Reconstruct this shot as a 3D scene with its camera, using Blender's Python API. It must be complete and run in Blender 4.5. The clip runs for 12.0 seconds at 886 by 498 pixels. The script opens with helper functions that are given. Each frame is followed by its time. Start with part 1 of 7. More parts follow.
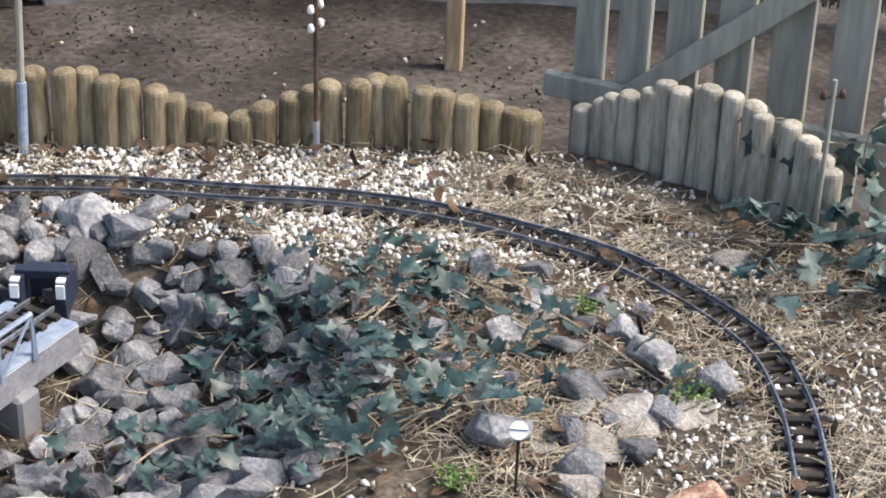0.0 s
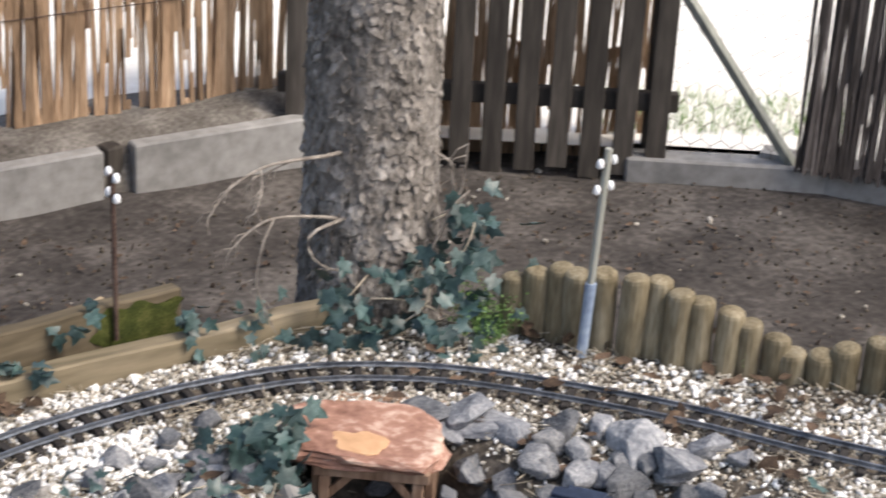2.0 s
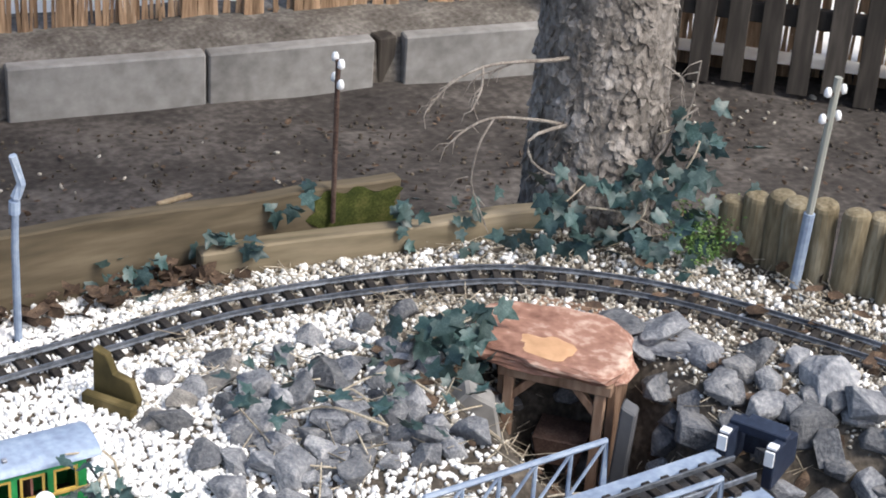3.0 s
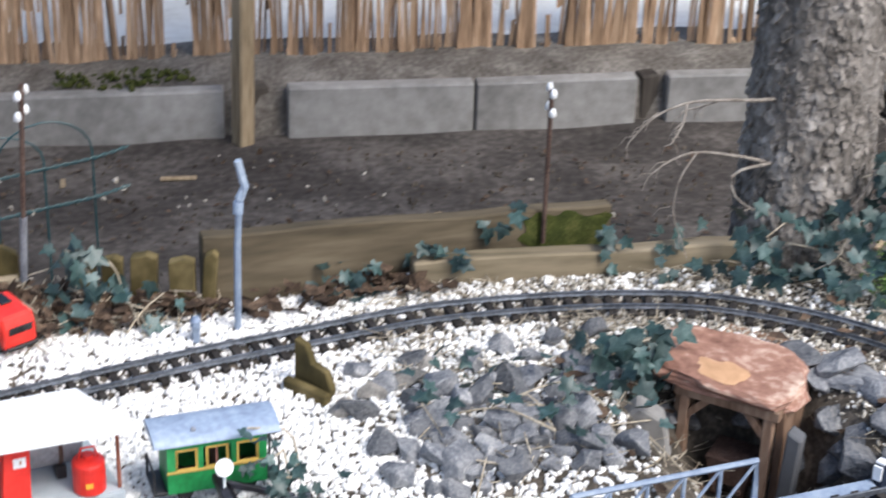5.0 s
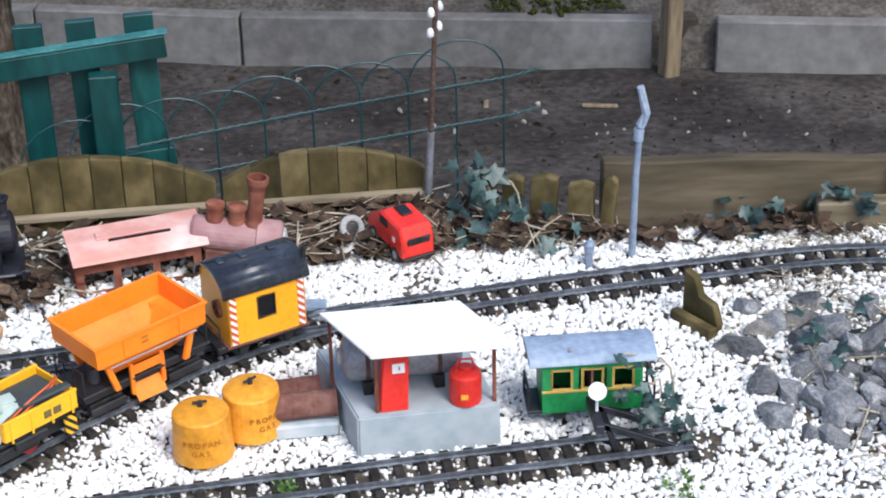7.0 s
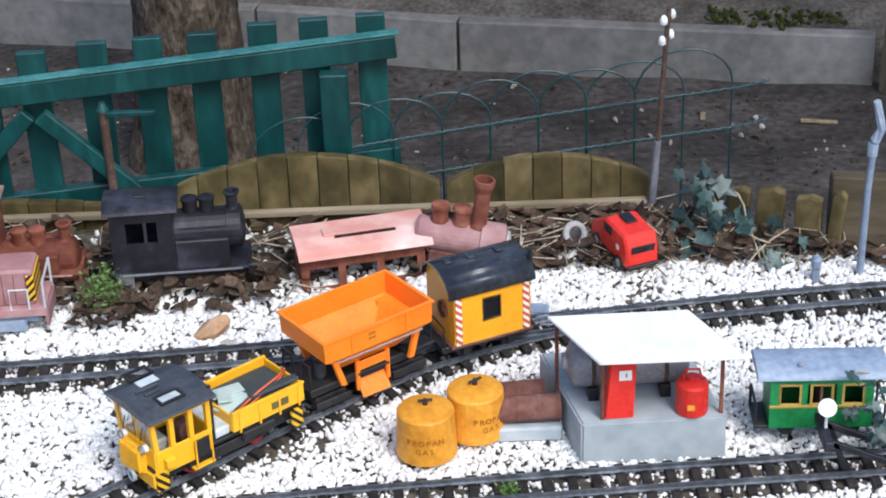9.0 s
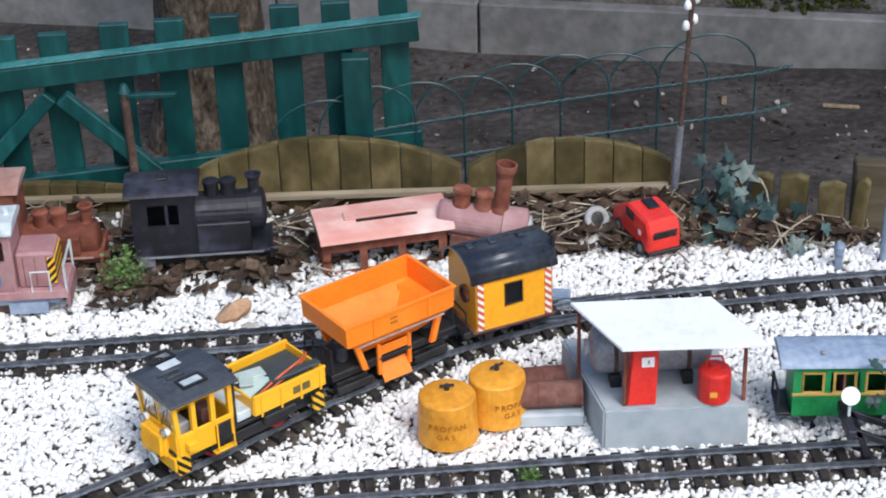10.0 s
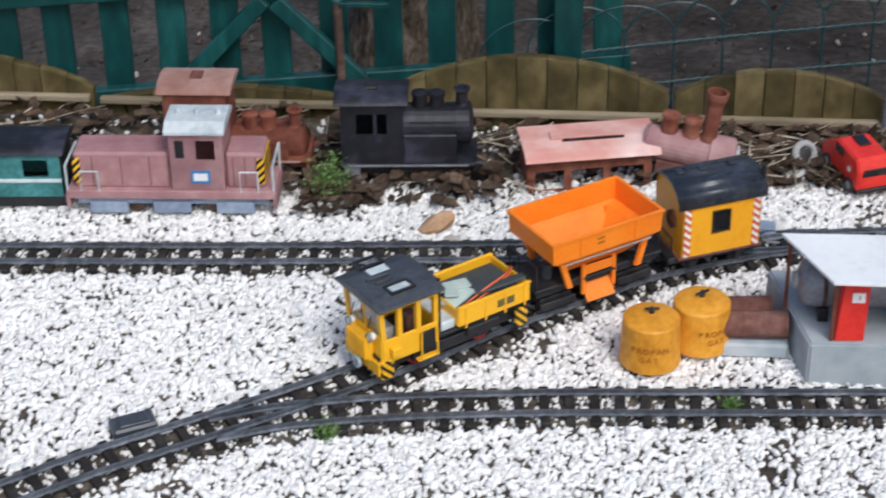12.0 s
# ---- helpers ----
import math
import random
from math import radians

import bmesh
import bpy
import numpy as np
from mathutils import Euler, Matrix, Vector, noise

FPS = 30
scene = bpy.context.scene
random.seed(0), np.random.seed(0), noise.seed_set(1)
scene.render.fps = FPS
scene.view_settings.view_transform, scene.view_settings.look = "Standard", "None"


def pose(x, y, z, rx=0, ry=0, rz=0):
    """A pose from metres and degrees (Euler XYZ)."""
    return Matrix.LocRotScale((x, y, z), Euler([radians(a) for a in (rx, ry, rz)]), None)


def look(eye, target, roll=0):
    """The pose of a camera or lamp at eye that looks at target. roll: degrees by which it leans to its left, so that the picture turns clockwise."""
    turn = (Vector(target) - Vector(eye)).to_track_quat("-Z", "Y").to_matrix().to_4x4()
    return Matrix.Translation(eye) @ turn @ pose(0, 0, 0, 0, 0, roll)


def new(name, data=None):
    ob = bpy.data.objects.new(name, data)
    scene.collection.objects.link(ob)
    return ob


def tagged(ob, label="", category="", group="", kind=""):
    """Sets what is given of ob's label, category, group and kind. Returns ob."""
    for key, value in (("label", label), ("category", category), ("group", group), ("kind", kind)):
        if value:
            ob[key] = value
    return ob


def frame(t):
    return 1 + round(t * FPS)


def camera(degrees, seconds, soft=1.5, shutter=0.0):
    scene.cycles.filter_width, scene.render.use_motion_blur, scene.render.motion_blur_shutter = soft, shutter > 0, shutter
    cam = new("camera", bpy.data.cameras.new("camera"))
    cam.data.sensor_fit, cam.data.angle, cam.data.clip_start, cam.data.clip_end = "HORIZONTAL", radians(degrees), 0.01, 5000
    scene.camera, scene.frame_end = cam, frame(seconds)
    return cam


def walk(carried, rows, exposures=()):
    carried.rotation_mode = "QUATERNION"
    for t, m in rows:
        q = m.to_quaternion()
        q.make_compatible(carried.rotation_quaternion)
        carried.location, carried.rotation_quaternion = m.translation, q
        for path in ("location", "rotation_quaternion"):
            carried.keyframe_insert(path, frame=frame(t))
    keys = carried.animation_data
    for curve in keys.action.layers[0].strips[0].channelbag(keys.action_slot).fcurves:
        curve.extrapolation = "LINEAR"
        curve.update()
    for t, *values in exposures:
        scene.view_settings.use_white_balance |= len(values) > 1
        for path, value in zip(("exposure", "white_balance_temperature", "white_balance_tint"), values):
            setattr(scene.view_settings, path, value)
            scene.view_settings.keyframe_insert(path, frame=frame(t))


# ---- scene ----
def shot(x, y, z, pan, tilt, roll):
    """A camera that turns by pan, looks up by tilt and leans by roll, in degrees."""
    return pose(x, y, z, 90 + tilt, 0, pan) @ pose(0, 0, 0, 0, 0, roll)


cam = camera(26.163, 12.0, soft=1.8, shutter=0.35)
ROWS = [
    (0.0, shot(-0.5480, 0.1921, 1.4655, -62.890, -28.332, 1.851)),
    (0.1, shot(-0.5400, 0.1890, 1.4620, -62.560, -28.230, 1.750)),
    (0.5, shot(-0.4708, 0.1597, 1.4286, -56.902, -26.367, 0.396)),
    (1.0, shot(-0.3972, 0.4046, 1.3633, -53.886, -25.035, 3.080)),
    (1.2, shot(-0.3538, 0.4212, 1.3650, -52.997, -25.186, 3.686)),
    (1.5, shot(-0.3318, 0.4205, 1.3680, -50.536, -24.040, 3.579)),
    (2.0, shot(-0.3101, 0.4252, 1.4563, -44.640, -24.661, 2.960)),
    (2.5, shot(-0.2817, 0.3647, 1.4662, -40.503, -26.386, 3.626)),
    (3.0, shot(-0.1578, 0.2987, 1.4637, -33.623, -27.992, 3.747)),
    (3.1, shot(-0.1385, 0.2968, 1.4554, -33.205, -28.003, 3.955)),
    (3.2, shot(-0.1193, 0.2863, 1.4621, -32.221, -28.121, 4.486)),
    (4.8, shot(-0.0651, 0.0059, 1.5441, -23.568, -26.295, 0.977)),
    (5.0, shot(-0.0276, 0.0160, 1.5358, -21.641, -27.290, 1.906)),
    (5.5, shot(0.0455, 0.0066, 1.5170, -16.232, -28.347, 0.841)),
    (6.0, shot(0.0801, 0.0134, 1.5097, -11.443, -29.078, -0.616)),
    (6.5, shot(0.0730, 0.0114, 1.5092, -7.882, -29.335, -0.805)),
    (7.0, shot(0.0595, 0.0008, 1.5148, -6.321, -29.230, -1.330)),
    (7.5, shot(0.0433, -0.0080, 1.5196, -5.089, -28.534, -1.547)),
    (7.7, shot(0.0332, -0.0078, 1.5225, -4.177, -28.329, -1.781)),
    (9.3, shot(-0.0098, 0.0090, 1.5020, 0.067, -28.878, -2.088)),
    (9.5, shot(-0.0090, 0.0116, 1.5024, -0.141, -29.000, -1.876)),
    (10.0, shot(-0.0184, 0.0140, 1.5070, 0.425, -29.280, -2.015)),
    (10.5, shot(-0.0365, 0.0090, 1.5123, 1.433, -29.947, -1.833)),
    (11.0, shot(-0.0536, 0.0047, 1.5045, 2.603, -30.009, -1.301)),
    (11.5, shot(-0.0663, 0.0008, 1.4968, 3.508, -30.146, -1.362)),
    (12.0, shot(-0.0998, -0.0012, 1.4872, 5.731, -31.119, -1.186)),
]
walk(cam, ROWS, exposures=[(0.0, 1.12, 6700, 10), (1.5, 1.0, 6700, 11), (3.2, 0.84, 6250, 9), (5.0, 0.8, 6050, 9), (6.5, 0.64, 5850, 8), (7.5, 0.5, 5800, 8), (9.5, 0.38, 5800, 8), (10.5, 0.2, 5850, 8), (11.5, 0.0, 5950, 8), (12.0, 0.0, 5950, 8)])

# ---------------------------------------------------------------- light
world = bpy.data.worlds.new("overcast_sky")
scene.world = world
world.use_nodes = True
wn = world.node_tree.nodes
sky = wn.new("ShaderNodeTexSky")
sky.sky_type = "NISHITA"
sky.sun_disc = False
sky.sun_elevation = radians(48)
sky.sun_rotation = radians(150)
sky.dust_density = 4.0
wn["Background"].inputs["Strength"].default_value = 0.15
world.node_tree.links.new(sky.outputs[0], wn["Background"].inputs["Color"])
sun_data = bpy.data.lights.new("sun", "SUN")
sun_data.energy = 1.5
sun_data.angle = radians(18)
sun_data.color = (1.0, 0.96, 0.9)
sun = new("sun", sun_data)
sun.matrix_world = look((0, 0, 6), (-0.9, 1.6, 3.4))

# ---------------------------------------------------------------- materials


def material(name, rough=0.7, metal=0.0):
    m = bpy.data.materials.new(name)
    m.use_nodes = True
    b = m.node_tree.nodes["Principled BSDF"]
    b.inputs["Roughness"].default_value = rough
    b.inputs["Metallic"].default_value = metal
    # porous, rough surfaces have little sheen
    b.inputs["Specular IOR Level"].default_value = 0.2 if rough >= 0.7 else 0.45
    return m, m.node_tree.nodes, m.node_tree.links, b


def mottled(name, colors, scale=40.0, rough=0.7, metal=0.0, bump=0.3, fine=6.0, stretch=(1, 1, 1), vary=0.12, distance=0.002, island=False):
    """A surface of two or three colours mixed by noise at two scales, with fine relief, that differs from object to object."""
    m, n, l, b = material(name, rough, metal)
    tc = n.new("ShaderNodeTexCoord")
    mp = n.new("ShaderNodeMapping")
    mp.inputs["Scale"].default_value = stretch
    l.new(tc.outputs["Object"], mp.inputs["Vector"])
    info = n.new("ShaderNodeObjectInfo")
    shift = n.new("ShaderNodeVectorMath")
    shift.operation = "ADD"
    off = n.new("ShaderNodeMath")
    off.operation = "MULTIPLY"
    off.inputs[1].default_value = 37.0
    l.new(info.outputs["Random"], off.inputs[0])
    l.new(mp.outputs[0], shift.inputs[0])
    l.new(off.outputs[0], shift.inputs[1])
    big = n.new("ShaderNodeTexNoise")
    big.inputs["Scale"].default_value = scale
    big.inputs["Detail"].default_value = 5
    small = n.new("ShaderNodeTexNoise")
    small.inputs["Scale"].default_value = scale * fine
    small.inputs["Detail"].default_value = 4
    for t in (big, small):
        l.new(shift.outputs[0], t.inputs["Vector"])
    add = n.new("ShaderNodeMath")
    add.operation = "MULTIPLY_ADD"
    add.inputs[1].default_value = 0.45
    l.new(small.outputs[0], add.inputs[0])
    half = n.new("ShaderNodeMath")
    half.operation = "MULTIPLY"
    half.inputs[1].default_value = 0.55
    l.new(big.outputs[0], half.inputs[0])
    l.new(half.outputs[0], add.inputs[2])
    ramp = n.new("ShaderNodeValToRGB")
    el = ramp.color_ramp.elements
    el[0].position, el[1].position = 0.32, 0.68
    el[0].color, el[1].color = (*colors[0], 1), (*colors[-1], 1)
    if len(colors) == 3:
        e = el.new(0.5)
        e.color = (*colors[1], 1)
    l.new(add.outputs[0], ramp.inputs[0])
    hsv = n.new("ShaderNodeHueSaturation")
    val = n.new("ShaderNodeMapRange")
    val.inputs["To Min"].default_value, val.inputs["To Max"].default_value = 1 - vary, 1 + vary
    if island:
        geo = n.new("ShaderNodeNewGeometry")
        l.new(geo.outputs["Random Per Island"], val.inputs["Value"])
    else:
        l.new(info.outputs["Random"], val.inputs["Value"])
    l.new(val.outputs[0], hsv.inputs["Value"])
    l.new(ramp.outputs[0], hsv.inputs["Color"])
    l.new(hsv.outputs[0], b.inputs["Base Color"])
    rr = n.new("ShaderNodeMapRange")
    rr.inputs["To Min"].default_value, rr.inputs["To Max"].default_value = max(0.05, rough - 0.12), min(1, rough + 0.12)
    l.new(big.outputs[0], rr.inputs["Value"])
    l.new(rr.outputs[0], b.inputs["Roughness"])
    if bump:
        bp = n.new("ShaderNodeBump")
        bp.inputs["Strength"].default_value = bump
        bp.inputs["Distance"].default_value = distance
        l.new(add.outputs[0], bp.inputs["Height"])
        l.new(bp.outputs[0], b.inputs["Normal"])
    return m


M = {
    "soil": mottled("damp_soil", [(0.024, 0.021, 0.019), (0.06, 0.053, 0.048), (0.135, 0.121, 0.109)], 5, 0.9, bump=0.9, fine=9, distance=0.012),
    "bed": mottled("litter_soil", [(0.025, 0.022, 0.018), (0.075, 0.063, 0.05), (0.18, 0.152, 0.12)], 14, 0.95, bump=0.8, fine=7, distance=0.006),
    "dust": mottled("dusty_bank", [(0.06, 0.053, 0.045), (0.14, 0.126, 0.11), (0.26, 0.24, 0.215)], 12, 0.95, bump=0.8, fine=7, distance=0.008),
    "pave": mottled("pale_paving", [(0.6, 0.57, 0.51), (0.72, 0.69, 0.63), (0.8, 0.78, 0.73)], 6, 0.9, bump=0.2),
    "gravel": mottled("white_gravel", [(0.68, 0.67, 0.63), (0.82, 0.81, 0.79), (0.88, 0.88, 0.87)], 60, 0.75, bump=0.3, vary=0.14, island=True),
    "gravel_dirty": mottled("dirty_gravel", [(0.2, 0.18, 0.145), (0.42, 0.39, 0.33), (0.68, 0.65, 0.6)], 60, 0.85, bump=0.3, vary=0.25, island=True),
    "slate": mottled("grey_rock", [(0.07, 0.076, 0.09), (0.175, 0.18, 0.192), (0.34, 0.336, 0.33)], 1.8, 0.72, bump=0.5, vary=0.4, distance=0.02, fine=7),
    "greystone": mottled("pale_grey_stone", [(0.12, 0.115, 0.105), (0.24, 0.225, 0.205), (0.4, 0.375, 0.34)], 2.2, 0.85, bump=0.5, vary=0.25, distance=0.02, fine=7),
    "moss": mottled("green_moss", [(0.018, 0.026, 0.006), (0.045, 0.055, 0.012), (0.1, 0.1, 0.03)], 40, 0.95, bump=0.9, vary=0.2),
    "oldplank": mottled("brown_old_plank", [(0.045, 0.037, 0.024), (0.115, 0.092, 0.06), (0.21, 0.17, 0.115)], 8, 0.85, bump=0.5, stretch=(0.15, 1, 1), vary=0.1),
    "redrock": mottled("red_sandstone", [(0.14, 0.07, 0.05), (0.28, 0.155, 0.115), (0.6, 0.47, 0.38)], 2.4, 0.85, bump=0.6, distance=0.003),
    "paverock": mottled("pale_stone", [(0.34, 0.31, 0.27), (0.52, 0.48, 0.43), (0.68, 0.64, 0.58)], 16, 0.85, bump=0.6, distance=0.003),
    "log": mottled("treated_log", [(0.09, 0.07, 0.04), (0.2, 0.165, 0.105), (0.32, 0.28, 0.2)], 26, 0.85, bump=0.5, stretch=(1, 1, 0.18), vary=0.16),
    "board": mottled("mossy_board", [(0.018, 0.018, 0.007), (0.085, 0.066, 0.026), (0.23, 0.18, 0.085)], 8, 0.85, bump=0.5, stretch=(0.5, 1, 0.35), vary=0.12),
    "plank": mottled("pale_plank", [(0.09, 0.075, 0.045), (0.22, 0.18, 0.12), (0.36, 0.3, 0.21)], 8, 0.85, bump=0.5, stretch=(0.15, 1, 1), vary=0.1),
    "greyfence": mottled("weathered_fence", [(0.17, 0.175, 0.15), (0.3, 0.305, 0.265), (0.44, 0.44, 0.39)], 10, 0.9, bump=0.5, stretch=(1, 1, 0.12), vary=0.2),
    "brownfence": mottled("brown_fence", [(0.035, 0.03, 0.026), (0.075, 0.065, 0.055), (0.14, 0.12, 0.1)], 10, 0.9, bump=0.5, stretch=(1, 1, 0.12), vary=0.25),
    "reed": mottled("reed_screen", [(0.14, 0.09, 0.055), (0.34, 0.225, 0.14), (0.55, 0.4, 0.27)], 30, 0.9, bump=0.3, stretch=(1, 1, 0.1), vary=0.35, island=True),
    "greyreed": mottled("grey_reed", [(0.05, 0.04, 0.034), (0.12, 0.1, 0.088), (0.24, 0.205, 0.18)], 30, 0.9, bump=0.3, stretch=(1, 1, 0.1), vary=0.4, island=True),
    "green": mottled("green_paint", [(0.002, 0.024, 0.025), (0.004, 0.048, 0.047), (0.014, 0.098, 0.094)], 9, 0.45, bump=0.25, stretch=(1, 1, 0.3), vary=0.1),
    "wire": mottled("green_wire", [(0.005, 0.03, 0.035), (0.012, 0.062, 0.07)], 60, 0.45, bump=0.1),
    "concrete": mottled("concrete", [(0.16, 0.155, 0.146), (0.255, 0.247, 0.235), (0.36, 0.35, 0.335)], 3, 0.95, bump=0.25, fine=10, vary=0.06),
    "pedestal": mottled("grey_cast_block", [(0.26, 0.31, 0.33), (0.36, 0.41, 0.44), (0.47, 0.5, 0.52)], 7, 0.9, bump=0.2, fine=5),
    "bark": mottled("spruce_bark", [(0.05, 0.043, 0.037), (0.19, 0.17, 0.15), (0.38, 0.35, 0.32)], 16, 0.95, bump=1.0, fine=5, stretch=(1, 1, 0.8), distance=0.02, vary=0.3, island=True),
    "brownbark": mottled("brown_bark", [(0.025, 0.018, 0.012), (0.085, 0.066, 0.048), (0.2, 0.165, 0.125)], 22, 0.95, bump=1.0, fine=4, stretch=(1, 1, 0.5), distance=0.02, vary=0.2),
    "twig": mottled("dry_twig", [(0.16, 0.13, 0.09), (0.38, 0.33, 0.25), (0.6, 0.54, 0.44)], 40, 0.9, bump=0.3, vary=0.3, island=True),
    "bark_twig": mottled("grey_twig", [(0.12, 0.1, 0.085), (0.25, 0.22, 0.19), (0.4, 0.37, 0.33)], 40, 0.9, bump=0.3, vary=0.2, island=True),
    "deadleaf": mottled("dead_leaf", [(0.03, 0.022, 0.017), (0.075, 0.05, 0.035), (0.17, 0.12, 0.08)], 60, 0.85, bump=0.3, vary=0.45, island=True),
    "ivy": mottled("ivy_leaf", [(0.013, 0.033, 0.03), (0.032, 0.064, 0.06), (0.085, 0.13, 0.125)], 2.5, 0.42, bump=0.3, vary=0.4),
    "weed": mottled("fresh_weed", [(0.05, 0.11, 0.02), (0.11, 0.2, 0.05), (0.2, 0.28, 0.08)], 60, 0.6, bump=0.2, vary=0.3, island=True),
    "rail": mottled("dull_rail", [(0.07, 0.077, 0.09), (0.15, 0.165, 0.19), (0.28, 0.3, 0.34)], 20, 0.4, 0.5, bump=0.1),
    "sleeper": mottled("sleeper_plastic", [(0.014, 0.012, 0.011), (0.028, 0.025, 0.023), (0.06, 0.053, 0.048)], 50, 0.75, bump=0.2, vary=0.2),
    "yellow": mottled("yellow_plastic", [(0.82, 0.4, 0.008), (0.87, 0.455, 0.012), (0.9, 0.49, 0.018)], 25, 0.42, bump=0.05, vary=0.02),
    "vanyellow": mottled("amber_plastic", [(0.82, 0.34, 0.008), (0.87, 0.4, 0.012), (0.89, 0.43, 0.018)], 25, 0.42, bump=0.05, vary=0.02),
    "orange": mottled("orange_plastic", [(0.83, 0.19, 0.008), (0.88, 0.23, 0.012), (0.9, 0.26, 0.018)], 25, 0.42, bump=0.05, vary=0.02),
    "black": mottled("black_plastic", [(0.01, 0.01, 0.011), (0.017, 0.017, 0.019), (0.03, 0.03, 0.032)], 30, 0.5, bump=0.1),
    "roofgrey": mottled("slate_grey_roof", [(0.03, 0.035, 0.045), (0.05, 0.056, 0.07), (0.08, 0.09, 0.105)], 20, 0.42, bump=0.1),
    "vanroof": mottled("glossy_dark_roof", [(0.015, 0.018, 0.026), (0.028, 0.033, 0.045), (0.05, 0.058, 0.075)], 20, 0.25, bump=0.1),
    "white": mottled("white_paint", [(0.7, 0.71, 0.73), (0.8, 0.81, 0.82), (0.84, 0.85, 0.86)], 12, 0.5, bump=0.1),
    "red": mottled("red_paint", [(0.55, 0.018, 0.012), (0.68, 0.03, 0.02), (0.72, 0.05, 0.035)], 20, 0.4, bump=0.05),
    "redwheel": mottled("red_wheel", [(0.4, 0.02, 0.02), (0.5, 0.03, 0.025)], 20, 0.45, bump=0.05),
    "gasyellow": mottled("ochre_tank", [(0.5, 0.2, 0.012), (0.68, 0.3, 0.02), (0.76, 0.4, 0.05)], 16, 0.55, bump=0.15, vary=0.05),
    "rust": mottled("rusty_drum", [(0.09, 0.035, 0.028), (0.16, 0.07, 0.055), (0.24, 0.13, 0.105)], 14, 0.8, bump=0.3),
    "rustloco": mottled("faded_red_loco", [(0.08, 0.027, 0.018), (0.17, 0.055, 0.034), (0.3, 0.125, 0.085)], 8, 0.75, bump=0.2),
    "pinkroof": mottled("faded_pink_roof", [(0.5, 0.2, 0.16), (0.6, 0.3, 0.25), (0.76, 0.6, 0.56)], 5, 0.55, bump=0.06, fine=3),
    "dustyroof": mottled("dusty_brown_roof", [(0.22, 0.1, 0.075), (0.33, 0.18, 0.145), (0.48, 0.33, 0.29)], 6, 0.7, bump=0.1, fine=4),
    "mauve": mottled("faded_mauve", [(0.25, 0.12, 0.13), (0.34, 0.18, 0.185), (0.45, 0.28, 0.27)], 7, 0.65, bump=0.1),
    "blackloco": mottled("weathered_black", [(0.004, 0.004, 0.006), (0.011, 0.011, 0.016), (0.045, 0.046, 0.068)], 9, 0.5, bump=0.2),
    "bluegrey": mottled("blue_grey_paint", [(0.15, 0.19, 0.27), (0.24, 0.3, 0.4), (0.36, 0.42, 0.5)], 14, 0.55, bump=0.1),
    "palepaint": mottled("pale_green_grey", [(0.36, 0.42, 0.44), (0.52, 0.58, 0.6), (0.66, 0.7, 0.7)], 14, 0.6, bump=0.1),
    "wagon_green": mottled("green_wagon", [(0.008, 0.11, 0.025), (0.015, 0.19, 0.05), (0.03, 0.26, 0.08)], 18, 0.5, bump=0.1),
    "ochre_trim": mottled("ochre_trim", [(0.4, 0.27, 0.05), (0.55, 0.38, 0.1)], 20, 0.6, bump=0.1),
    "teal": mottled("teal_paint", [(0.02, 0.1, 0.1), (0.05, 0.2, 0.2), (0.1, 0.3, 0.3)], 20, 0.55, bump=0.1),
    "portalwood": mottled("brown_portal_wood", [(0.11, 0.065, 0.04), (0.22, 0.14, 0.095), (0.34, 0.24, 0.17)], 18, 0.85, bump=0.4, stretch=(1, 1, 0.25)),
    "navy": mottled("navy_buffer_stop", [(0.008, 0.013, 0.03), (0.018, 0.026, 0.05), (0.035, 0.05, 0.085)], 20, 0.5, bump=0.1),
    "steel": mottled("grey_steel", [(0.16, 0.17, 0.19), (0.26, 0.27, 0.3), (0.36, 0.38, 0.42)], 25, 0.45, 0.3, bump=0.1),
    "darksteel": mottled("rusty_dark_pole", [(0.04, 0.025, 0.02), (0.08, 0.05, 0.04), (0.14, 0.1, 0.08)], 40, 0.7, bump=0.2),
    "stake": mottled("weathered_stake", [(0.2, 0.15, 0.09), (0.36, 0.28, 0.18), (0.5, 0.42, 0.3)], 16, 0.85, bump=0.3, stretch=(1, 1, 0.15)),
    "dark": mottled("dark_window", [(0.008, 0.008, 0.009), (0.016, 0.016, 0.018)], 20, 0.25, bump=0),
    "sand": mottled("orange_pebble", [(0.34, 0.2, 0.11), (0.46, 0.28, 0.16), (0.56, 0.38, 0.25)], 2.0, 0.75, bump=0.2),
    "greylog": mottled("grey_log", [(0.15, 0.14, 0.115), (0.32, 0.3, 0.25), (0.47, 0.445, 0.385)], 26, 0.9, bump=0.5, stretch=(1, 1, 0.18), vary=0.14),
    "tyre": mottled("grey_tyre", [(0.25, 0.25, 0.25), (0.45, 0.45, 0.44)], 40, 0.7, bump=0.1),
    "bluetray": mottled("grey_green_load", [(0.03, 0.04, 0.045), (0.06, 0.075, 0.08)], 30, 0.6, bump=0.1),
    "mint": mottled("pale_mint_board", [(0.42, 0.52, 0.48), (0.58, 0.66, 0.6)], 50, 0.6, bump=0.1),
    "copper": mottled("orange_cable", [(0.5, 0.09, 0.03), (0.62, 0.14, 0.05)], 50, 0.5, bump=0),
    "lettering": mottled("dark_lettering", [(0.34, 0.12, 0.012), (0.42, 0.16, 0.02)], 50, 0.7, bump=0),
    "inkgrey": mottled("grey_lettering", [(0.12, 0.1, 0.04), (0.18, 0.15, 0.06)], 50, 0.7, bump=0),
    "blue": mottled("sign_blue", [(0.03, 0.17, 0.42), (0.05, 0.24, 0.52)], 50, 0.6, bump=0),
}

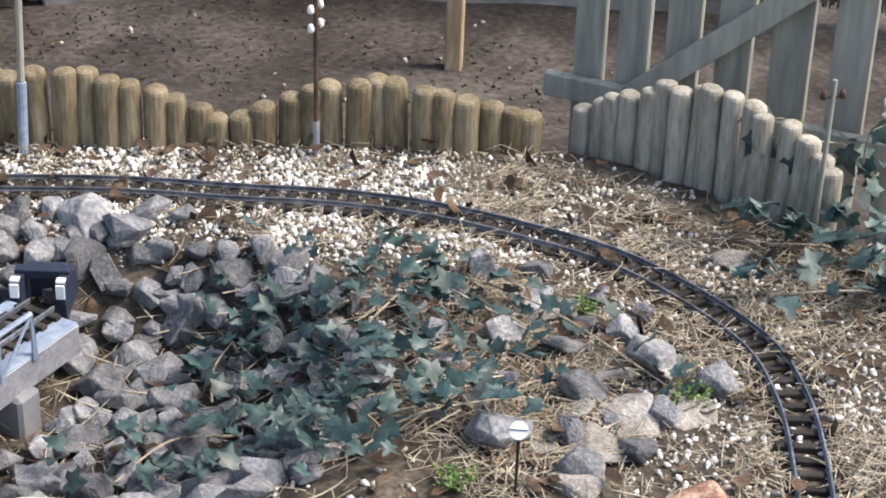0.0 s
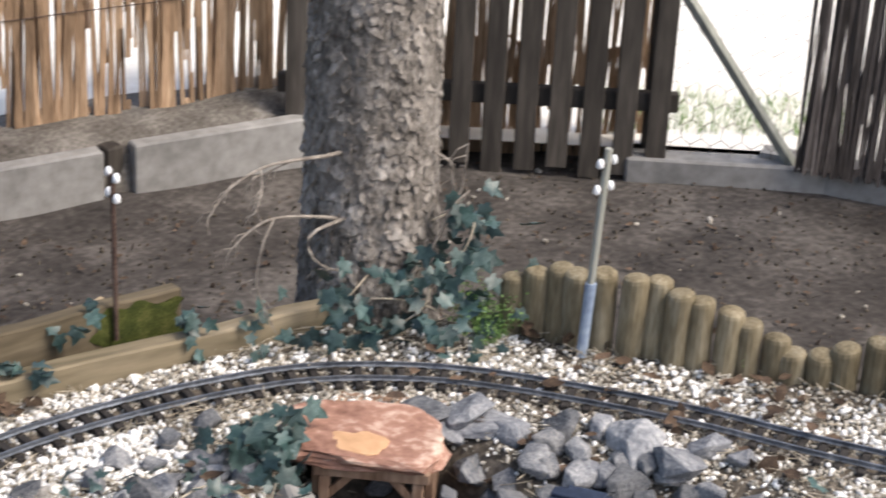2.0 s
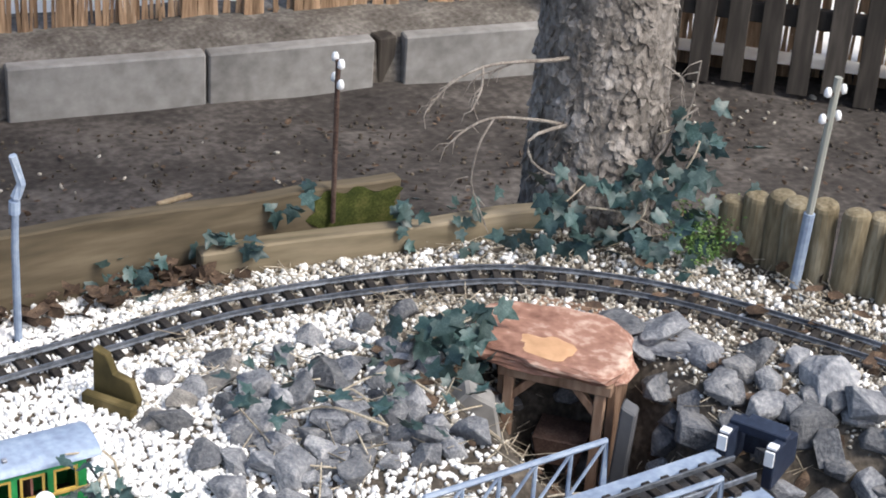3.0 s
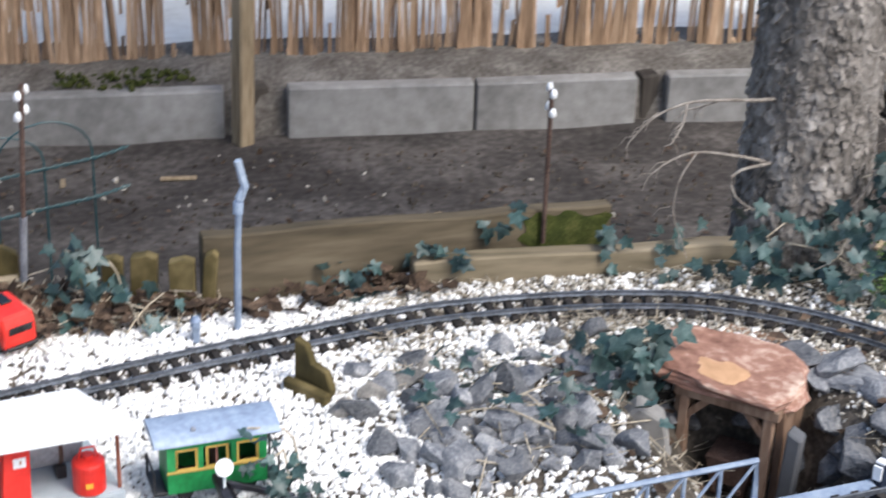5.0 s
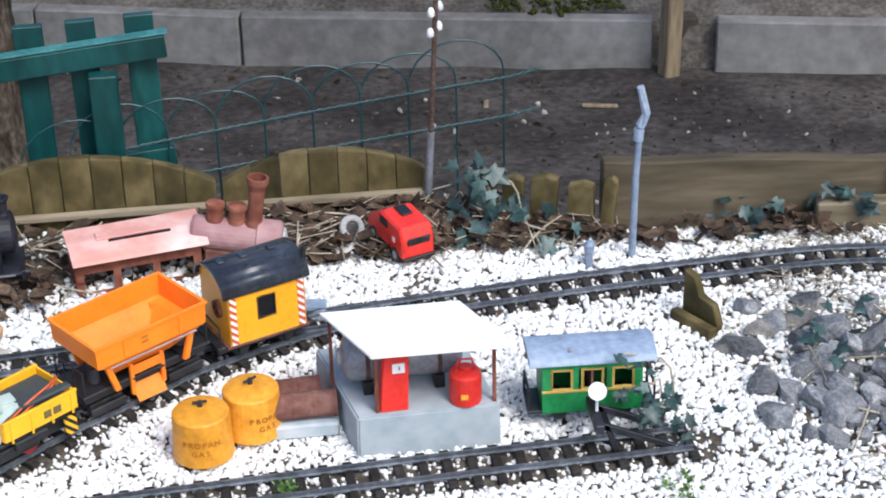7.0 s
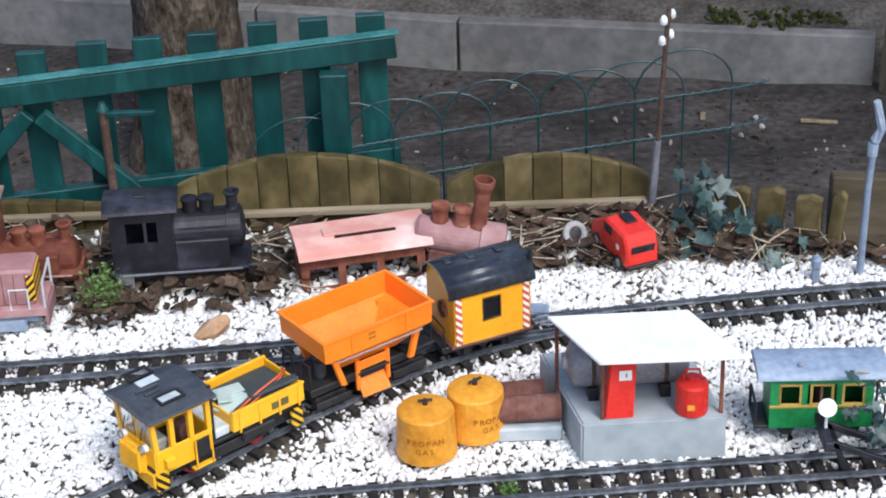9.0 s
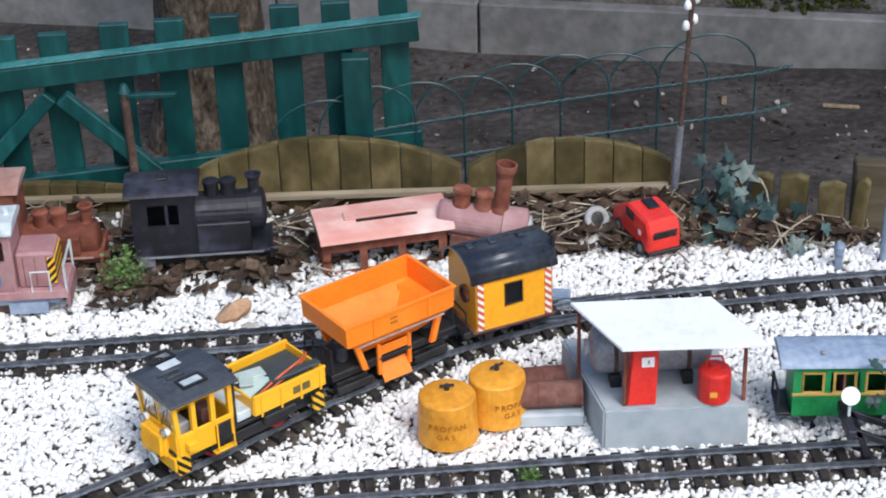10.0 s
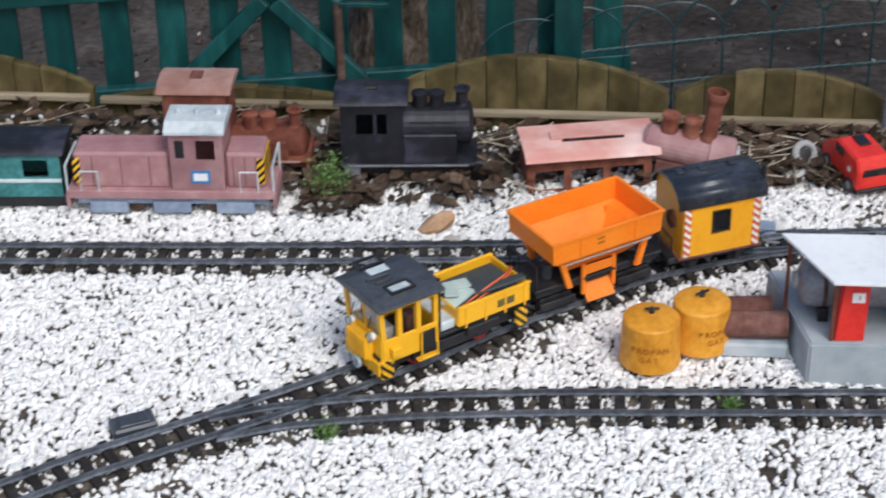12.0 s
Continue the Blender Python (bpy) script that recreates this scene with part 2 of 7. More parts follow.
glass, gn, gl, gb = material("clear_pane", 0.08)
gb.inputs["Base Color"].default_value = (0.9, 0.93, 0.93, 1)
gb.inputs["Transmission Weight"].default_value = 1.0
M["glass"] = glass


def striped(name, c1, c2, pitch, angle):
    """Slanted warning stripes of two paints."""
    m, n, l, b = material(name, 0.45)
    tc = n.new("ShaderNodeTexCoord")
    mp = n.new("ShaderNodeMapping")
    mp.inputs["Rotation"].default_value = (0, radians(angle), 0)
    l.new(tc.outputs["Object"], mp.inputs["Vector"])
    w = n.new("ShaderNodeTexWave")
    w.wave_profile = "SIN"
    w.bands_direction = "Z"
    w.inputs["Scale"].default_value = 0.314 / pitch
    l.new(mp.outputs[0], w.inputs["Vector"])
    r = n.new("ShaderNodeValToRGB")
    r.color_ramp.interpolation = "CONSTANT"
    r.color_ramp.elements[0].color = (*c1, 1)
    r.color_ramp.elements[1].color = (*c2, 1)
    r.color_ramp.elements[1].position = 0.5
    l.new(w.outputs[0], r.inputs[0])
    l.new(r.outputs[0], b.inputs["Base Color"])
    return m


M["hazard"] = striped("hazard_stripes", (0.8, 0.45, 0.012), (0.012, 0.012, 0.012), 0.009, 45)
M["barber"] = striped("red_white_stripes", (0.8, 0.78, 0.74), (0.6, 0.1, 0.03), 0.0085, 40)

# ---------------------------------------------------------------- mesh tools


def link(name, bm, mat, parent=None, label="", smooth=False):
    me = bpy.data.meshes.new(name)
    bmesh.ops.recalc_face_normals(bm, faces=bm.faces)
    bm.to_mesh(me)
    bm.free()
    me.materials.append(M[mat])
    if smooth:
        for p in me.polygons:
            p.use_smooth = True
    ob = new(name, me)
    if parent is not None:
        ob.parent = parent
    if label:
        ob["label"] = label
    return ob


def part(name, bm, mat, parent, label="", smooth=False):
    return link(name, bm, mat, parent, label, smooth)


def shared(name, mesh, parent, m):
    ob = new(name, mesh)
    ob.parent = parent
    ob.matrix_basis = m
    return ob


def thing(name, m, label, category, group="", kind=""):
    ob = new(name)
    ob.empty_display_size = 0.02
    ob.matrix_basis = m
    return tagged(ob, label, category, group, kind)


def box(sx, sy, sz, x=0.0, y=0.0, z=0.0, bevel=0.0, m=None, bm=None):
    """A box of that size; x, y are its middle and z its underside."""
    own = bmesh.new()
    bmesh.ops.create_cube(own, size=1.0, matrix=Matrix.Translation((x, y, z + sz / 2)) @ Matrix.Diagonal((sx, sy, sz, 1)))
    if bevel:
        bmesh.ops.bevel(own, geom=own.edges[:], offset=bevel, segments=1, affect="EDGES", profile=0.5)
    if m is not None:
        bmesh.ops.transform(own, matrix=m, verts=own.verts)
    return merge(bm, own)


def merge(bm, own):
    if bm is None:
        return own
    me = bpy.data.meshes.new("piece")
    own.to_mesh(me)
    own.free()
    bm.from_mesh(me)
    bpy.data.meshes.remove(me)
    return bm


def rod(p0, p1, r0, r1=None, n=10, bm=None, caps=True):
    """A round bar from p0 to p1."""
    p0, p1 = Vector(p0), Vector(p1)
    own = bmesh.new()
    d = p1 - p0
    m = Matrix.Translation((p0 + p1) / 2) @ d.to_track_quat("Z", "Y").to_matrix().to_4x4()
    bmesh.ops.create_cone(own, cap_ends=caps, segments=n, radius1=r0, radius2=r0 if r1 is None else r1, depth=d.length, matrix=m)
    return merge(bm, own)


def lathe(profile, n=20, bm=None, m=None):
    """A turned body from (radius, height) pairs."""
    own = bmesh.new()
    rings = []
    for r, z in profile:
        rings.append([own.verts.new((r * math.cos(2 * math.pi * i / n), r * math.sin(2 * math.pi * i / n), z)) for i in range(n)] if r > 1e-6 else [own.verts.new((0, 0, z))])
    for a, b in zip(rings, rings[1:]):
        for i in range(n):
            q = [a[i % len(a)], a[(i + 1) % len(a)], b[(i + 1) % len(b)], b[i % len(b)]]
            q = [v for k, v in enumerate(q) if v not in q[:k]]
            if len(q) > 2:
                own.faces.new(q)
    if m is not None:
        bmesh.ops.transform(own, matrix=m, verts=own.verts)
    return merge(bm, own)


def prism(outline, depth, m=None, bm=None, bevel=0.0):
    """A flat outline in x and z, given depth along y, from -depth/2 to depth/2."""
    own = bmesh.new()
    a = [own.verts.new((x, -depth / 2, z)) for x, z in outline]
    b = [own.verts.new((x, depth / 2, z)) for x, z in outline]
    own.faces.new(a[::-1])
    own.faces.new(b)
    for i in range(len(a)):
        j = (i + 1) % len(a)
        own.faces.new((a[i], a[j], b[j], b[i]))
    if bevel:
        bmesh.ops.bevel(own, geom=own.edges[:], offset=bevel, segments=1, affect="EDGES", profile=0.5)
    if m is not None:
        bmesh.ops.transform(own, matrix=m, verts=own.verts)
    return merge(bm, own)


def tube(points, r, n=6, bm=None, r_end=None):
    """A bent round bar along points, in one skin."""
    own = bmesh.new()
    pts = [Vector(p) for p in points]
    rings = []
    for i, p in enumerate(pts):
        d = (pts[min(i + 1, len(pts) - 1)] - pts[max(i - 1, 0)]).normalized()
        s = d.cross(Vector((0.12, 0.05, 1)))
        if s.length < 1e-4:
            s = d.cross(Vector((1, 0, 0)))
        s.normalize()
        u = s.cross(d)
        rr = r if r_end is None else r + (r_end - r) * i / (len(pts) - 1)
        rings.append([own.verts.new(p + s * (rr * math.cos(2 * math.pi * k / n)) + u * (rr * math.sin(2 * math.pi * k / n))) for k in range(n)])
    for a, b in zip(rings, rings[1:]):
        for k in range(n):
            own.faces.new((a[k], a[(k + 1) % n], b[(k + 1) % n], b[k]))
    own.faces.new(rings[0][::-1])
    own.faces.new(rings[-1])
    return merge(bm, own)


def spline(points, step):
    """Even points along a smooth line through the given ones (2D or 3D)."""
    p = [np.array(q, float) for q in points]
    p = [2 * p[0] - p[1]] + p + [2 * p[-1] - p[-2]]
    dense = []
    for i in range(1, len(p) - 2):
        for k in range(24):
            t = k / 24
            dense.append(0.5 * (2 * p[i] + (p[i + 1] - p[i - 1]) * t + (2 * p[i - 1] - 5 * p[i] + 4 * p[i + 1] - p[i + 2]) * t ** 2 + (3 * p[i] - p[i - 1] - 3 * p[i + 1] + p[i + 2]) * t ** 3))
    dense.append(p[-2])
    dense = np.array(dense)
    s = np.concatenate([[0], np.cumsum(np.linalg.norm(np.diff(dense, axis=0), axis=1))])
    k = max(2, int(round(s[-1] / step)) + 1)
    at = np.linspace(0, s[-1], k)
    return np.stack([np.interp(at, s, dense[:, j]) for j in range(dense.shape[1])], 1)


def lettering(words, size, m, mat, parent, name="lettering", bold=0.0):
    cu = bpy.data.curves.new(name, "FONT")
    cu.body = words
    cu.size = size
    cu.align_x = "CENTER"
    cu.extrude = 0.0003
    cu.offset = bold
    tmp = bpy.data.objects.new(name, cu)
    me = bpy.data.meshes.new_from_object(tmp)
    bpy.data.objects.remove(tmp)
    me.materials.clear()
    me.materials.append(M[mat])
    ob = new(name, me)
    ob.parent = parent
    ob.matrix_basis = m
    return ob


# ---------------------------------------------------------------- plan
EDGE = [(-1.9, 2.93), (-1.2, 2.92), (-0.42, 2.90), (0.10, 2.885), (0.37, 2.88), (0.50, 2.80), (0.66, 2.74), (1.00, 2.745), (1.38, 2.70), (1.70, 2.56),
        (1.84, 2.37), (1.92, 2.21), (2.00, 2.07), (2.10, 1.92), (2.20, 1.73), (2.31, 1.50), (2.37, 1.38), (2.345, 1.25), (2.32, 1.12), (2.29, 0.95), (2.28, 0.6), (2.28, 0.0)]
EDGE_LINE = spline(EDGE, 0.03)
RAIL_TOP, BALLAST = 0.0, -0.014


def side(c):
    """Distance of (n, 2) points from the edging, positive on the soil beyond it."""
    c = np.atleast_2d(c)
    d = c[:, None, :] - EDGE_LINE[None]
    k = np.argmin((d ** 2).sum(2), 1)
    k2 = np.clip(k, 1, len(EDGE_LINE) - 2)
    t = EDGE_LINE[k2 + 1] - EDGE_LINE[k2 - 1]
    v = c - EDGE_LINE[k]
    s = np.sign(t[:, 0] * v[:, 1] - t[:, 1] * v[:, 0])
    return s * np.sqrt((v ** 2).sum(1))


def smooth01(a):
    a = np.clip(a, 0, 1)
    return a * a * (3 - 2 * a)


def pit(x, y):
    """How far the rockery hollow falls away, 0 to 1."""
    u, v = x - 1.33, y - 1.72
    a = np.sqrt((u / 0.36) ** 2 + (v / 0.36) ** 2)
    b = np.sqrt(((x - 1.37) / 0.11) ** 2 + ((y - 2.12) / 0.17) ** 2)
    return np.maximum(smooth01((1.25 - a) / 0.7), smooth01((1.4 - b) / 0.7))


def portal_dip(x, y):
    b = np.sqrt(((x - 1.31) / 0.12) ** 2 + ((y - 2.17) / 0.15) ** 2)
    return smooth01((1.35 - b) / 0.5)


WOBBLE = [(random.uniform(3, 40), random.uniform(3, 40), random.uniform(0, 6)) for _ in range(14)]


def wobble(x, y):
    return sum(np.sin(a * x + b * y + c) / (6 + a + b) for a, b, c in WOBBLE)


def height(x, y, s=None):
    """The ground's height at arrays x and y."""
    x, y = np.asarray(x, float), np.asarray(y, float)
    if s is None:
        s = side(np.stack([x.ravel(), y.ravel()], 1)).reshape(x.shape)
    bed = BALLAST - 0.004 + 0.012 * wobble(x, y) - 0.14 * pit(x, y) - 0.07 * portal_dip(x, y) - 0.05 * smooth01((1.9 - y) / 0.6) * smooth01((0.9 - x) / 0.3)
    soil = -0.33 - 0.07 * smooth01((s - 0.2) / 1.2) + 0.05 * wobble(x * 0.6, y * 0.6)
    k = smooth01(s / 0.05)
    return bed * (1 - k) + soil * k


def ground_z(x, y):
    return float(height(np.array([x]), np.array([y]))[0])


# ---------------------------------------------------------------- ground
def sheet(name, xs, ys, mat):
    X, Y = np.meshgrid(xs, ys)
    Z = height(X, Y)
    v = np.stack([X, Y, Z], 2).reshape(-1, 3)
    w = len(xs)
    i = (np.arange(len(ys) - 1)[:, None] * w + np.arange(w - 1)[None]).ravel()
    f = np.stack([i, i + 1, i + w + 1, i + w], 1)
    me = bpy.data.meshes.new(name)
    me.from_pydata(v.tolist(), [], f.tolist())
    me.materials.append(M["soil"])
    me.materials.append(M["bed"])
    mid = v[f].mean(1)
    inside = side(mid[:, :2]) < 0.02
    me.polygons.foreach_set("material_index", inside.astype(np.int32))
    me.polygons.foreach_set("use_smooth", np.ones(len(f), bool))
    return new(name, me)


def graded(lo, hi, a, b, step, far):
    return np.concatenate([[lo], np.linspace(lo * 0.3 + a * 0.7, a - far, 6), np.arange(a, b, step), np.linspace(b + far, hi * 0.3 + b * 0.7, 6), [hi]])


ground = tagged(sheet("ground", graded(-60, 60, -1.6, 4.2, 0.025, 0.2), graded(-60, 60, 0.2, 4.8, 0.025, 0.2), "soil"),
                "dark bare soil with litter and a raised gravel bed", "ground", kind="structure")

# ---------------------------------------------------------------- railway track
MAIN = [(-1.25, 1.50), (-1.0, 1.685), (-0.827, 1.815), (-0.755, 1.870), (-0.678, 1.922), (-0.60, 1.973), (-0.515, 2.030), (-0.43, 2.090), (-0.385, 2.124), (-0.30, 2.192), (-0.237, 2.246), (-0.159, 2.303), (-0.078, 2.361), (-0.028, 2.396), (0.07, 2.443), (0.154, 2.475),
        (0.254, 2.497), (0.42, 2.518), (0.59, 2.537), (0.77, 2.549), (0.96, 2.560), (1.14, 2.54), (1.29, 2.505), (1.42, 2.455), (1.54, 2.365), (1.63, 2.262), (1.73, 2.10), (1.80, 1.965), (1.86, 1.82),
        (1.93, 1.663), (1.968, 1.52), (1.981, 1.366), (1.967, 1.16), (1.862, 0.93), (1.729, 0.813), (1.535, 0.717), (1.38, 0.66), (1.1, 0.58), (0.7, 0.5)]
SIDING = [(-0.599, 1.963), (-0.531, 1.991), (-0.474, 2.006), (-0.401, 2.021), (-0.327, 2.032), (-0.215, 2.044), (-0.141, 2.051), (0.05, 2.063), (0.27, 2.077), (0.46, 2.086), (0.63, 2.094)]
BACK = [(-1.7, 2.345), (-1.25, 2.368), (-0.926, 2.388), (-0.66, 2.403), (-0.49, 2.415), (-0.318, 2.428), (-0.155, 2.444), (-0.07, 2.455), (0.08, 2.476), (0.22, 2.496)]


def offset(line, d):
    """The line moved by d to its left."""
    t = np.gradient(line, axis=0)
    t /= np.linalg.norm(t, axis=1)[:, None]
    return line + d * np.stack([-t[:, 1], t[:, 0]], 1)


def rail_mesh(line, z):
    """A flat-bottomed rail along a plan line, its head at z."""
    prof = [(-0.0035, -0.0085), (0.0035, -0.0085), (0.0035, -0.0073), (0.0009, -0.006), (0.0009, -0.0022), (0.0016, -0.0014), (0.0016, 0), (-0.0016, 0), (-0.0016, -0.0014), (-0.0009, -0.0022), (-0.0009, -0.006), (-0.0035, -0.0073)]
    t = np.gradient(line, axis=0)
    t /= np.linalg.norm(t, axis=1)[:, None]
    nrm = np.stack([-t[:, 1], t[:, 0]], 1)
    bm = bmesh.new()
    rings = [[bm.verts.new((p[0] + q[0] * u, p[1] + q[1] * u, z + w)) for u, w in prof] for p, q in zip(line, nrm)]
    for a, b in zip(rings, rings[1:]):
        for k in range(len(prof)):
            bm.faces.new((a[k], a[(k + 1) % len(prof)], b[(k + 1) % len(prof)], b[k]))
    bm.faces.new(rings[0][::-1])
    bm.faces.new(rings[-1])
    return bm


def sleeper_mesh():
    bm = box(0.0135, 0.086, 0.009, 0, 0, -0.0175, 0.0012)
    for y in (-0.0235, 0.0235):
        for e in (-1, 1):
            box(0.008, 0.003, 0.0022, 0, y + e * 0.0052, -0.0088, 0, bm=bm)
    me = bpy.data.meshes.new("sleeper")
    bm.to_mesh(me)
    bm.free()
    me.materials.append(M["sleeper"])
    return me


SLEEPER = sleeper_mesh()


def lay_track(points, label, skip=None, z=0.0):
    near = spline(points, 0.0335)
    centre = offset(near, 0.0235)
    th = thing("railway_track", Matrix(), label, "railway track")
    for d in (-0.0235, 0.0235):
        part("rail", rail_mesh(spline(offset(centre, d), 0.017), z), "rail", th)
    t = np.gradient(centre, axis=0)
    for i, p in enumerate(centre):
        if skip is not None and skip(p):
            continue
        shared("sleeper", SLEEPER, th, Matrix.Translation((p[0], p[1], z + random.uniform(-0.0006, 0.0003))) @ Matrix.Rotation(math.atan2(t[i][1], t[i][0]), 4, "Z"))
    return centre


main_line = lay_track(MAIN, "narrow model railway loop with dark rails and brown sleepers")
siding_line = lay_track(SIDING, "short model railway siding ending at a buffer stop", skip=lambda p: p[0] < -0.50)
back_line = lay_track(BACK, "model railway line running along the back of the gravel", skip=lambda p: p[0] > 0.02)

# ---------------------------------------------------------------- edging of the bed


def arc_at(line):
    return np.concatenate([[0], np.cumsum(np.linalg.norm(np.diff(line, axis=0), axis=1))])


def log_mesh(r, h, seed):
    rnd = random.Random(seed)
    bm = lathe([(r * 0.97, 0), (r * rnd.uniform(0.97, 1.04), h * 0.3), (r * rnd.uniform(0.96, 1.03), h * 0.65), (r * 1.0, h - r * 0.5), (r * 0.93, h - r * 0.24), (r * 0.72, h - r * 0.07), (r * 0.38, h), (0, h)], 16)
    return bm


def log_row(points, tops, pitch, label, mat="log"):
    """Upright round logs side by side along a plan line; tops gives the height of their heads along it."""
    line = spline(points, pitch)
    th = thing("log_edging", Matrix(), label, "log edging", "log rolls round the bed")
    for i, p in enumerate(line):
        z = float(np.interp(i / (len(line) - 1), [a for a, _ in tops], [b for _, b in tops])) + random.uniform(-0.004, 0.004)
        bm = log_mesh(pitch * random.uniform(0.54, 0.6), z + 0.30, i)
        for v in bm.verts:
            if v.co.z > z + 0.27:
                v.co.z += 0.12 * v.co.x * math.sin(i * 2.1) + 0.1 * v.co.y * math.cos(i * 1.3)
        ob = part("log", bm, mat, th)
        ob.matrix_basis = pose(p[0], p[1], -0.30, random.uniform(-1.5, 1.5), random.uniform(-1.5, 1.5), random.uniform(0, 360))
    return th


log_row([(1.815, 2.405), (1.865, 2.30), (1.925, 2.19), (1.985, 2.075), (2.03, 2.02), (2.11, 1.915), (2.16, 1.82), (2.215, 1.70), (2.275, 1.575), (2.33, 1.49)],
        [(0, 0.09), (0.05, 0.108), (0.15, 0.127), (0.25, 0.122), (0.33, 0.102), (0.42, 0.055), (0.47, 0.036), (0.52, 0.048), (0.62, 0.09), (0.75, 0.114), (0.86, 0.096), (0.95, 0.062), (1, 0.048)], 0.041, "round treated logs with a wavy mossy top edging the bed")
log_row([(2.385, 1.425), (2.383, 1.36), (2.365, 1.26), (2.345, 1.16), (2.325, 1.06), (2.30, 0.96), (2.29, 0.92)], [(0, 0.06), (0.2, 0.118), (0.35, 0.155), (0.55, 0.172), (0.7, 0.165), (0.85, 0.14), (1, 0.105)], 0.035, "weathered grey round logs with an arched top beside the gate", "greylog")


def slat_arch(x0, x1, y, low, peak, n, label, slope=0.0):
    """Flat upright boards whose heads make one arch."""
    th = thing("board_edging", Matrix(), label, "board edging", "arched boards behind the engines")
    w = (x1 - x0) / n
    for i in range(n):
        a, b = x0 + i * w, x0 + (i + 1) * w
        h = [low + (peak - low) * math.sin(math.pi * (t - x0) / (x1 - x0)) ** 0.8 if 0 < (t - x0) / (x1 - x0) < 1 else low for t in (a, (a + b) / 2, b)]
        bm = prism([(-w / 2 + 0.0006, -0.3), (w / 2 - 0.0006, -0.3), (w / 2 - 0.0006, h[2]), (0, h[1]), (-w / 2 + 0.0006, h[0])], 0.02, bevel=0.0012)
        ob = part("board", bm, "board", th)
        ob.matrix_basis = pose((a + b) / 2, y + slope * i + random.uniform(-0.002, 0.002), 0)
    part("rail", box(x1 - x0 - 0.01, 0.014, 0.012, (x0 + x1) / 2, y - 0.019, 0.0, 0.002), "plank", th, "pale wooden cross rail low on the boards")
    return th


slat_arch(-1.46, -1.0, 2.93, 0.02, 0.075, 10, "arched mossy boards half hidden behind parked engines")
slat_arch(-0.99, -0.475, 2.925, -0.005, 0.03, 11, "arched mossy boards under the green fence")
slat_arch(-0.466, -0.004, 2.91, 0.046, 0.106, 9, "arched mossy brown boards with green stains on the gravel")
slat_arch(0.006, 0.352, 2.905, 0.045, 0.092, 7, "low arched mossy boards beside the wire hoops")

for k, (x, y, w, h, tilt) in enumerate([(0.45, 2.83, 0.036, 0.055, -2), (0.492, 2.81, 0.034, 0.064, 1), (0.54, 2.79, 0.044, 0.072, 2), (0.60, 2.765, 0.042, 0.066, -1), (0.640, 2.75, 0.022, 0.08, 5)]):
    post = tagged(link("edging_board", prism([(-w / 2, -0.3), (w / 2, -0.3), (w / 2, h * 0.92), (w * 0.1, h), (-w / 2, h * 0.9)], 0.022, bevel=0.0015), "board"), "short mossy edging board standing in leaf litter", "edging board", "short boards by the lamp post")
    post.matrix_basis = pose(x, y, 0, 0, tilt, -22)


def sleeper_plank(name, p0, p1, z0, z1, thick, tall, mat, label):
    """A heavy plank on edge between two plan points, its upper edge from z0 to z1."""
    p0, p1 = Vector(p0), Vector(p1)
    n = (p1 - p0).length
    bm = bmesh.new()
    bmesh.ops.create_cube(bm, size=1.0, matrix=Matrix.Diagonal((n, thick, tall, 1)))
    bmesh.ops.subdivide_edges(bm, edges=[e for e in bm.edges if abs((e.verts[0].co - e.verts[1].co).x) > n * 0.9], cuts=14)
    bmesh.ops.bevel(bm, geom=bm.edges[:], offset=0.003, segments=1, affect="EDGES", clamp_overlap=True)
    for v in bm.verts:
        v.co += Vector((0, 0.003 * noise.noise(v.co * 9), 0.004 * noise.noise(v.co * 7 + Vector((3, 1, 2)))))
        v.co.z += (z1 - z0) * (v.co.x / n)
    ob = tagged(link(name, bm, mat), label, "plank")
    ob.matrix_basis = pose((p0.x + p1.x) / 2, (p0.y + p1.y) / 2, (z0 + z1) / 2 - tall / 2, 0, 0, math.degrees(math.atan2(p1.y - p0.y, p1.x - p0.x)))
    return ob


back_plank = sleeper_plank("back_plank", (0.635, 2.78), (1.375, 2.755), 0.098, 0.062, 0.028, 0.17, "oldplank", "long brown edging plank with a mossy end")
moss = bmesh.new()
bmesh.ops.create_grid(moss, x_segments=24, y_segments=12, size=1.0)
for v in moss.verts:
    u, w = v.co.x, v.co.y
    k = 1 + 0.3 * noise.noise(Vector((u * 2.5, w * 2.5, 1)))
    v.co = Vector((0.285 + 0.08 * u * k, -0.0165 + 0.003 * noise.noise(Vector((u * 9, w * 9, 4))), 0.012 + 0.05 * w * k))
part("mossy_end", moss, "moss", back_plank, "dark green moss on the plank's end", smooth=True)
sleeper_plank("front_plank", (0.985, 2.712), (1.575, 2.612), 0.03, 0.026, 0.035, 0.07, "plank", "pale yellow wooden plank lying beside the track")

# ---------------------------------------------------------------- far wall, fences
WALL = [(-3.4, 5.25), (-0.45, 4.57), (0.06, 4.435), (1.205, 4.208), (1.664, 4.105), (2.15, 4.012), (2.64, 3.90)]
WALL_TOP = -0.27


def wall_panel(a, b, k):
    a, b = Vector(a), Vector(b)
    d = (b - a)
    bm = bmesh.new()
    bmesh.ops.create_cube(bm, size=1.0, matrix=Matrix.Diagonal((d.length - 0.006, 0.045, 0.30, 1)))
    bmesh.ops.bevel(bm, geom=bm.edges[:], offset=0.004, segments=1, affect="EDGES")
    ob = part("concrete_panel", bm, "concrete", wall_base)
    ob.matrix_basis = pose((a.x + b.x) / 2, (a.y + b.y) / 2, WALL_TOP - 0.15, random.uniform(-1, 1), 0, math.degrees(math.atan2(d.y, d.x)))


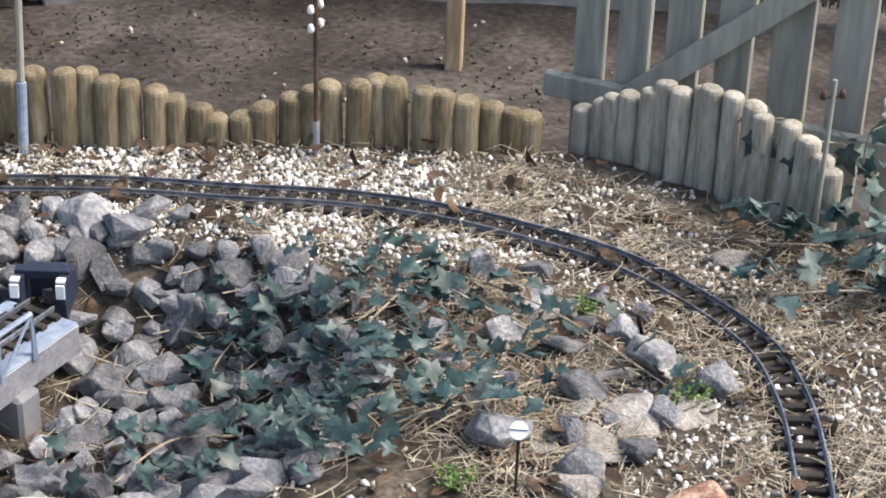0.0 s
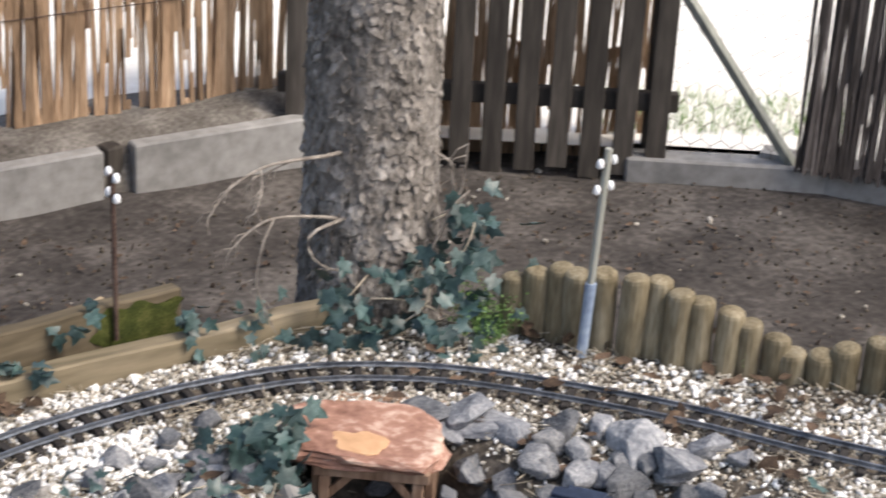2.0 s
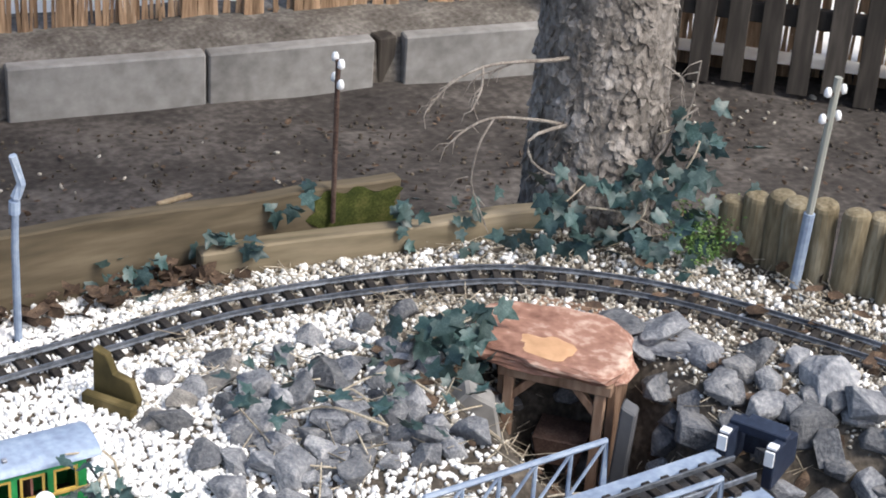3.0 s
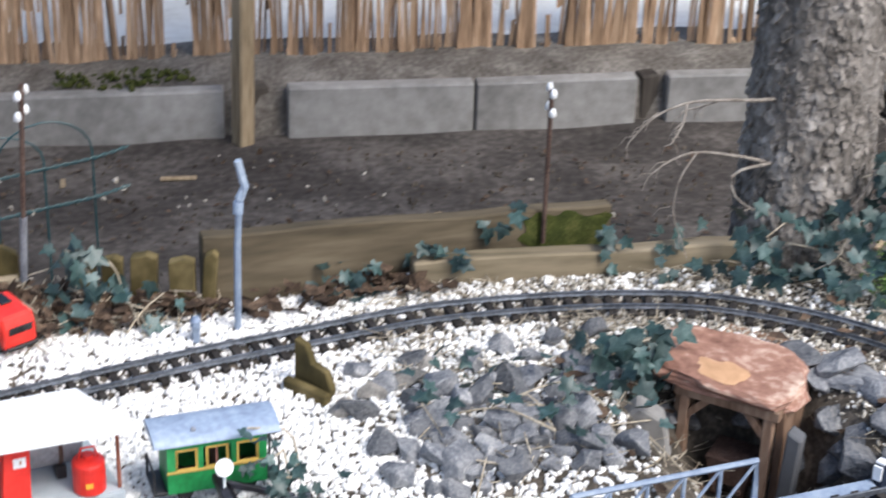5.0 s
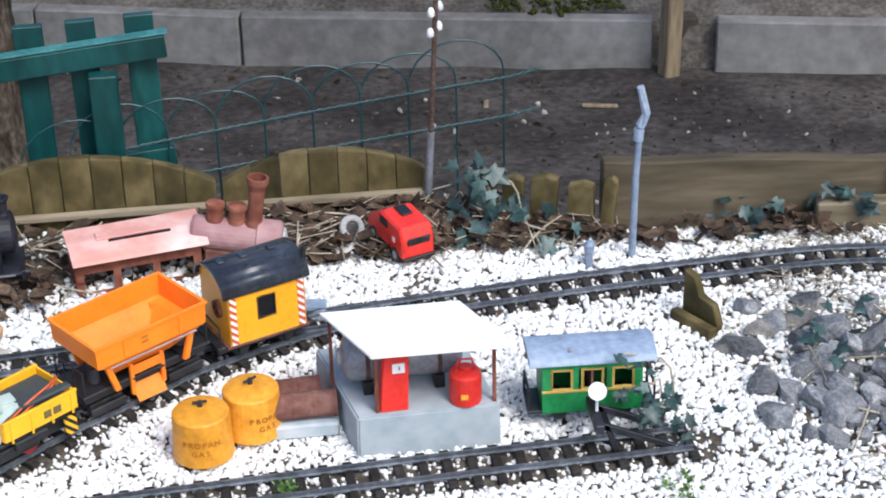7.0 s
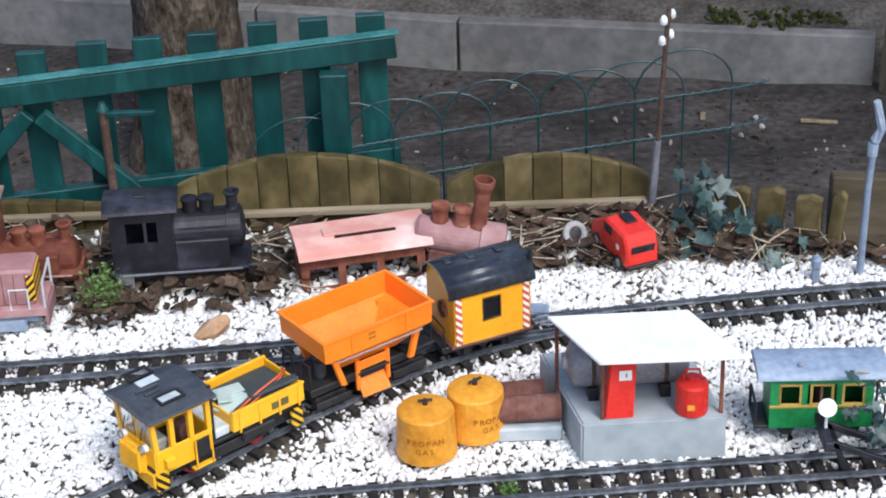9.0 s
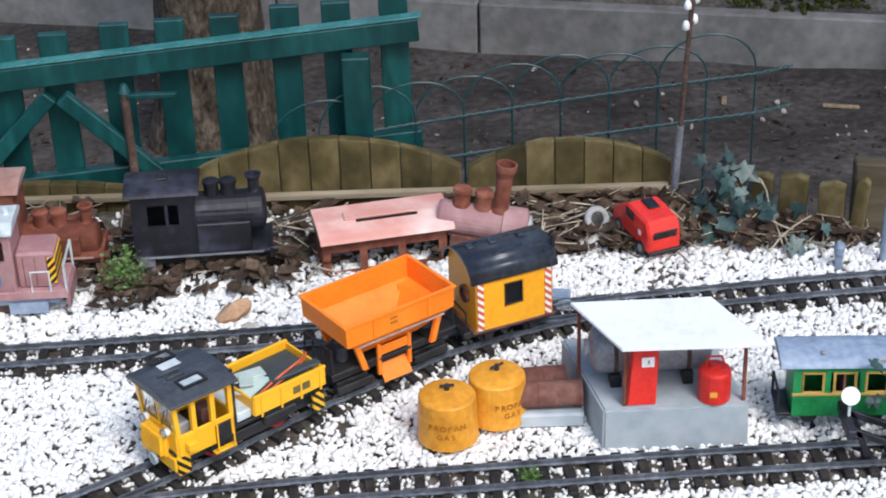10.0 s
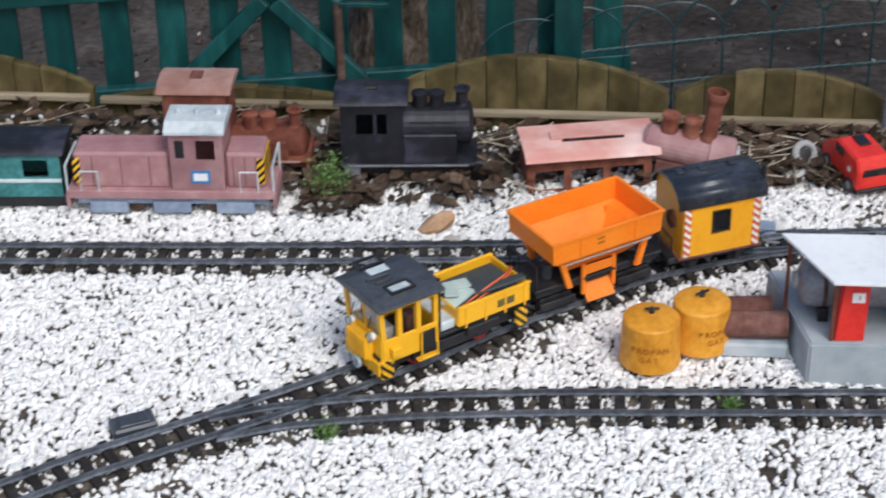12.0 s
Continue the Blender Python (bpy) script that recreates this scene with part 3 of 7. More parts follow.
wall_base = thing("wall_back", Matrix(), "low grey concrete wall along the back of the soil", "wall", kind="structure")
for k, (a, b) in enumerate(zip(WALL, WALL[1:])):
    if k in (2, 4):
        d = (Vector(b) - Vector(a)).normalized() * (0.15 if k == 2 else 0.075)
        b = (b[0] - d.x, b[1] - d.y)
    wall_panel(a, b, k)
for x, y in ((1.145, 4.245), (2.118, 4.035)):
    part("post", box(0.05, 0.05, 0.292, x, y + 0.012, WALL_TOP - 0.30, 0.004), "brownfence", wall_base, "dark wooden fence post in a gap of the wall")
# raised soil behind the wall, up to the screen
bank = bmesh.new()
strip = spline(WALL, 0.12)
rows = []
for d, z in ((0.0, -0.40), (0.012, WALL_TOP - 0.02), (0.12, WALL_TOP + 0.012), (0.26, WALL_TOP + 0.02)):
    o = offset(strip, d)
    rows.append([bank.verts.new((p[0], p[1], z + 0.02 * noise.noise(Vector((p[0] * 6, p[1] * 6, 0))))) for p in o])
for a, b in zip(rows, rows[1:]):
    for i in range(len(a) - 1):
        bank.faces.new((a[i], a[i + 1], b[i + 1], b[i]))
tagged(link("bank", bank, "dust", smooth=True), "pale dusty ground raised behind the concrete wall", "ground", kind="structure")

# pale sheet added so that overexposed daylight shows through the reed slits
slit_backing = bmesh.new()
near_row, far_row = offset(strip, 0.258), offset(strip, 30.0)
pa = [slit_backing.verts.new((p[0], p[1], WALL_TOP + 0.012)) for p in near_row]
pb = [slit_backing.verts.new((p[0], p[1], WALL_TOP + 0.012)) for p in far_row]
for i in range(len(pa) - 1):
    slit_backing.faces.new((pa[i], pa[i + 1], pb[i + 1], pb[i]))
tagged(link("pavement", slit_backing, "pave"), "pale paving added for the overexposed daylight behind the reed screen", "pavement", kind="structure")

# reed screen above the wall
reeds_v, reeds_f = [], []


def reed(x, y, z, w, h, ang, lean):
    c, s = math.cos(ang), math.sin(ang)
    k = len(reeds_v)
    for zz, l in ((0, 0), (h, lean)):
        for a, b in ((-w, -w * 0.6), (w, -w * 0.6), (w, w * 0.6), (-w, w * 0.6)):
            reeds_v.append((x + c * (a + l) - s * b, y + s * (a + l) + c * b, z + zz))
    reeds_f.extend([(k + i, k + (i + 1) % 4, k + 4 + (i + 1) % 4, k + 4 + i) for i in range(4)] + [(k + 4, k + 5, k + 6, k + 7)])


def screen_run(points, pitch, depth, base, height, gap_at, width, seed):
    """Upright reeds along a line, with slits and broken stems."""
    line = spline(points, pitch)
    for i in range(len(line) - 1):
        p, q = line[i], line[i + 1]
        ang = math.atan2(q[1] - p[1], q[0] - p[0])
        slit = noise.noise(Vector((p[0] * 11, p[1] * 11, seed))) + 0.8 * noise.noise(Vector((p[0] * 45, p[1] * 45, seed + 3)))
        x, y = p[0] - math.sin(ang) * depth, p[1] + math.cos(ang) * depth
        w = random.uniform(*width)
        low = base + random.uniform(-0.015, 0.01)
        if slit > gap_at:
            # a broken reed leaves a slit of some length
            if random.random() < 0.2:
                reed(x, y, low, w, random.uniform(0.02, 0.10), ang, random.uniform(-0.01, 0.01))
            z = low + random.uniform(0.12, 0.34)
            reed(x, y, z, w, base + height - z, ang, random.uniform(-0.03, 0.03))
            continue
        reed(x, y, low, w, height, ang, random.uniform(-0.04, 0.04))


def close_screen(label, mat):
    me = bpy.data.meshes.new("reed_screen")
    me.from_pydata(reeds_v, [], reeds_f)
    me.materials.append(M[mat])
    reeds_v.clear()
    reeds_f.clear()
    return tagged(new("reed_screen", me), label, "reed screen", kind="stuff")


screen_run(WALL, 0.0085, 0.17, WALL_TOP, 0.6, 0.02, (0.0034, 0.006), 4)
screen_run(WALL, 0.011, 0.185, WALL_TOP, 0.6, 0.05, (0.003, 0.005), 9)
screen_run([(2.68, 3.99), (2.95, 3.74), (3.33, 3.36)], 0.0085, 0.03, -0.42, 0.8, 0.32, (0.0034, 0.006), 2)
screen_run([(2.68, 3.99), (2.95, 3.74), (3.33, 3.36)], 0.012, 0.05, -0.42, 0.32, 0.3, (0.0034, 0.006), 6)
close_screen("weathered orange brown reed screen with bright slits", "reed")
SIDE = [(3.50, 3.02), (3.60, 2.88), (3.70, 2.70), (3.80, 2.50), (3.90, 2.28), (4.05, 1.9), (4.2, 1.5), (4.35, 1.0)]
screen_run(SIDE, 0.0065, -0.02, -0.335, 1.0, 0.52, (0.0026, 0.0044), 1)
screen_run(SIDE, 0.0075, -0.034, -0.335, 1.0, 0.4, (0.0026, 0.0044), 7)
screen_run(SIDE, 0.010, -0.048, -0.335, 1.0, 0.25, (0.002, 0.004), 12)
close_screen("dense grey brown reed screen with fine bright slits", "greyreed")
wires = thing("screen_wires", Matrix(), "thin rusty wires tying the reed screen", "fence wire")
for z in (0.02, 0.35):
    part("wire", tube([(p[0], p[1], z) for p in offset(spline(WALL, 0.3), 0.163)], 0.0015, 5), "darksteel", wires)
kerb = thing("kerb", Matrix(), "grey concrete edging under the side screen", "kerb", kind="structure")
part("kerb_stone", prism([(-0.03, -0.1), (0.03, -0.1), (0.03, 0.045), (0.02, 0.055), (-0.03, 0.05)], 1.55, m=pose(3.82, 2.42, -0.37, 0, 0, 25)), "concrete", kerb)


part("sill", box(0.52, 0.11, 0.13, 0, 0, 0, 0.006, m=pose(3.405, 3.17, -0.465, 0, 0, -46)), "concrete", kerb)


def picket(w, h, t, mat, th, m, name="picket", cut=0.3):
    ob = part(name, prism([(-w / 2, 0), (w / 2, 0), (w / 2, h - w * cut * 0.4), (w / 2 - w * cut * 0.4, h), (-w / 2 + w * cut * 0.4, h), (-w / 2, h - w * cut * 0.4)], t, bevel=0.0015), mat, th)
    ob.matrix_basis = m
    return ob


dark_fence = thing("picket_fence", Matrix(), "dark brown wooden picket fence behind the tree", "picket fence")
a, b = Vector((2.60, 3.93)), Vector((3.25, 3.28))
ang = math.degrees(math.atan2(b.y - a.y, b.x - a.x))
for i in range(12):
    p = a.lerp(b, i / 11)
    picket(0.052, 1.0, 0.018, "brownfence", dark_fence, pose(p.x, p.y, -0.40 + 0.012 * (i % 3), 0, 0, ang))
for z in (-0.22, 0.35):
    mid = a.lerp(b, 0.5)
    part("rail", box((b - a).length + 0.1, 0.03, 0.05, 0, 0, 0, 0.003, m=pose(mid.x + 0.02, mid.y + 0.02, z, 0, 0, ang)), "brownfence", dark_fence)

# wire mesh gate with a slanting brace in the gap
mesh_gate = thing("wire_gate", Matrix(), "chicken wire gate with a grey slanting brace", "gate")
part("brace", tube([(3.52, 3.01, -0.38), (3.28, 3.26, 0.10)], 0.016, 4), "greyfence", mesh_gate, "grey slanting wooden brace")
part("post", box(0.05, 0.05, 1.2, 3.30, 3.33, -0.4, 0.004), "brownfence", mesh_gate)
hexw = bmesh.new()
a, b = Vector((3.29, 3.30)), Vector((3.52, 3.02))
for i in range(7):
    for k in range(9):
        u0, z0 = (i + 0.5 * (k % 2)) / 7, -0.36 + k * 0.05
        p = a.lerp(b, u0)
        for du, dz in ((0.5 / 7, 0.018), (-0.5 / 7, 0.018), (0, -0.03)):
            q = a.lerp(b, u0 + du)
            rod((p.x, p.y, z0), (q.x, q.y, z0 + dz), 0.0009, n=3, bm=hexw, caps=False)
part("wire_mesh", hexw, "darksteel", mesh_gate)
paving = bmesh.new()
bmesh.ops.create_grid(paving, x_segments=2, y_segments=2, size=4.0, matrix=Matrix.Translation((6.78, 5.48, -0.335)) @ Matrix.Rotation(radians(45), 4, "Z"))
tagged(link("pavement", paving, "pave"), "bright pale paving beyond the garden fence", "pavement", kind="structure")
grass = bmesh.new()
for i in range(900):
    u, d = random.random(), random.uniform(0.05, 0.35)
    p = Vector((3.22, 3.45)).lerp(Vector((3.75, 3.0)), u) + Vector((0.7, 0.72)) * d
    h = random.uniform(0.02, 0.07)
    x, y = random.uniform(-0.02, 0.02), random.uniform(-0.02, 0.02)
    v = [grass.verts.new(c) for c in ((p.x - 0.002, p.y, -0.34), (p.x + 0.002, p.y, -0.34), (p.x + x, p.y + y, -0.34 + h))]
    grass.faces.new(v)
tagged(link("grass", grass, "weed"), "bright green grass verge beyond the wire gate", "grass", kind="stuff")


def garden_gate():
    th = thing("picket_gate", Matrix(), "weathered grey green wooden gate leaning behind the logs", "gate")
    for y, w, x in ((1.485, 0.05, 2.562), (1.398, 0.052, 2.565), (1.303, 0.055, 2.568), (1.205, 0.056, 2.571), (1.10, 0.062, 2.576), (0.99, 0.06, 2.58), (0.885, 0.06, 2.585), (0.78, 0.06, 2.59)):
        picket(w * 1.15, 0.80, 0.022, "greyfence", th, pose(x, y, -0.34, 0, 0, 90 + 2))
    part("rail", box(0.82, 0.025, 0.046, 0, 0, 0, 0.002, m=pose(2.545, 1.15, -0.0, 0, 0, 92)), "greyfence", th, "grey wooden lower rail")
    part("brace", box(0.62, 0.024, 0.045, 0, 0, 0, 0.002, m=pose(2.543, 1.17, 0.19, 0, 41, 92)), "greyfence", th, "grey slanting wooden brace")
    part("rail", box(0.82, 0.025, 0.046, 0, 0, 0, 0.002, m=pose(2.56, 1.15, 0.36, 0, 0, 92)), "greyfence", th)
    return th


garden_gate()


def green_fence():
    th = thing("picket_fence", Matrix(), "teal green painted picket fence above the boards", "picket fence")

    def at_x(x):
        return 3.0 + (x + 0.08) * 0.06
    for k in range(13):
        x = -0.108 - 0.0952 * k
        picket(0.049, 0.70, 0.016, "green", th, pose(x, at_x(x) + 0.02, -0.388 + 0.003 * ((k * 7) % 3) - 0.0053 * k, 0, random.uniform(-0.8, 0.8), 3), cut=0.05)
    for z, t in ((0.196, 0.04), (-0.006, 0.036)):
        part("rail", box(1.25, 0.022, t, 0, 0, 0, 0.002, m=pose(-0.69, at_x(-0.69) - 0.0, z, 0, -4.3, 3)), "green", th)
    # weathered top edge; the light on it is also put into the paler colour
    part("rail_edge", box(1.25, 0.0225, 0.0035, 0, 0, 0, 0.0006, m=pose(-0.69 + 0.0032, at_x(-0.69), 0.2385, 0, -4.3, 3)), "teal", th, "weathered paint on the rail's upper edge, paler for painted top light")
    part("post", box(0.048, 0.03, 0.27, -0.176, at_x(-0.172) - 0.03, -0.04, 0.002), "green", th, "short green post with a slanted head")
    for s in (-1, 1):
        part("brace", box(0.215, 0.018, 0.028, 0, 0, 0, 0.002, m=pose(-0.685 - 0.075 * s, at_x(-0.645) - 0.012, 0.09, 0, -46 * s, 3)), "green", th)
    return th


green_fence()


def hoop_wire():
    """Green wire border: hoops over two twisted wires."""
    th = thing("wire_border", Matrix(), "green wire hoop border sagging behind the boards", "wire border")
    line = spline([(-0.33, 2.965), (-0.06, 2.985), (0.2, 3.0), (0.505, 3.005)], 0.083)

    def upper(x):
        return 0.101 + 0.11 * x - (0.25 * (x + 0.1) ** 2 if x < -0.1 else 0)
    n = len(line)
    for i in range(n - 2):
        a, b = Vector((*line[i], 0)), Vector((*line[i + 2], 0))
        za, zb = upper(a.x) + 0.012, upper(b.x) + 0.012
        rise = 0.066 + 0.007 * math.sin(i * 1.7)
        pts = [(a.x, a.y, -0.32), (a.x, a.y, 0.0), (a.x, a.y, za)]
        for j in range(1, 10):
            t = j / 10
            c = a.lerp(b, 0.5 - 0.5 * math.cos(math.pi * t))
            pts.append((c.x, c.y + 0.002 * (i % 2), za + (zb - za) * t + rise * math.sin(math.pi * t)))
        pts += [(b.x, b.y, zb), (b.x, b.y, 0.0), (b.x, b.y, -0.32)]
        part("hoop", tube(pts, 0.0019, 5), "wire", th)
    fine = spline(line.tolist() + [(0.57, 3.02)], 0.006)
    for drop in (0.0, 0.074):
        for ph in (0, math.pi):
            part("twisted_wire", tube([(p[0], p[1] - 0.004 + 0.0022 * math.sin(i * 1.1 + ph), upper(p[0]) - drop + 0.0022 * math.cos(i * 1.1 + ph)) for i, p in enumerate(fine)], 0.0016, 5), "wire", th)
    return th


hoop_wire()
# ---------------------------------------------------------------- trees


def trunk_mesh(r0, r1, h, seed, lean=(0, 0)):
    bm = bmesh.new()
    rings = []
    for k in range(60):
        z = -0.35 + h * (k / 59)
        t = k / 59
        r = r0 + (r1 - r0) * t + 0.05 * math.exp(-max(0, z + 0.35) / 0.16)
        ring = []
        for i in range(56):
            a = 2 * math.pi * i / 56
            p = Vector((math.cos(a), math.sin(a), z * 3))
            f = 1 + 0.05 * noise.noise(p * 1.3 + Vector((seed, 0, 0))) + 0.055 * noise.noise(Vector((math.cos(a) * 5, math.sin(a) * 5, z * 22 + seed)))
            f += 0.03 * abs(noise.noise(Vector((math.cos(a) * 12, math.sin(a) * 12, z * 38))))
            ring.append(bm.verts.new((math.cos(a) * r * f + lean[0] * t, math.sin(a) * r * f + lean[1] * t, z)))
        rings.append(ring)
    for a, b in zip(rings, rings[1:]):
        for i in range(56):
            bm.faces.new((a[i], a[(i + 1) % 56], b[(i + 1) % 56], b[i]))
    bm.faces.new(rings[-1])
    return bm


spruce = thing("tree_trunk", pose(1.705, 2.65, 0), "thick grey spruce trunk with flaky bark and bare twigs", "tree")
part("trunk", trunk_mesh(0.118, 0.098, 1.6, 2.0), "bark", spruce, smooth=True)
for k, (pts, thick) in enumerate([
        ([(-0.07, -0.03, 0.285), (-0.143, -0.05, 0.297), (-0.215, -0.05, 0.306), (-0.279, -0.05, 0.308), (-0.341, -0.05, 0.289), (-0.381, -0.05, 0.251)], 0.0042),
        ([(-0.279, -0.05, 0.308), (-0.30, -0.08, 0.285), (-0.33, -0.10, 0.262)], 0.002),
        ([(-0.215, -0.05, 0.306), (-0.235, -0.03, 0.29), (-0.27, -0.02, 0.28)], 0.002),
        ([(-0.09, -0.04, 0.165), (-0.154, -0.05, 0.192), (-0.25, -0.05, 0.215), (-0.303, -0.05, 0.205), (-0.333, -0.05, 0.186)], 0.0036),
        ([(-0.10, -0.05, 0.175), (-0.174, -0.05, 0.165), (-0.17, -0.05, 0.124), (-0.139, -0.06, 0.097), (-0.10, -0.07, 0.085)], 0.0036),
        ([(-0.25, -0.05, 0.215), (-0.28, -0.06, 0.185), (-0.29, -0.06, 0.15), (-0.285, -0.05, 0.10), (-0.26, -0.06, 0.03)], 0.002),
        ([(0.04, -0.11, 0.28), (0.07, -0.12, 0.257), (0.10, -0.1, 0.215)], 0.0026),
        ([(0.08, -0.09, 0.10), (0.07, -0.12, 0.15), (0.10, -0.12, 0.2), (0.11, -0.12, 0.28)], 0.0026),
        ([(-0.02, -0.13, 0.08), (0.025, -0.14, 0.13), (0.05, -0.15, 0.19), (0.09, -0.15, 0.21)], 0.0024)]):
    part("branch", tube(spline(pts, 0.02).tolist(), thick, 6, r_end=0.0014), "bark_twig", spruce)
    for j in range(6):
        p = Vector(pts[-1]).lerp(Vector(pts[-2]), j / 4)
        q = p + Vector((random.uniform(-0.035, 0.01), random.uniform(-0.02, 0.02), random.uniform(-0.04, -0.005)))
        part("twig", tube([p, p.lerp(q, 0.5) + Vector((-0.004, 0, 0.006)), q], 0.0011, 4, r_end=0.0006), "bark_twig", spruce)
back_tree = thing("tree_trunk", pose(-0.548, 3.95, -0.05), "brown scaly tree trunk behind the green fence", "tree")
part("trunk", trunk_mesh(0.115, 0.1, 1.5, 9.0), "brownbark", back_tree, smooth=True)



def bark_scales(r0, r1, n, z0, z1):
    """Loose plates of bark standing off a trunk."""
    bm = bmesh.new()
    for _ in range(n):
        a, z = random.uniform(0, 6.283), random.uniform(z0, z1)
        r = r0 + (r1 - r0) * (z + 0.35) / 1.6 + 0.05 * math.exp(-(z + 0.35) / 0.16) + 0.001
        w, h = random.uniform(0.006, 0.016), random.uniform(0.008, 0.022)
        m = Matrix.Rotation(a, 4, "Z") @ Matrix.Translation((r, 0, z)) @ pose(0, 0, 0, random.uniform(-20, 20), random.uniform(-26, 4), 0)
        k = random.randint(5, 6)
        o = [m @ Vector((random.uniform(0.0, 0.003), w * math.cos(6.283 * i / k) * random.uniform(0.7, 1.15), h * math.sin(6.283 * i / k) * random.uniform(0.7, 1.15))) for i in range(k)]
        q = [m @ Vector((-0.006, w * math.cos(6.283 * i / k), h * math.sin(6.283 * i / k))) for i in range(k)]
        vo, vq = [bm.verts.new(c) for c in o], [bm.verts.new(c) for c in q]
        bm.faces.new(vo)
        for i in range(k):
            bm.faces.new((vq[i], vq[(i + 1) % k], vo[(i + 1) % k], vo[i]))
    return bm


tagged(part("flaky_bark", bark_scales(0.118, 0.098, 2600, -0.3, 0.75), "bark", spruce), "rough grey flaking bark plates on the trunk", kind="stuff")


def shade_crown_mesh(n, r, z0, z1, size):
    """Sprays of needles on drooping boughs, out of view high over the bed, added to shade it."""
    bm = bmesh.new()
    for _ in range(n):
        t = random.random() ** 0.8
        z = z0 + (z1 - z0) * t
        d = r * (1 - t) ** 0.8 * random.uniform(0.25, 1.0)
        a = random.uniform(0, 6.283)
        c = Vector((d * math.cos(a), d * math.sin(a), z - 0.25 * d))
        for _ in range(3):
            s = size * random.uniform(0.5, 1.2)
            m = Matrix.Translation(c + Vector((random.gauss(0, 0.1), random.gauss(0, 0.1), random.gauss(0, 0.06)))) @ pose(0, 0, 0, random.uniform(-40, 40), random.uniform(-40, 40), math.degrees(a) + random.uniform(-30, 30))
            bm.faces.new([bm.verts.new(m @ Vector(p)) for p in ((0, -0.3 * s, 0), (0.9 * s, -0.12 * s, 0), (1.1 * s, 0.1 * s, 0), (0.1 * s, 0.3 * s, 0))])
    return bm


# unseen crowns and upper trunks, added to keep sky and sun off the back soil
part("crown", shade_crown_mesh(420, 1.3, 2.4, 6.0, 0.28), "ivy", spruce, "unseen dark green drooping spruce boughs added to shade the soil")
part("crown", shade_crown_mesh(320, 1.5, 2.4, 6.0, 0.30), "ivy", back_tree, "unseen dark green drooping spruce boughs added to shade the soil")
for th_, h_ in ((spruce, 4.6), (back_tree, 4.6)):
    part("upper_trunk", rod((0, 0, 1.2), (0, 0, 1.2 + h_), 0.095, 0.02, n=14), "bark" if th_ is spruce else "brownbark", th_)

# ---------------------------------------------------------------- poles and stakes


def telegraph_pole(x, y, base, joint, top, arms, label, wood="darksteel", lean=(0, 0), thick=1.0, sleeve="steel", turn=0, china="white"):
    th = thing("telegraph_pole", pose(x, y, base), label, "model pole", "model telegraph poles")
    h = top - base
    j = joint - base

    def c(z):
        return (lean[0] * z / h, lean[1] * z / h, z)
    if j > 0:
        part("sleeve", tube([c(-0.06), c(j)], 0.0062 * thick, 10), sleeve, th, "grey plastic sleeve at the foot")
    part("mast", tube([c(-0.05), c(h)], 0.0042 * thick, 8), wood, th)
    for z in arms:
        arm = part("cross_arm", box(0.042, 0.004, 0.004, 0, 0, -0.002, 0.0005), "darksteel", th)
        arm.matrix_basis = pose(lean[0] * z / h, lean[1] * z / h, z, 0, 0, turn)
        for s in (-0.016, 0.016):
            ins = part("insulator", lathe([(0.002, 0), (0.0062, 0.003), (0.0058, 0.011), (0.0035, 0.016), (0, 0.017)], 10), china, arm, "white china insulator" if china == "white" else "", smooth=True)
            ins.matrix_basis = pose(s, 0, -0.004)
    return th


telegraph_pole(2.10, 1.81, -0.03, 0.047, 0.30, (0.255, 0.29), "rusty model telegraph pole with white insulators on grey sleeve")
telegraph_pole(1.24, 2.735, 0.06, 0.06, 0.30, (0.20, 0.235), "thin rusty model telegraph pole behind the long plank", turn=78)
telegraph_pole(0.353, 2.872, -0.03, 0.125, 0.36, (0.335, 0.37), "rusty model telegraph pole in a tall grey sleeve", lean=(0.022, 0), turn=58)
telegraph_pole(2.255, 0.93, -0.03, -0.02, 0.27, (0.27,), "grey model telegraph pole with a crosspiece by the logs", "greyfence", turn=-50, china="darksteel")
telegraph_pole(1.84, 2.262, -0.02, 0.115, 0.352, (0.30, 0.345), "pale weathered wooden model pole on a blue sleeve", "greyfence", lean=(0.012, -0.01), thick=1.5, sleeve="bluegrey")

yard_lamp = thing("yard_lamp", pose(0.660, 2.645, -0.02), "pale blue grey model lamp post with a bent head", "model lamp")
part("post", tube([(0, 0, -0.04), (0.003, 0, 0.16), (0.008, 0, 0.245)], 0.0062, 10, r_end=0.005), "bluegrey", yard_lamp)
part("collar", rod((0.005, 0, 0.215), (0.006, 0, 0.235), 0.0085), "bluegrey", yard_lamp)
part("head", tube([(0.008, 0, 0.24), (0.016, -0.004, 0.262), (0.004, -0.008, 0.31)], 0.008, 6, r_end=0.006), "bluegrey", yard_lamp, "slanting pale lamp head")
marker = thing("track_marker", pose(0.587, 2.63, -0.02), "small pale blue grey marker post in the gravel", "marker post")
part("post", box(0.012, 0.008, 0.06, 0, 0, -0.03, 0.001), "bluegrey", marker)
part("head", lathe([(0.0, 0), (0.008, 0.004), (0.009, 0.016), (0.005, 0.022), (0, 0.023)], 12, m=pose(0, 0, 0.026)), "bluegrey", marker)

for x, y, z, h, w, lean, lab in ((3.38, 2.19, -0.40, 0.75, 0.042, 3, "tall pale wooden stake standing in the soil"), (1.085, 4.175, -0.42, 0.9, 0.042, 1, "yellowish wooden stake standing before the concrete wall")):
    bm = box(w, w, h, 0, 0, 0, 0.004)
    st = tagged(link("wooden_stake", bm, "stake"), lab, "stake")
    st.matrix_basis = pose(x, y, z, 0, lean, 20)

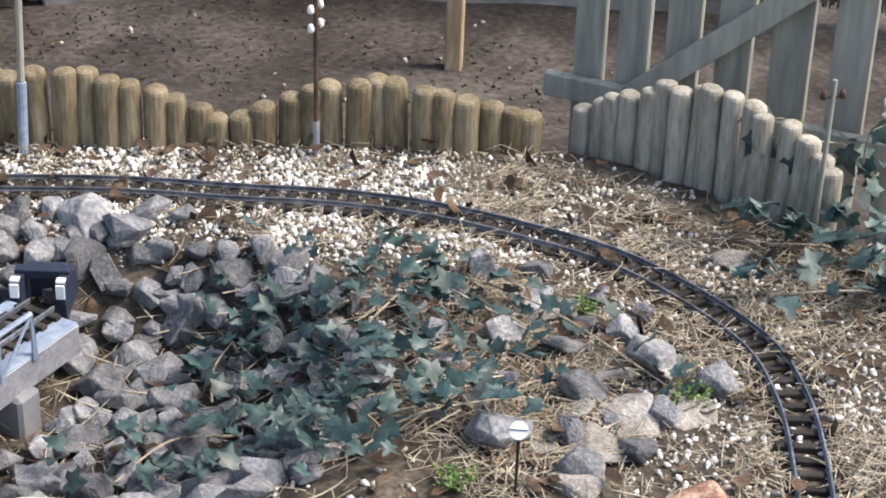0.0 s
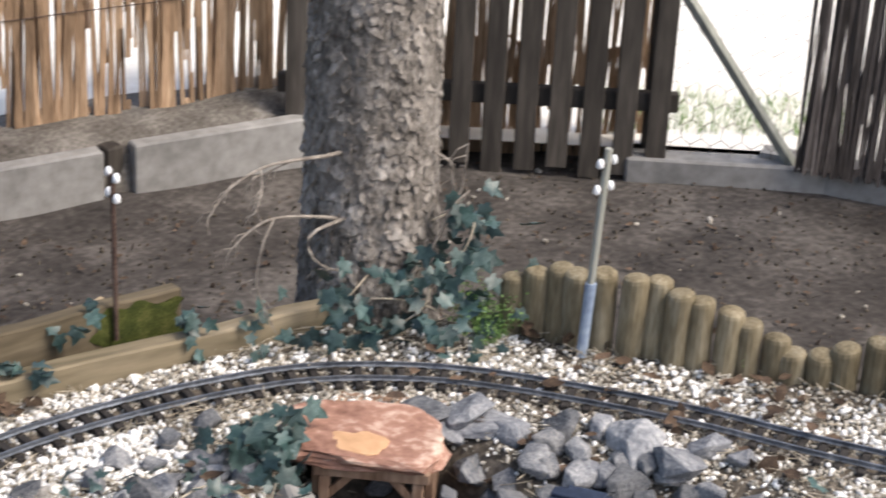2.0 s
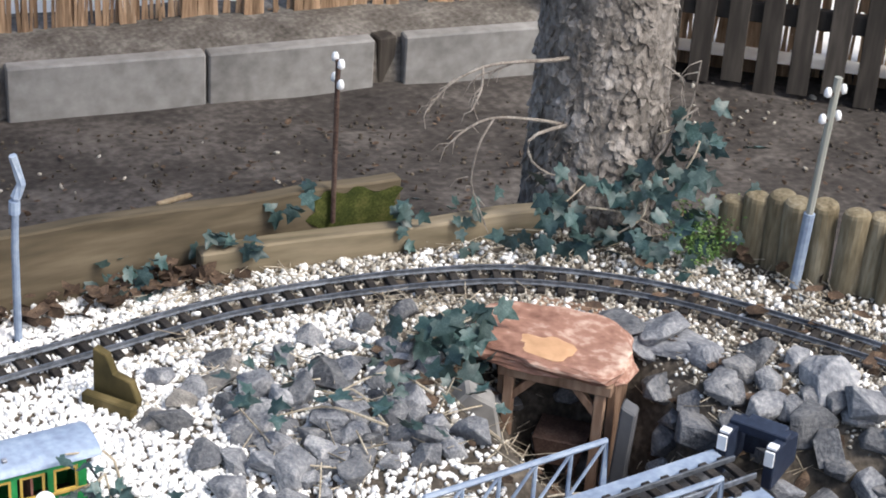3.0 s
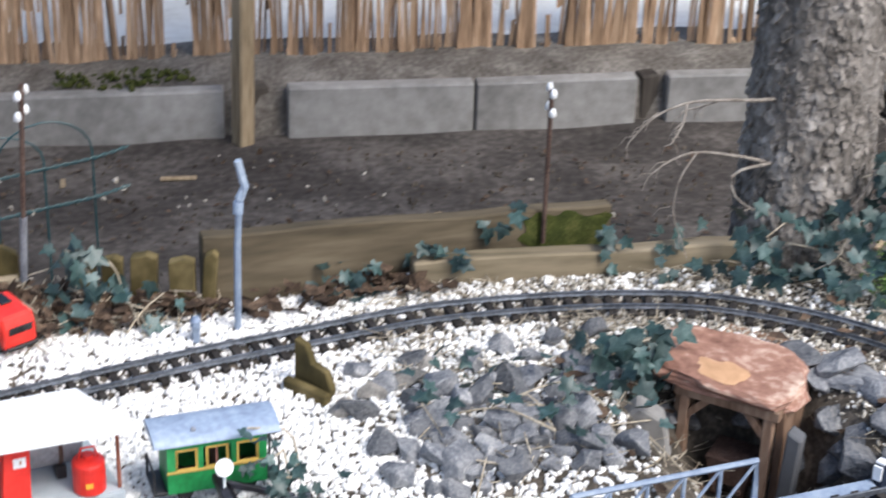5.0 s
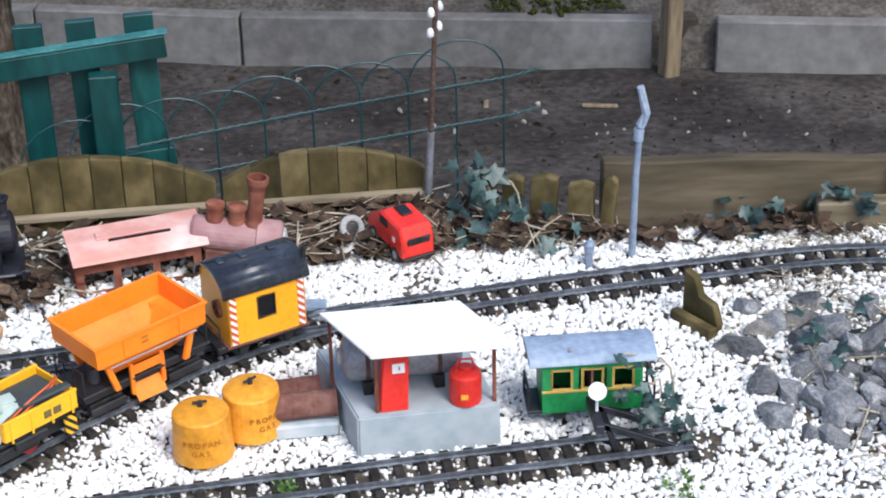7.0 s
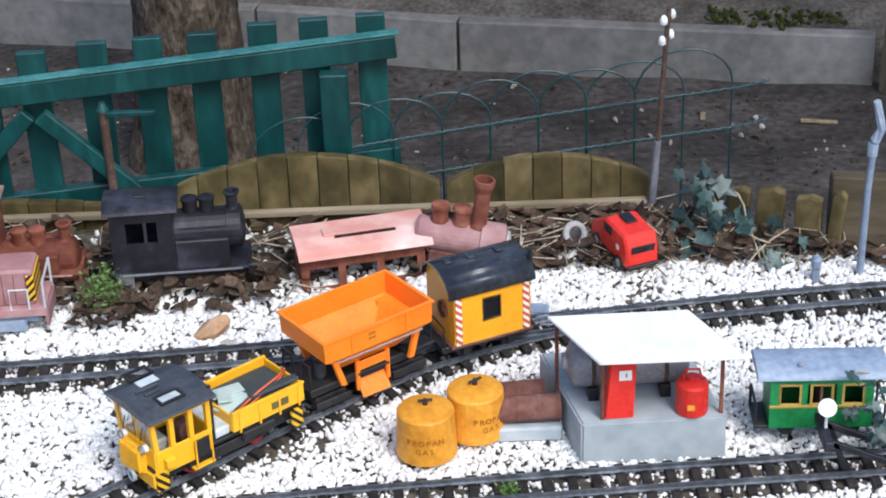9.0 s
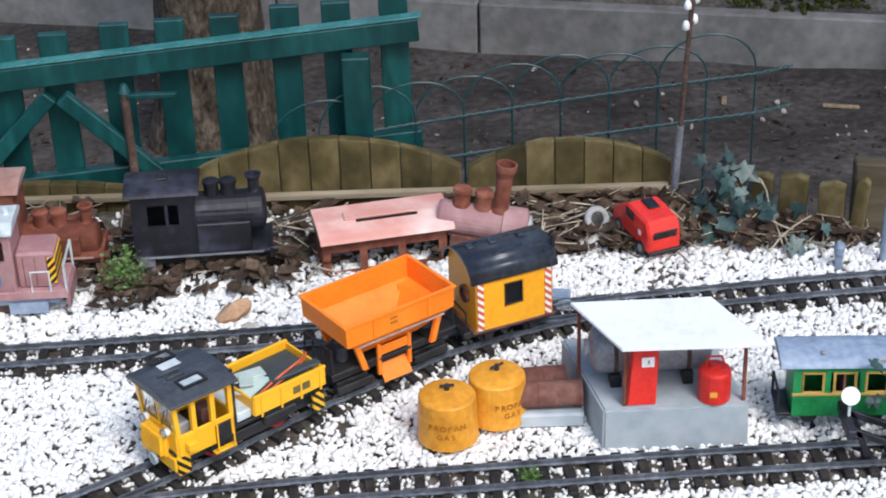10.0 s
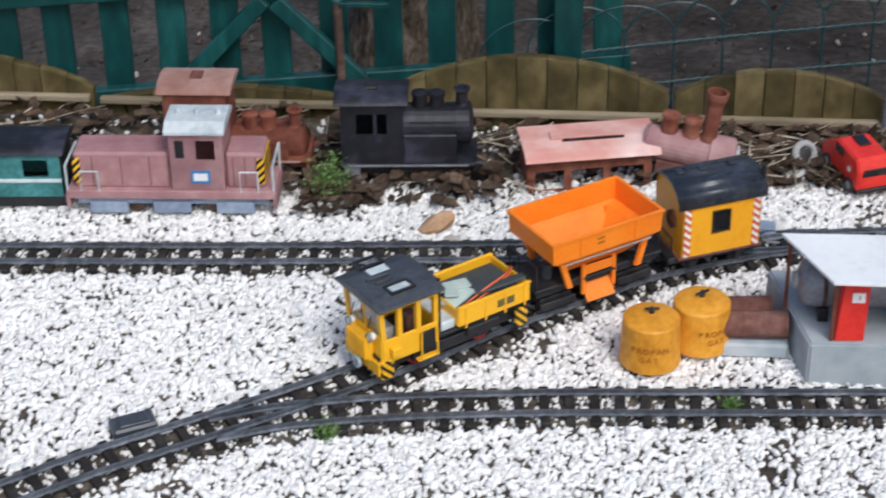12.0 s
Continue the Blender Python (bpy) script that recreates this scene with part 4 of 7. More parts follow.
green_post = thing("post", pose(-0.566, 2.945, 0), "grey pipe post with a green clip by the fence", "post")
part("pipe", rod((0.004, 0, -0.33), (-0.001, 0, 0.19), 0.0078, n=12), "darksteel", green_post)
part("clip", box(0.085, 0.012, 0.008, 0.045, -0.004, 0.176, 0.001), "green", green_post)
part("cap", rod((-0.001, 0, 0.185), (-0.001, 0, 0.2), 0.011, 0.005, n=12), "green", green_post)

# ---------------------------------------------------------------- rocks


def rock_mesh(seed, flat=0.7, cuts=15, mat="slate"):
    """A broken angular stone: the hull of a few points on a lump."""
    rnd = random.Random(seed)
    bm = bmesh.new()
    for _ in range(cuts):
        n = Vector((rnd.gauss(0, 1), rnd.gauss(0, 1), rnd.gauss(0, 1))).normalized() * rnd.uniform(0.42, 0.56)
        n.z *= flat
        bm.verts.new(n)
    hull = bmesh.ops.convex_hull(bm, input=bm.verts[:])
    bmesh.ops.delete(bm, geom=[v for v in bm.verts if not v.link_faces], context="VERTS")
    bmesh.ops.dissolve_limit(bm, angle_limit=radians(14), verts=bm.verts[:], edges=bm.edges[:])
    bmesh.ops.bevel(bm, geom=bm.edges[:], offset=0.022, segments=1, affect="EDGES", clamp_overlap=True)
    bmesh.ops.triangulate(bm, faces=bm.faces[:])
    bmesh.ops.recalc_face_normals(bm, faces=bm.faces[:])
    me = bpy.data.meshes.new("rock")
    bm.to_mesh(me)
    bm.free()
    me.materials.append(M[mat])
    return me


ROCKS = [rock_mesh(11 + k, 0.6 + 0.06 * (k % 5), 11 + k % 6) for k in range(22)]
PALE = [rock_mesh(70 + k, 0.4, 18, mat="paverock") for k in range(3)]
SAND = [rock_mesh(33, 0.7, 26, mat="sand")]
GREYS = [rock_mesh(120 + k, 0.45, 13, mat="greystone") for k in range(5)]
REDS = [rock_mesh(90 + k, 0.5, 18, mat="redrock") for k in range(2)]


def lay_rock(x, y, size, label="grey broken rock bedded in the rockery slope", meshes=ROCKS, lift=0.18, z=None, spin=None, squash=None, group="rockery stones"):
    ob = new("rock", random.choice(meshes))
    s = squash or (random.uniform(0.85, 1.25), random.uniform(0.8, 1.1), random.uniform(0.8, 1.1))
    zz = ground_z(x, y) if z is None else z
    ob.matrix_basis = pose(x, y, zz + size * lift, random.uniform(-22, 22), random.uniform(-22, 22), random.uniform(0, 360) if spin is None else spin) @ Matrix.Diagonal((size * s[0], size * s[1], size * s[2], 1))
    return tagged(ob, label, "rock", group)


placed = []


def scatter_rocks(n, region, lo, hi, gap=0.75, tries=60):
    for _ in range(n):
        for _ in range(tries):
            x, y = random.uniform(region[0], region[1]), random.uniform(region[2], region[3])
            s = random.uniform(lo, hi)
            if not region[4](x, y):
                continue
            if min(np.hypot(main_line[:, 0] - x, main_line[:, 1] - y)) < 0.055 + s * 0.5:
                continue
            if any(math.hypot(x - a, y - b) < gap * 0.5 * (s + t) for a, b, t in placed):
                continue
            placed.append((x, y, s))
            lay_rock(x, y, s)
            break


PORTAL = Vector((1.331, 2.213, 0))
clear_portal = lambda x, y: math.hypot(x - 1.285, y - 2.17) > 0.115 and math.hypot(x - 1.195, y - 2.20) > 0.105 and math.hypot(x - 1.20, y - 2.13) > 0.07 and math.hypot(x - 1.334, y - 1.037) > 0.07 and not (0.93 < x < 1.47 and 1.80 < y < 1.98)
scatter_rocks(190, (1.30, 1.85, 1.45, 2.30, lambda x, y: 0.06 < float(pit(x, y)) < 1.01 and clear_portal(x, y) and x + y > 2.9), 0.05, 0.095, 0.66)
scatter_rocks(95, (0.80, 1.30, 1.98, 2.36, lambda x, y: clear_portal(x, y) and y > 2.08 and (x - 0.8) * 0.5 + (2.36 - y) * 0.2 > 0.03), 0.04, 0.09, 0.70)
scatter_rocks(190, (1.10, 1.75, 1.15, 1.75, lambda x, y: float(pit(x, y)) > 0.03 and clear_portal(x, y)), 0.05, 0.115, 0.66)
scatter_rocks(34, (1.42, 1.9, 0.9, 1.4, lambda x, y: clear_portal(x, y)), 0.05, 0.11, 1.1)
placed.clear()
scatter_rocks(70, (1.40, 1.80, 1.86, 2.26, lambda x, y: x + y < 3.76 and clear_portal(x, y) and math.hypot(x - 1.492, y - 1.945) > 0.1), 0.06, 0.1, 0.72)
scatter_rocks(120, (1.12, 1.75, 1.25, 1.88, lambda x, y: float(pit(x, y)) > 0.15 and clear_portal(x, y) and math.hypot(x - 1.492, y - 1.945) > 0.1), 0.06, 0.1, 0.8)
scatter_rocks(48, (0.76, 1.22, 2.14, 2.46, lambda x, y: clear_portal(x, y)), 0.045, 0.085, 1.1)
for x, y, s in ((1.40, 0.98, 0.10), (1.45, 1.06, 0.07), (1.56, 1.06, 0.075), (1.73, 0.99, 0.08), (1.58, 0.98, 0.10), (1.68, 1.05, 0.09), (1.49, 0.985, 0.11), (1.64, 0.92, 0.09), (1.86, 1.35, 0.07), (1.78, 1.2, 0.08), (2.10, 1.02, 0.09), (0.74, 2.36, 0.075), (0.80, 2.38, 0.06), (0.865, 2.41, 0.065), (0.91, 2.45, 0.06)):
    lay_rock(x, y, s, "flat grey stone lying in straw litter", GREYS, lift=0.1, group="loose stones by the track")
lay_rock(1.455, 0.82, 0.10, "flat reddish brown stone at the track side", REDS, 0.05, group="loose stones by the track")
lay_rock(1.085, 1.565, 0.25, "large pale grey stone beside the rockery", PALE, 0.0, z=-0.1, squash=(1.3, 0.7, 0.4), spin=-45, group="loose stones by the track")
lay_rock(-0.361, 2.53, 0.055, "smooth orange brown pebble on white gravel", SAND, 0.25, squash=(1.15, 0.75, 1.2), spin=20, group="loose stones by the track")
lay_rock(-0.335, 2.505, 0.03, "small pale grey pebble on white gravel", PALE, 0.1, group="loose stones by the track")


# ---------------------------------------------------------------- tunnel mouth
def tunnel():
    th = thing("mine_portal", pose(PORTAL.x, PORTAL.y, -0.215, 0, 0, -49.5), "small brown timber mine portal under a red stone", "mine portal")
    # local x along the front, y into the hill
    for s in (-1, 1):
        part("post", box(0.016, 0.016, 0.185, 0.07 * s, 0, 0, 0.0015), "portalwood", th)
        part("brace", box(0.06, 0.012, 0.012, 0, 0, 0, 0.001, m=pose(0.045 * s, 0, 0.158, 0, 48 * s, 0)), "portalwood", th)
        part("side_wall", box(0.012, 0.20, 0.19, 0.085 * s, 0.11, 0, 0.001), "portalwood", th)
    part("lintel", box(0.175, 0.02, 0.018, 0, 0, 0.18, 0.0015), "portalwood", th)
    part("back_wall", box(0.18, 0.01, 0.2, 0, 0.21, 0, 0.001), "portalwood", th)
    part("roof", box(0.18, 0.2, 0.008, 0, 0.115, 0.19, 0.001), "portalwood", th)
    return th


tunnel()
slab = bmesh.new()
bmesh.ops.create_icosphere(slab, subdivisions=4, radius=0.5)
for v in slab.verts:
    c = v.co
    c.x = max(-0.44, min(0.44, c.x * 1.05))
    c.y = max(-0.36, min(0.36, c.y))
    c.z = max(-0.2, min(0.27, c.z * 1.2))
    c += c.normalized() * (0.10 * noise.noise(c * 3 + Vector((5, 2, 0))) + 0.03 * noise.noise(c * 9))
slab_ob = tagged(link("capstone", slab, "redrock"), "large flat red sandstone slab over the mine portal", "stone slab")
slab_ob.matrix_basis = pose(1.358, 2.262, 0.0, 6, 4, -46) @ Matrix.Diagonal((0.26, 0.195, 0.058, 1))
patch = bmesh.new()
bmesh.ops.create_icosphere(patch, subdivisions=3, radius=1.0)
for v in patch.verts:
    c = v.co
    k = 1 + 0.35 * noise.noise(Vector((c.x * 1.7, c.y * 1.7, 3)))
    c.x, c.y, c.z = c.x * 0.17 * k - 0.02, c.y * 0.14 * k - 0.16, c.z * 0.05 + 0.275
part("bare_patch", patch, "sand", slab_ob, "pale cream worn patch")
for x, y, z, s, sq, sp, lab in ((1.535, 2.185, -0.01, 0.13, (1.2, 0.75, 0.45), -45, "flat grey slate slab beside the red capstone"), (1.47, 2.27, 0.0, 0.10, (1.2, 0.7, 0.4), -45, "flat pale grey slab beside the red capstone")):
    lay_rock(x, y, s, lab, lift=0.0, z=z, spin=sp, squash=sq, group="slabs over the portal")
lean = prism([(-0.03, 0), (-0.045, 0.06), (-0.035, 0.15), (-0.01, 0.175), (0.025, 0.15), (0.035, 0.06), (0.01, 0.0)], 0.035, bevel=0.004)
ls = tagged(link("standing_stone", lean, "concrete"), "tall mossy grey stone leaning beside the portal", "rock")
ls.matrix_basis = pose(1.21, 2.215, -0.19, 4, -6, -28) @ Matrix.Diagonal((1.1, 1.1, 1.12, 1))
jamb = tagged(link("standing_stone", prism([(-0.012, 0), (0.012, 0), (0.014, 0.14), (-0.01, 0.15)], 0.03, bevel=0.003), "slate"), "thin grey slate post beside the portal", "rock")
jamb.matrix_basis = pose(1.40, 2.128, -0.19, 0, 2, -49)
tub = thing("mine_tub", pose(1.368, 2.229, -0.213, 0, 0, -49), "small dark rusty mine tub inside the portal", "mine tub")
part("body", prism([(-0.03, 0.03), (0.03, 0.03), (0.042, 0.075), (-0.042, 0.075)], 0.07, bevel=0.002), "darksteel", tub)
for s in (-1, 1):
    for e in (-1, 1):
        part("wheel", rod((s * 0.02, e * 0.02, 0.015), (s * 0.028, e * 0.02, 0.015), 0.014, n=12), "darksteel", tub)
    part("frame", box(0.008, 0.09, 0.008, 0.022 * s, 0, 0.024, 0.001), "darksteel", tub)

# upright mossy board offcut by the track
off = thing("wooden_offcut", pose(0.722, 2.425, -0.02, 0, 0, -58), "mossy olive wooden offcut standing in the gravel", "wood offcut")
part("board", prism([(-0.035, 0), (0.035, 0), (0.04, 0.02), (0.028, 0.05), (-0.002, 0.052), (-0.012, 0.082), (-0.034, 0.088)], 0.014, bevel=0.0015), "board", off)
part("foot", box(0.085, 0.016, 0.022, 0, -0.018, 0.0, 0.002), "board", off)


# ---------------------------------------------------------------- bridge and its buffer stop
def bridge():
    th = thing("footbridge", pose(0, 0, 0), "grey steel model girder bridge over the rockery hollow", "model bridge")
    a, b = Vector((0.94, 1.905)), Vector((1.44, 1.905))
    ang = 0
    mid = (a + b) / 2
    n = (b - a).length
    for s in (-1, 1):
        part("walkway", box(n, 0.034, 0.006, mid.x, mid.y + s * 0.052, -0.047, 0.001), "bluegrey", th)
        part("girder", box(n, 0.008, 0.05, mid.x, mid.y + s * 0.066, -0.095, 0.001), "steel", th)
    for s, x0, x1 in ((1, 0.955, 1.245), (-1, 0.955, 1.33)):
        y = mid.y + s * 0.072
        part("handrail", tube([(x0 - 0.045, y, -0.05), (x0, y, 0.03), (x1, y, 0.03), (x1 + 0.004, y, -0.05)], 0.0046, 6), "bluegrey", th)
        k = 5
        for i in range(k + 1):
            x = x0 + (x1 - x0) * i / k
            part("post", rod((x, y, -0.05), (x, y, 0.03), 0.003, n=6), "bluegrey", th)
            if i < k:
                part("brace", rod((x, y, -0.048), (x + (x1 - x0) / k, y, 0.028), 0.0025, n=6), "bluegrey", th)
    for y in (-0.0235, 0.0235):
        part("rail", box(n, 0.0034, 0.0085, mid.x, mid.y + y, -0.034, 0.0003), "rail", th)
    for i in range(15):
        part("sleeper", box(0.0135, 0.082, 0.008, a.x + 0.02 + i * 0.0335, mid.y, -0.042, 0.001), "sleeper", th)
    # piers take the darker rock colour to stand for the shade under the bridge
    part("pier", box(0.05, 0.17, 0.2, 1.30, mid.y, -0.29, 0.006), "slate", th, "pier with rough faces, shade painted in as dark grey")
    part("pier", box(0.06, 0.17, 0.2, 0.95, mid.y, -0.25, 0.006), "slate", th, "pier with rough faces, shade painted in as dark grey")
    return th


bridge()
stop = thing("buffer_stop", pose(1.492, 1.945, -0.075, 0, 0, 27), "dark navy model buffer stop with white panels", "buffer stop")
for s in (-1, 1):
    part("side", prism([(-0.035, 0), (0.06, 0), (0.055, 0.05), (-0.018, 0.066), (-0.035, 0.066)], 0.016, m=pose(0, s * 0.036, 0), bevel=0.0015), "navy", stop)
    part("panel", box(0.004, 0.014, 0.024, -0.0375, s * 0.036, 0.04, 0.0005), "white", stop, "white reflector panel")
    part("panel_cap", box(0.014, 0.014, 0.004, -0.028, s * 0.036, 0.066, 0.0005), "white", stop, "white painted top edge")
part("beam", box(0.02, 0.088, 0.016, 0.012, 0, 0.052, 0.0015), "navy", stop)
part("back", box(0.02, 0.06, 0.056, 0.045, 0, 0, 0.002), "navy", stop)

signal = thing("disc_signal", pose(1.334, 1.037, -0.03), "white round disc signal on a thin black rod", "model signal")
part("rod", rod((0, 0, -0.02), (0, 0, 0.115), 0.0022, n=8), "black", signal)
dsc = part("disc", rod((0, -0.0015, 0), (0, 0.0015, 0), 0.0125, n=24), "white", signal, "white disc with a thin dark bar")
dsc.matrix_basis = pose(0, 0, 0.122, -25, 0, -66)
bar = part("bar", box(0.025, 0.001, 0.0012, 0, -0.002, 0), "black", dsc)

# ---------------------------------------------------------------- the train


def along(line, x):
    """The pose on a track at the plan x: its local x points back along the line."""
    i = int(np.argmin(abs(line[:, 0] - x) + 10 * (line[:, 1] < 1.8)))
    return i


MAIN_S = arc_at(main_line)


def on_track(s, half):
    """A pose for a vehicle whose middle is s along the main line, its front towards the line's start."""
    p = [np.array([np.interp(s + d, MAIN_S, main_line[:, k]) for k in (0, 1)]) for d in (-half, half)]
    mid, d = (p[0] + p[1]) / 2, p[0] - p[1]
    return pose(mid[0], mid[1], 0, 0, 0, math.degrees(math.atan2(d[1], d[0])))


S_LOCO = MAIN_S[along(main_line, -0.322)] - 0.014


def wheelset(th, x, r, mat, gauge=0.0225):
    for s in (-1, 1):
        w = part("wheel", lathe([(0, -0.003), (r * 0.8, -0.003), (r, -0.0025), (r, 0.0025), (r * 1.12, 0.003), (r * 1.12, 0.004), (0, 0.004)], 18), mat, th)
        w.matrix_basis = pose(x, s * gauge, r, 90 * s, 0, 0)
    part("axle", rod((x, -0.022, r), (x, 0.022, r), 0.002, n=8), "black", th)


def holed_wall(w, h, t, hx, hz, hw, hh, bm=None, m=None):
    """An upright wall in x and z with one rectangular hole; its foot at z 0, its middle at x 0."""
    own = bmesh.new()
    l, r, b, u = hx - hw / 2, hx + hw / 2, hz - hh / 2, hz + hh / 2
    box(l + w / 2, t, h, (l - w / 2) / 2, 0, 0, 0, bm=own)
    box(w / 2 - r, t, h, (r + w / 2) / 2, 0, 0, 0, bm=own)
    box(hw, t, b, hx, 0, 0, 0, bm=own)
    box(hw, t, h - u, hx, 0, u, 0, bm=own)
    if m is not None:
        bmesh.ops.transform(own, matrix=m, verts=own.verts)
    return merge(bm, own)


def locomotive():
    th = thing("locomotive", on_track(S_LOCO, 0.06) @ Matrix.Diagonal((1.07, 1.07, 1.07, 1)), "yellow model diesel works locomotive with grey cab roof", "model locomotive", "the works train")
    part("chassis", box(0.222, 0.056, 0.024, -0.002, 0, 0.012, 0.002), "black", th, "black underframe")
    for x in (-0.05, 0.045):
        wheelset(th, x, 0.0165, "redwheel")
    for s in (-1, 1):
        part("side_frame", box(0.12, 0.006, 0.016, 0.0, 0.032 * s, 0.012, 0.001), "black", th)
        part("fuel_tank", box(0.05, 0.014, 0.014, -0.045, 0.035 * s, 0.022, 0.002), "black", th)
    deck = part("deck", box(0.228, 0.078, 0.005, 0, 0, 0.036, 0.001), "black", th)
    # cab: lower body, pillars, header, panes
    cab = part("cab", box(0.083, 0.004, 0.034, 0.068, 0.041, 0.032, 0.0008), "yellow", th)
    bm = bmesh.new()
    box(0.083, 0.004, 0.034, 0.068, -0.041, 0.032, 0.0008, bm=bm)
    box(0.004, 0.082, 0.040, 0.1095, 0, 0.030, 0.0008, bm=bm)
    box(0.004, 0.078, 0.034, 0.0265, 0, 0.034, 0.0008, bm=bm)
    part("cab_panel", bm, "yellow", th)
    for x, y in ((0.107, 0.039), (0.107, -0.039), (0.029, 0.039), (0.029, -0.039), (0.084, 0.0405), (0.084, -0.0405), (0.056, 0.0405), (0.056, -0.0405), (0.107, 0.0)):
        w = 0.003 if y == 0 else 0.0065
        top = 0.0035 if x > 0.1 else 0
        part("pillar", prism([(-w / 2, 0), (w / 2, 0), (w / 2 + top, 0.05), (-w / 2 + top, 0.05)], w, m=pose(x, y, 0.064)), "yellow", th)
    bm = bmesh.new()
    for s in (-1, 1):
        box(0.086, 0.005, 0.009, 0.069, 0.0405 * s, 0.106, 0.0008, bm=bm)
    box(0.005, 0.082, 0.009, 0.1105, 0, 0.106, 0.0008, bm=bm)
    box(0.005, 0.082, 0.009, 0.0275, 0, 0.106, 0.0008, bm=bm)
    part("header", bm, "yellow", th)
    for y in (-0.02, 0.02):
        pn = part("windscreen", box(0.001, 0.033, 0.038, 0, 0, 0), "glass", th)
        pn.matrix_basis = pose(0.1085, y, 0.068, 0, 4, 0)
        pn.visible_shadow = False
        part("wiper", rod((0.1125, y - 0.008, 0.072), (0.1135, y + 0.004, 0.098), 0.0007, n=5), "black", th)
    for s in (-1, 1):
        door = part("door", box(0.024, 0.003, 0.026, 0.043, 0.0445 * s, 0.034, 0.0006), "black", th, "black lower door panel")
        part("door_handle", rod((0.033, 0.047 * s, 0.04), (0.033, 0.047 * s, 0.062), 0.0009, n=5), "yellow", door)
        part("step", box(0.032, 0.008, 0.003, 0.043, 0.042 * s, 0.018, 0.0005), "yellow", th)
        for x in (0.031, 0.055):
            part("handrail", rod((x, 0.0475 * s, 0.02), (x, 0.0475 * s, 0.062), 0.0012, n=6), "yellow", th)
        mir = part("side_box", box(0.014, 0.010, 0.012, 0.094, 0.048 * s, 0.044, 0.001), "yellow", th)
    # driver's seat and console, seen through the panes
    part("console", box(0.02, 0.05, 0.03, 0.09, 0, 0.04, 0.002), "tyre", th)
    part("seat", box(0.018, 0.02, 0.034, 0.05, 0.012, 0.04, 0.002), "rust", th)
    # grille
    grille = part("grille", box(0.008, 0.048, 0.036, 0.1155, 0, 0.03, 0.002), "yellow", th)
    for i in range(9):
        part("rib", box(0.006, 0.0026, 0.03, 0.1215, -0.02 + i * 0.005, 0.033, 0.0006), "yellow", grille)
    for y in (-0.024, 0.024):
        lamp = part("headlight", rod((0.111, y, 0.067), (0.1185, y, 0.067), 0.0052, n=16), "white", th, "round pale headlight")
        part("rim", lathe([(0.005, 0), (0.0062, 0), (0.0062, 0.003), (0.005, 0.003)], 16, m=pose(0.117, y, 0.067, 0, 90, 0)), "steel", lamp)
    # roof
    outline = [(-0.052, 0.0), (0.052, 0.0), (0.052, 0.004), (0.03, 0.0105), (0.0, 0.0125), (-0.03, 0.0105), (-0.052, 0.004)]
    roof = part("roof", prism(outline, 0.1, m=pose(0.07, 0, 0.114, 0, 0, 90), bevel=0.001), "roofgrey", th, "dark blue grey cab roof")
    for y in (-0.025, 0.025):
        part("hatch", holed_wall(0.036, 0.022, 0.0025, 0, 0.011, 0.028, 0.014, m=pose(0.072, y + (0.011 if y > 0 else -0.011), 0.1255, 90, 0, 0)), "black", roof)
        part("hatch_pane", box(0.028, 0.015, 0.0012, 0.072, y, 0.1243), "palepaint", roof, "pale roof light")
    part("horn", rod((0.07, -0.006, 0.1285), (0.1, -0.006, 0.1285), 0.002, n=8), "roofgrey", roof)
    part("horn", rod((0.07, 0.006, 0.1285), (0.095, 0.006, 0.1285), 0.002, n=8), "roofgrey", roof)
    part("exhaust", rod((0.021, 0.036, 0.036), (0.021, 0.036, 0.124), 0.0028, n=10), "black", th, "black upright exhaust pipe")
    part("exhaust", rod((0.021, -0.036, 0.036), (0.021, -0.036, 0.11), 0.0022, n=10), "black", th)
    part("toolbox", box(0.026, 0.07, 0.013, 0.008, 0, 0.041, 0.0015), "palepaint", th, "pale grey box behind the cab")
    # load bed
    for s in (-1, 1):
        side_board = part("side_board", box(0.112, 0.003, 0.026, -0.061, 0.0425 * s, 0.045, 0.0006), "yellow", th)
        part("rail", box(0.114, 0.005, 0.003, -0.061, 0.0425 * s, 0.071, 0.0006), "yellow", side_board)
        for i in range(4):
            part("stake", box(0.003, 0.002, 0.03, -0.108 + i * 0.031, 0.0448 * s, 0.041, 0.0004), "yellow", side_board)
        part("name_panel", box(0.026, 0.0012, 0.010, -0.078, 0.0446 * s, 0.053), "inkgrey", side_board, "dark unreadable lettering panel")
        for x in (-0.104, 0.104):
            part("warning_plate", box(0.018, 0.005, 0.026, x, 0.0415 * s, 0.01, 0.0006), "hazard", th, "black and yellow striped corner plate")
    part("end_board", box(0.003, 0.085, 0.026, -0.1165, 0, 0.045, 0.0006), "yellow", th)
    part("end_board", box(0.003, 0.085, 0.024, -0.0055, 0, 0.045, 0.0006), "yellow", th)
    part("load_floor", box(0.106, 0.08, 0.012, -0.061, 0, 0.05, 0.001), "bluetray", th, "dark slate grey load")
    for e in (-1, 1):
        part("buffer_beam", box(0.006, 0.08, 0.02, e * 0.113, 0, 0.014, 0.001), "yellow" if e > 0 else "black", th)
        ring = part("coupling", lathe([(0.0045, 0), (0.0085, 0), (0.0085, 0.004), (0.0045, 0.004)], 16, m=pose(0.119 * e + (0.002 if e > 0 else -0.006), 0, 0.02, 0, 90, 0)), "palepaint" if e > 0 else "black", th, "pale round coupling ring" if e > 0 else "")
        part("drawbar", rod((0.11 * e, 0, 0.02), (0.122 * e, 0, 0.02), 0.003, n=8), "black", th)
    return th


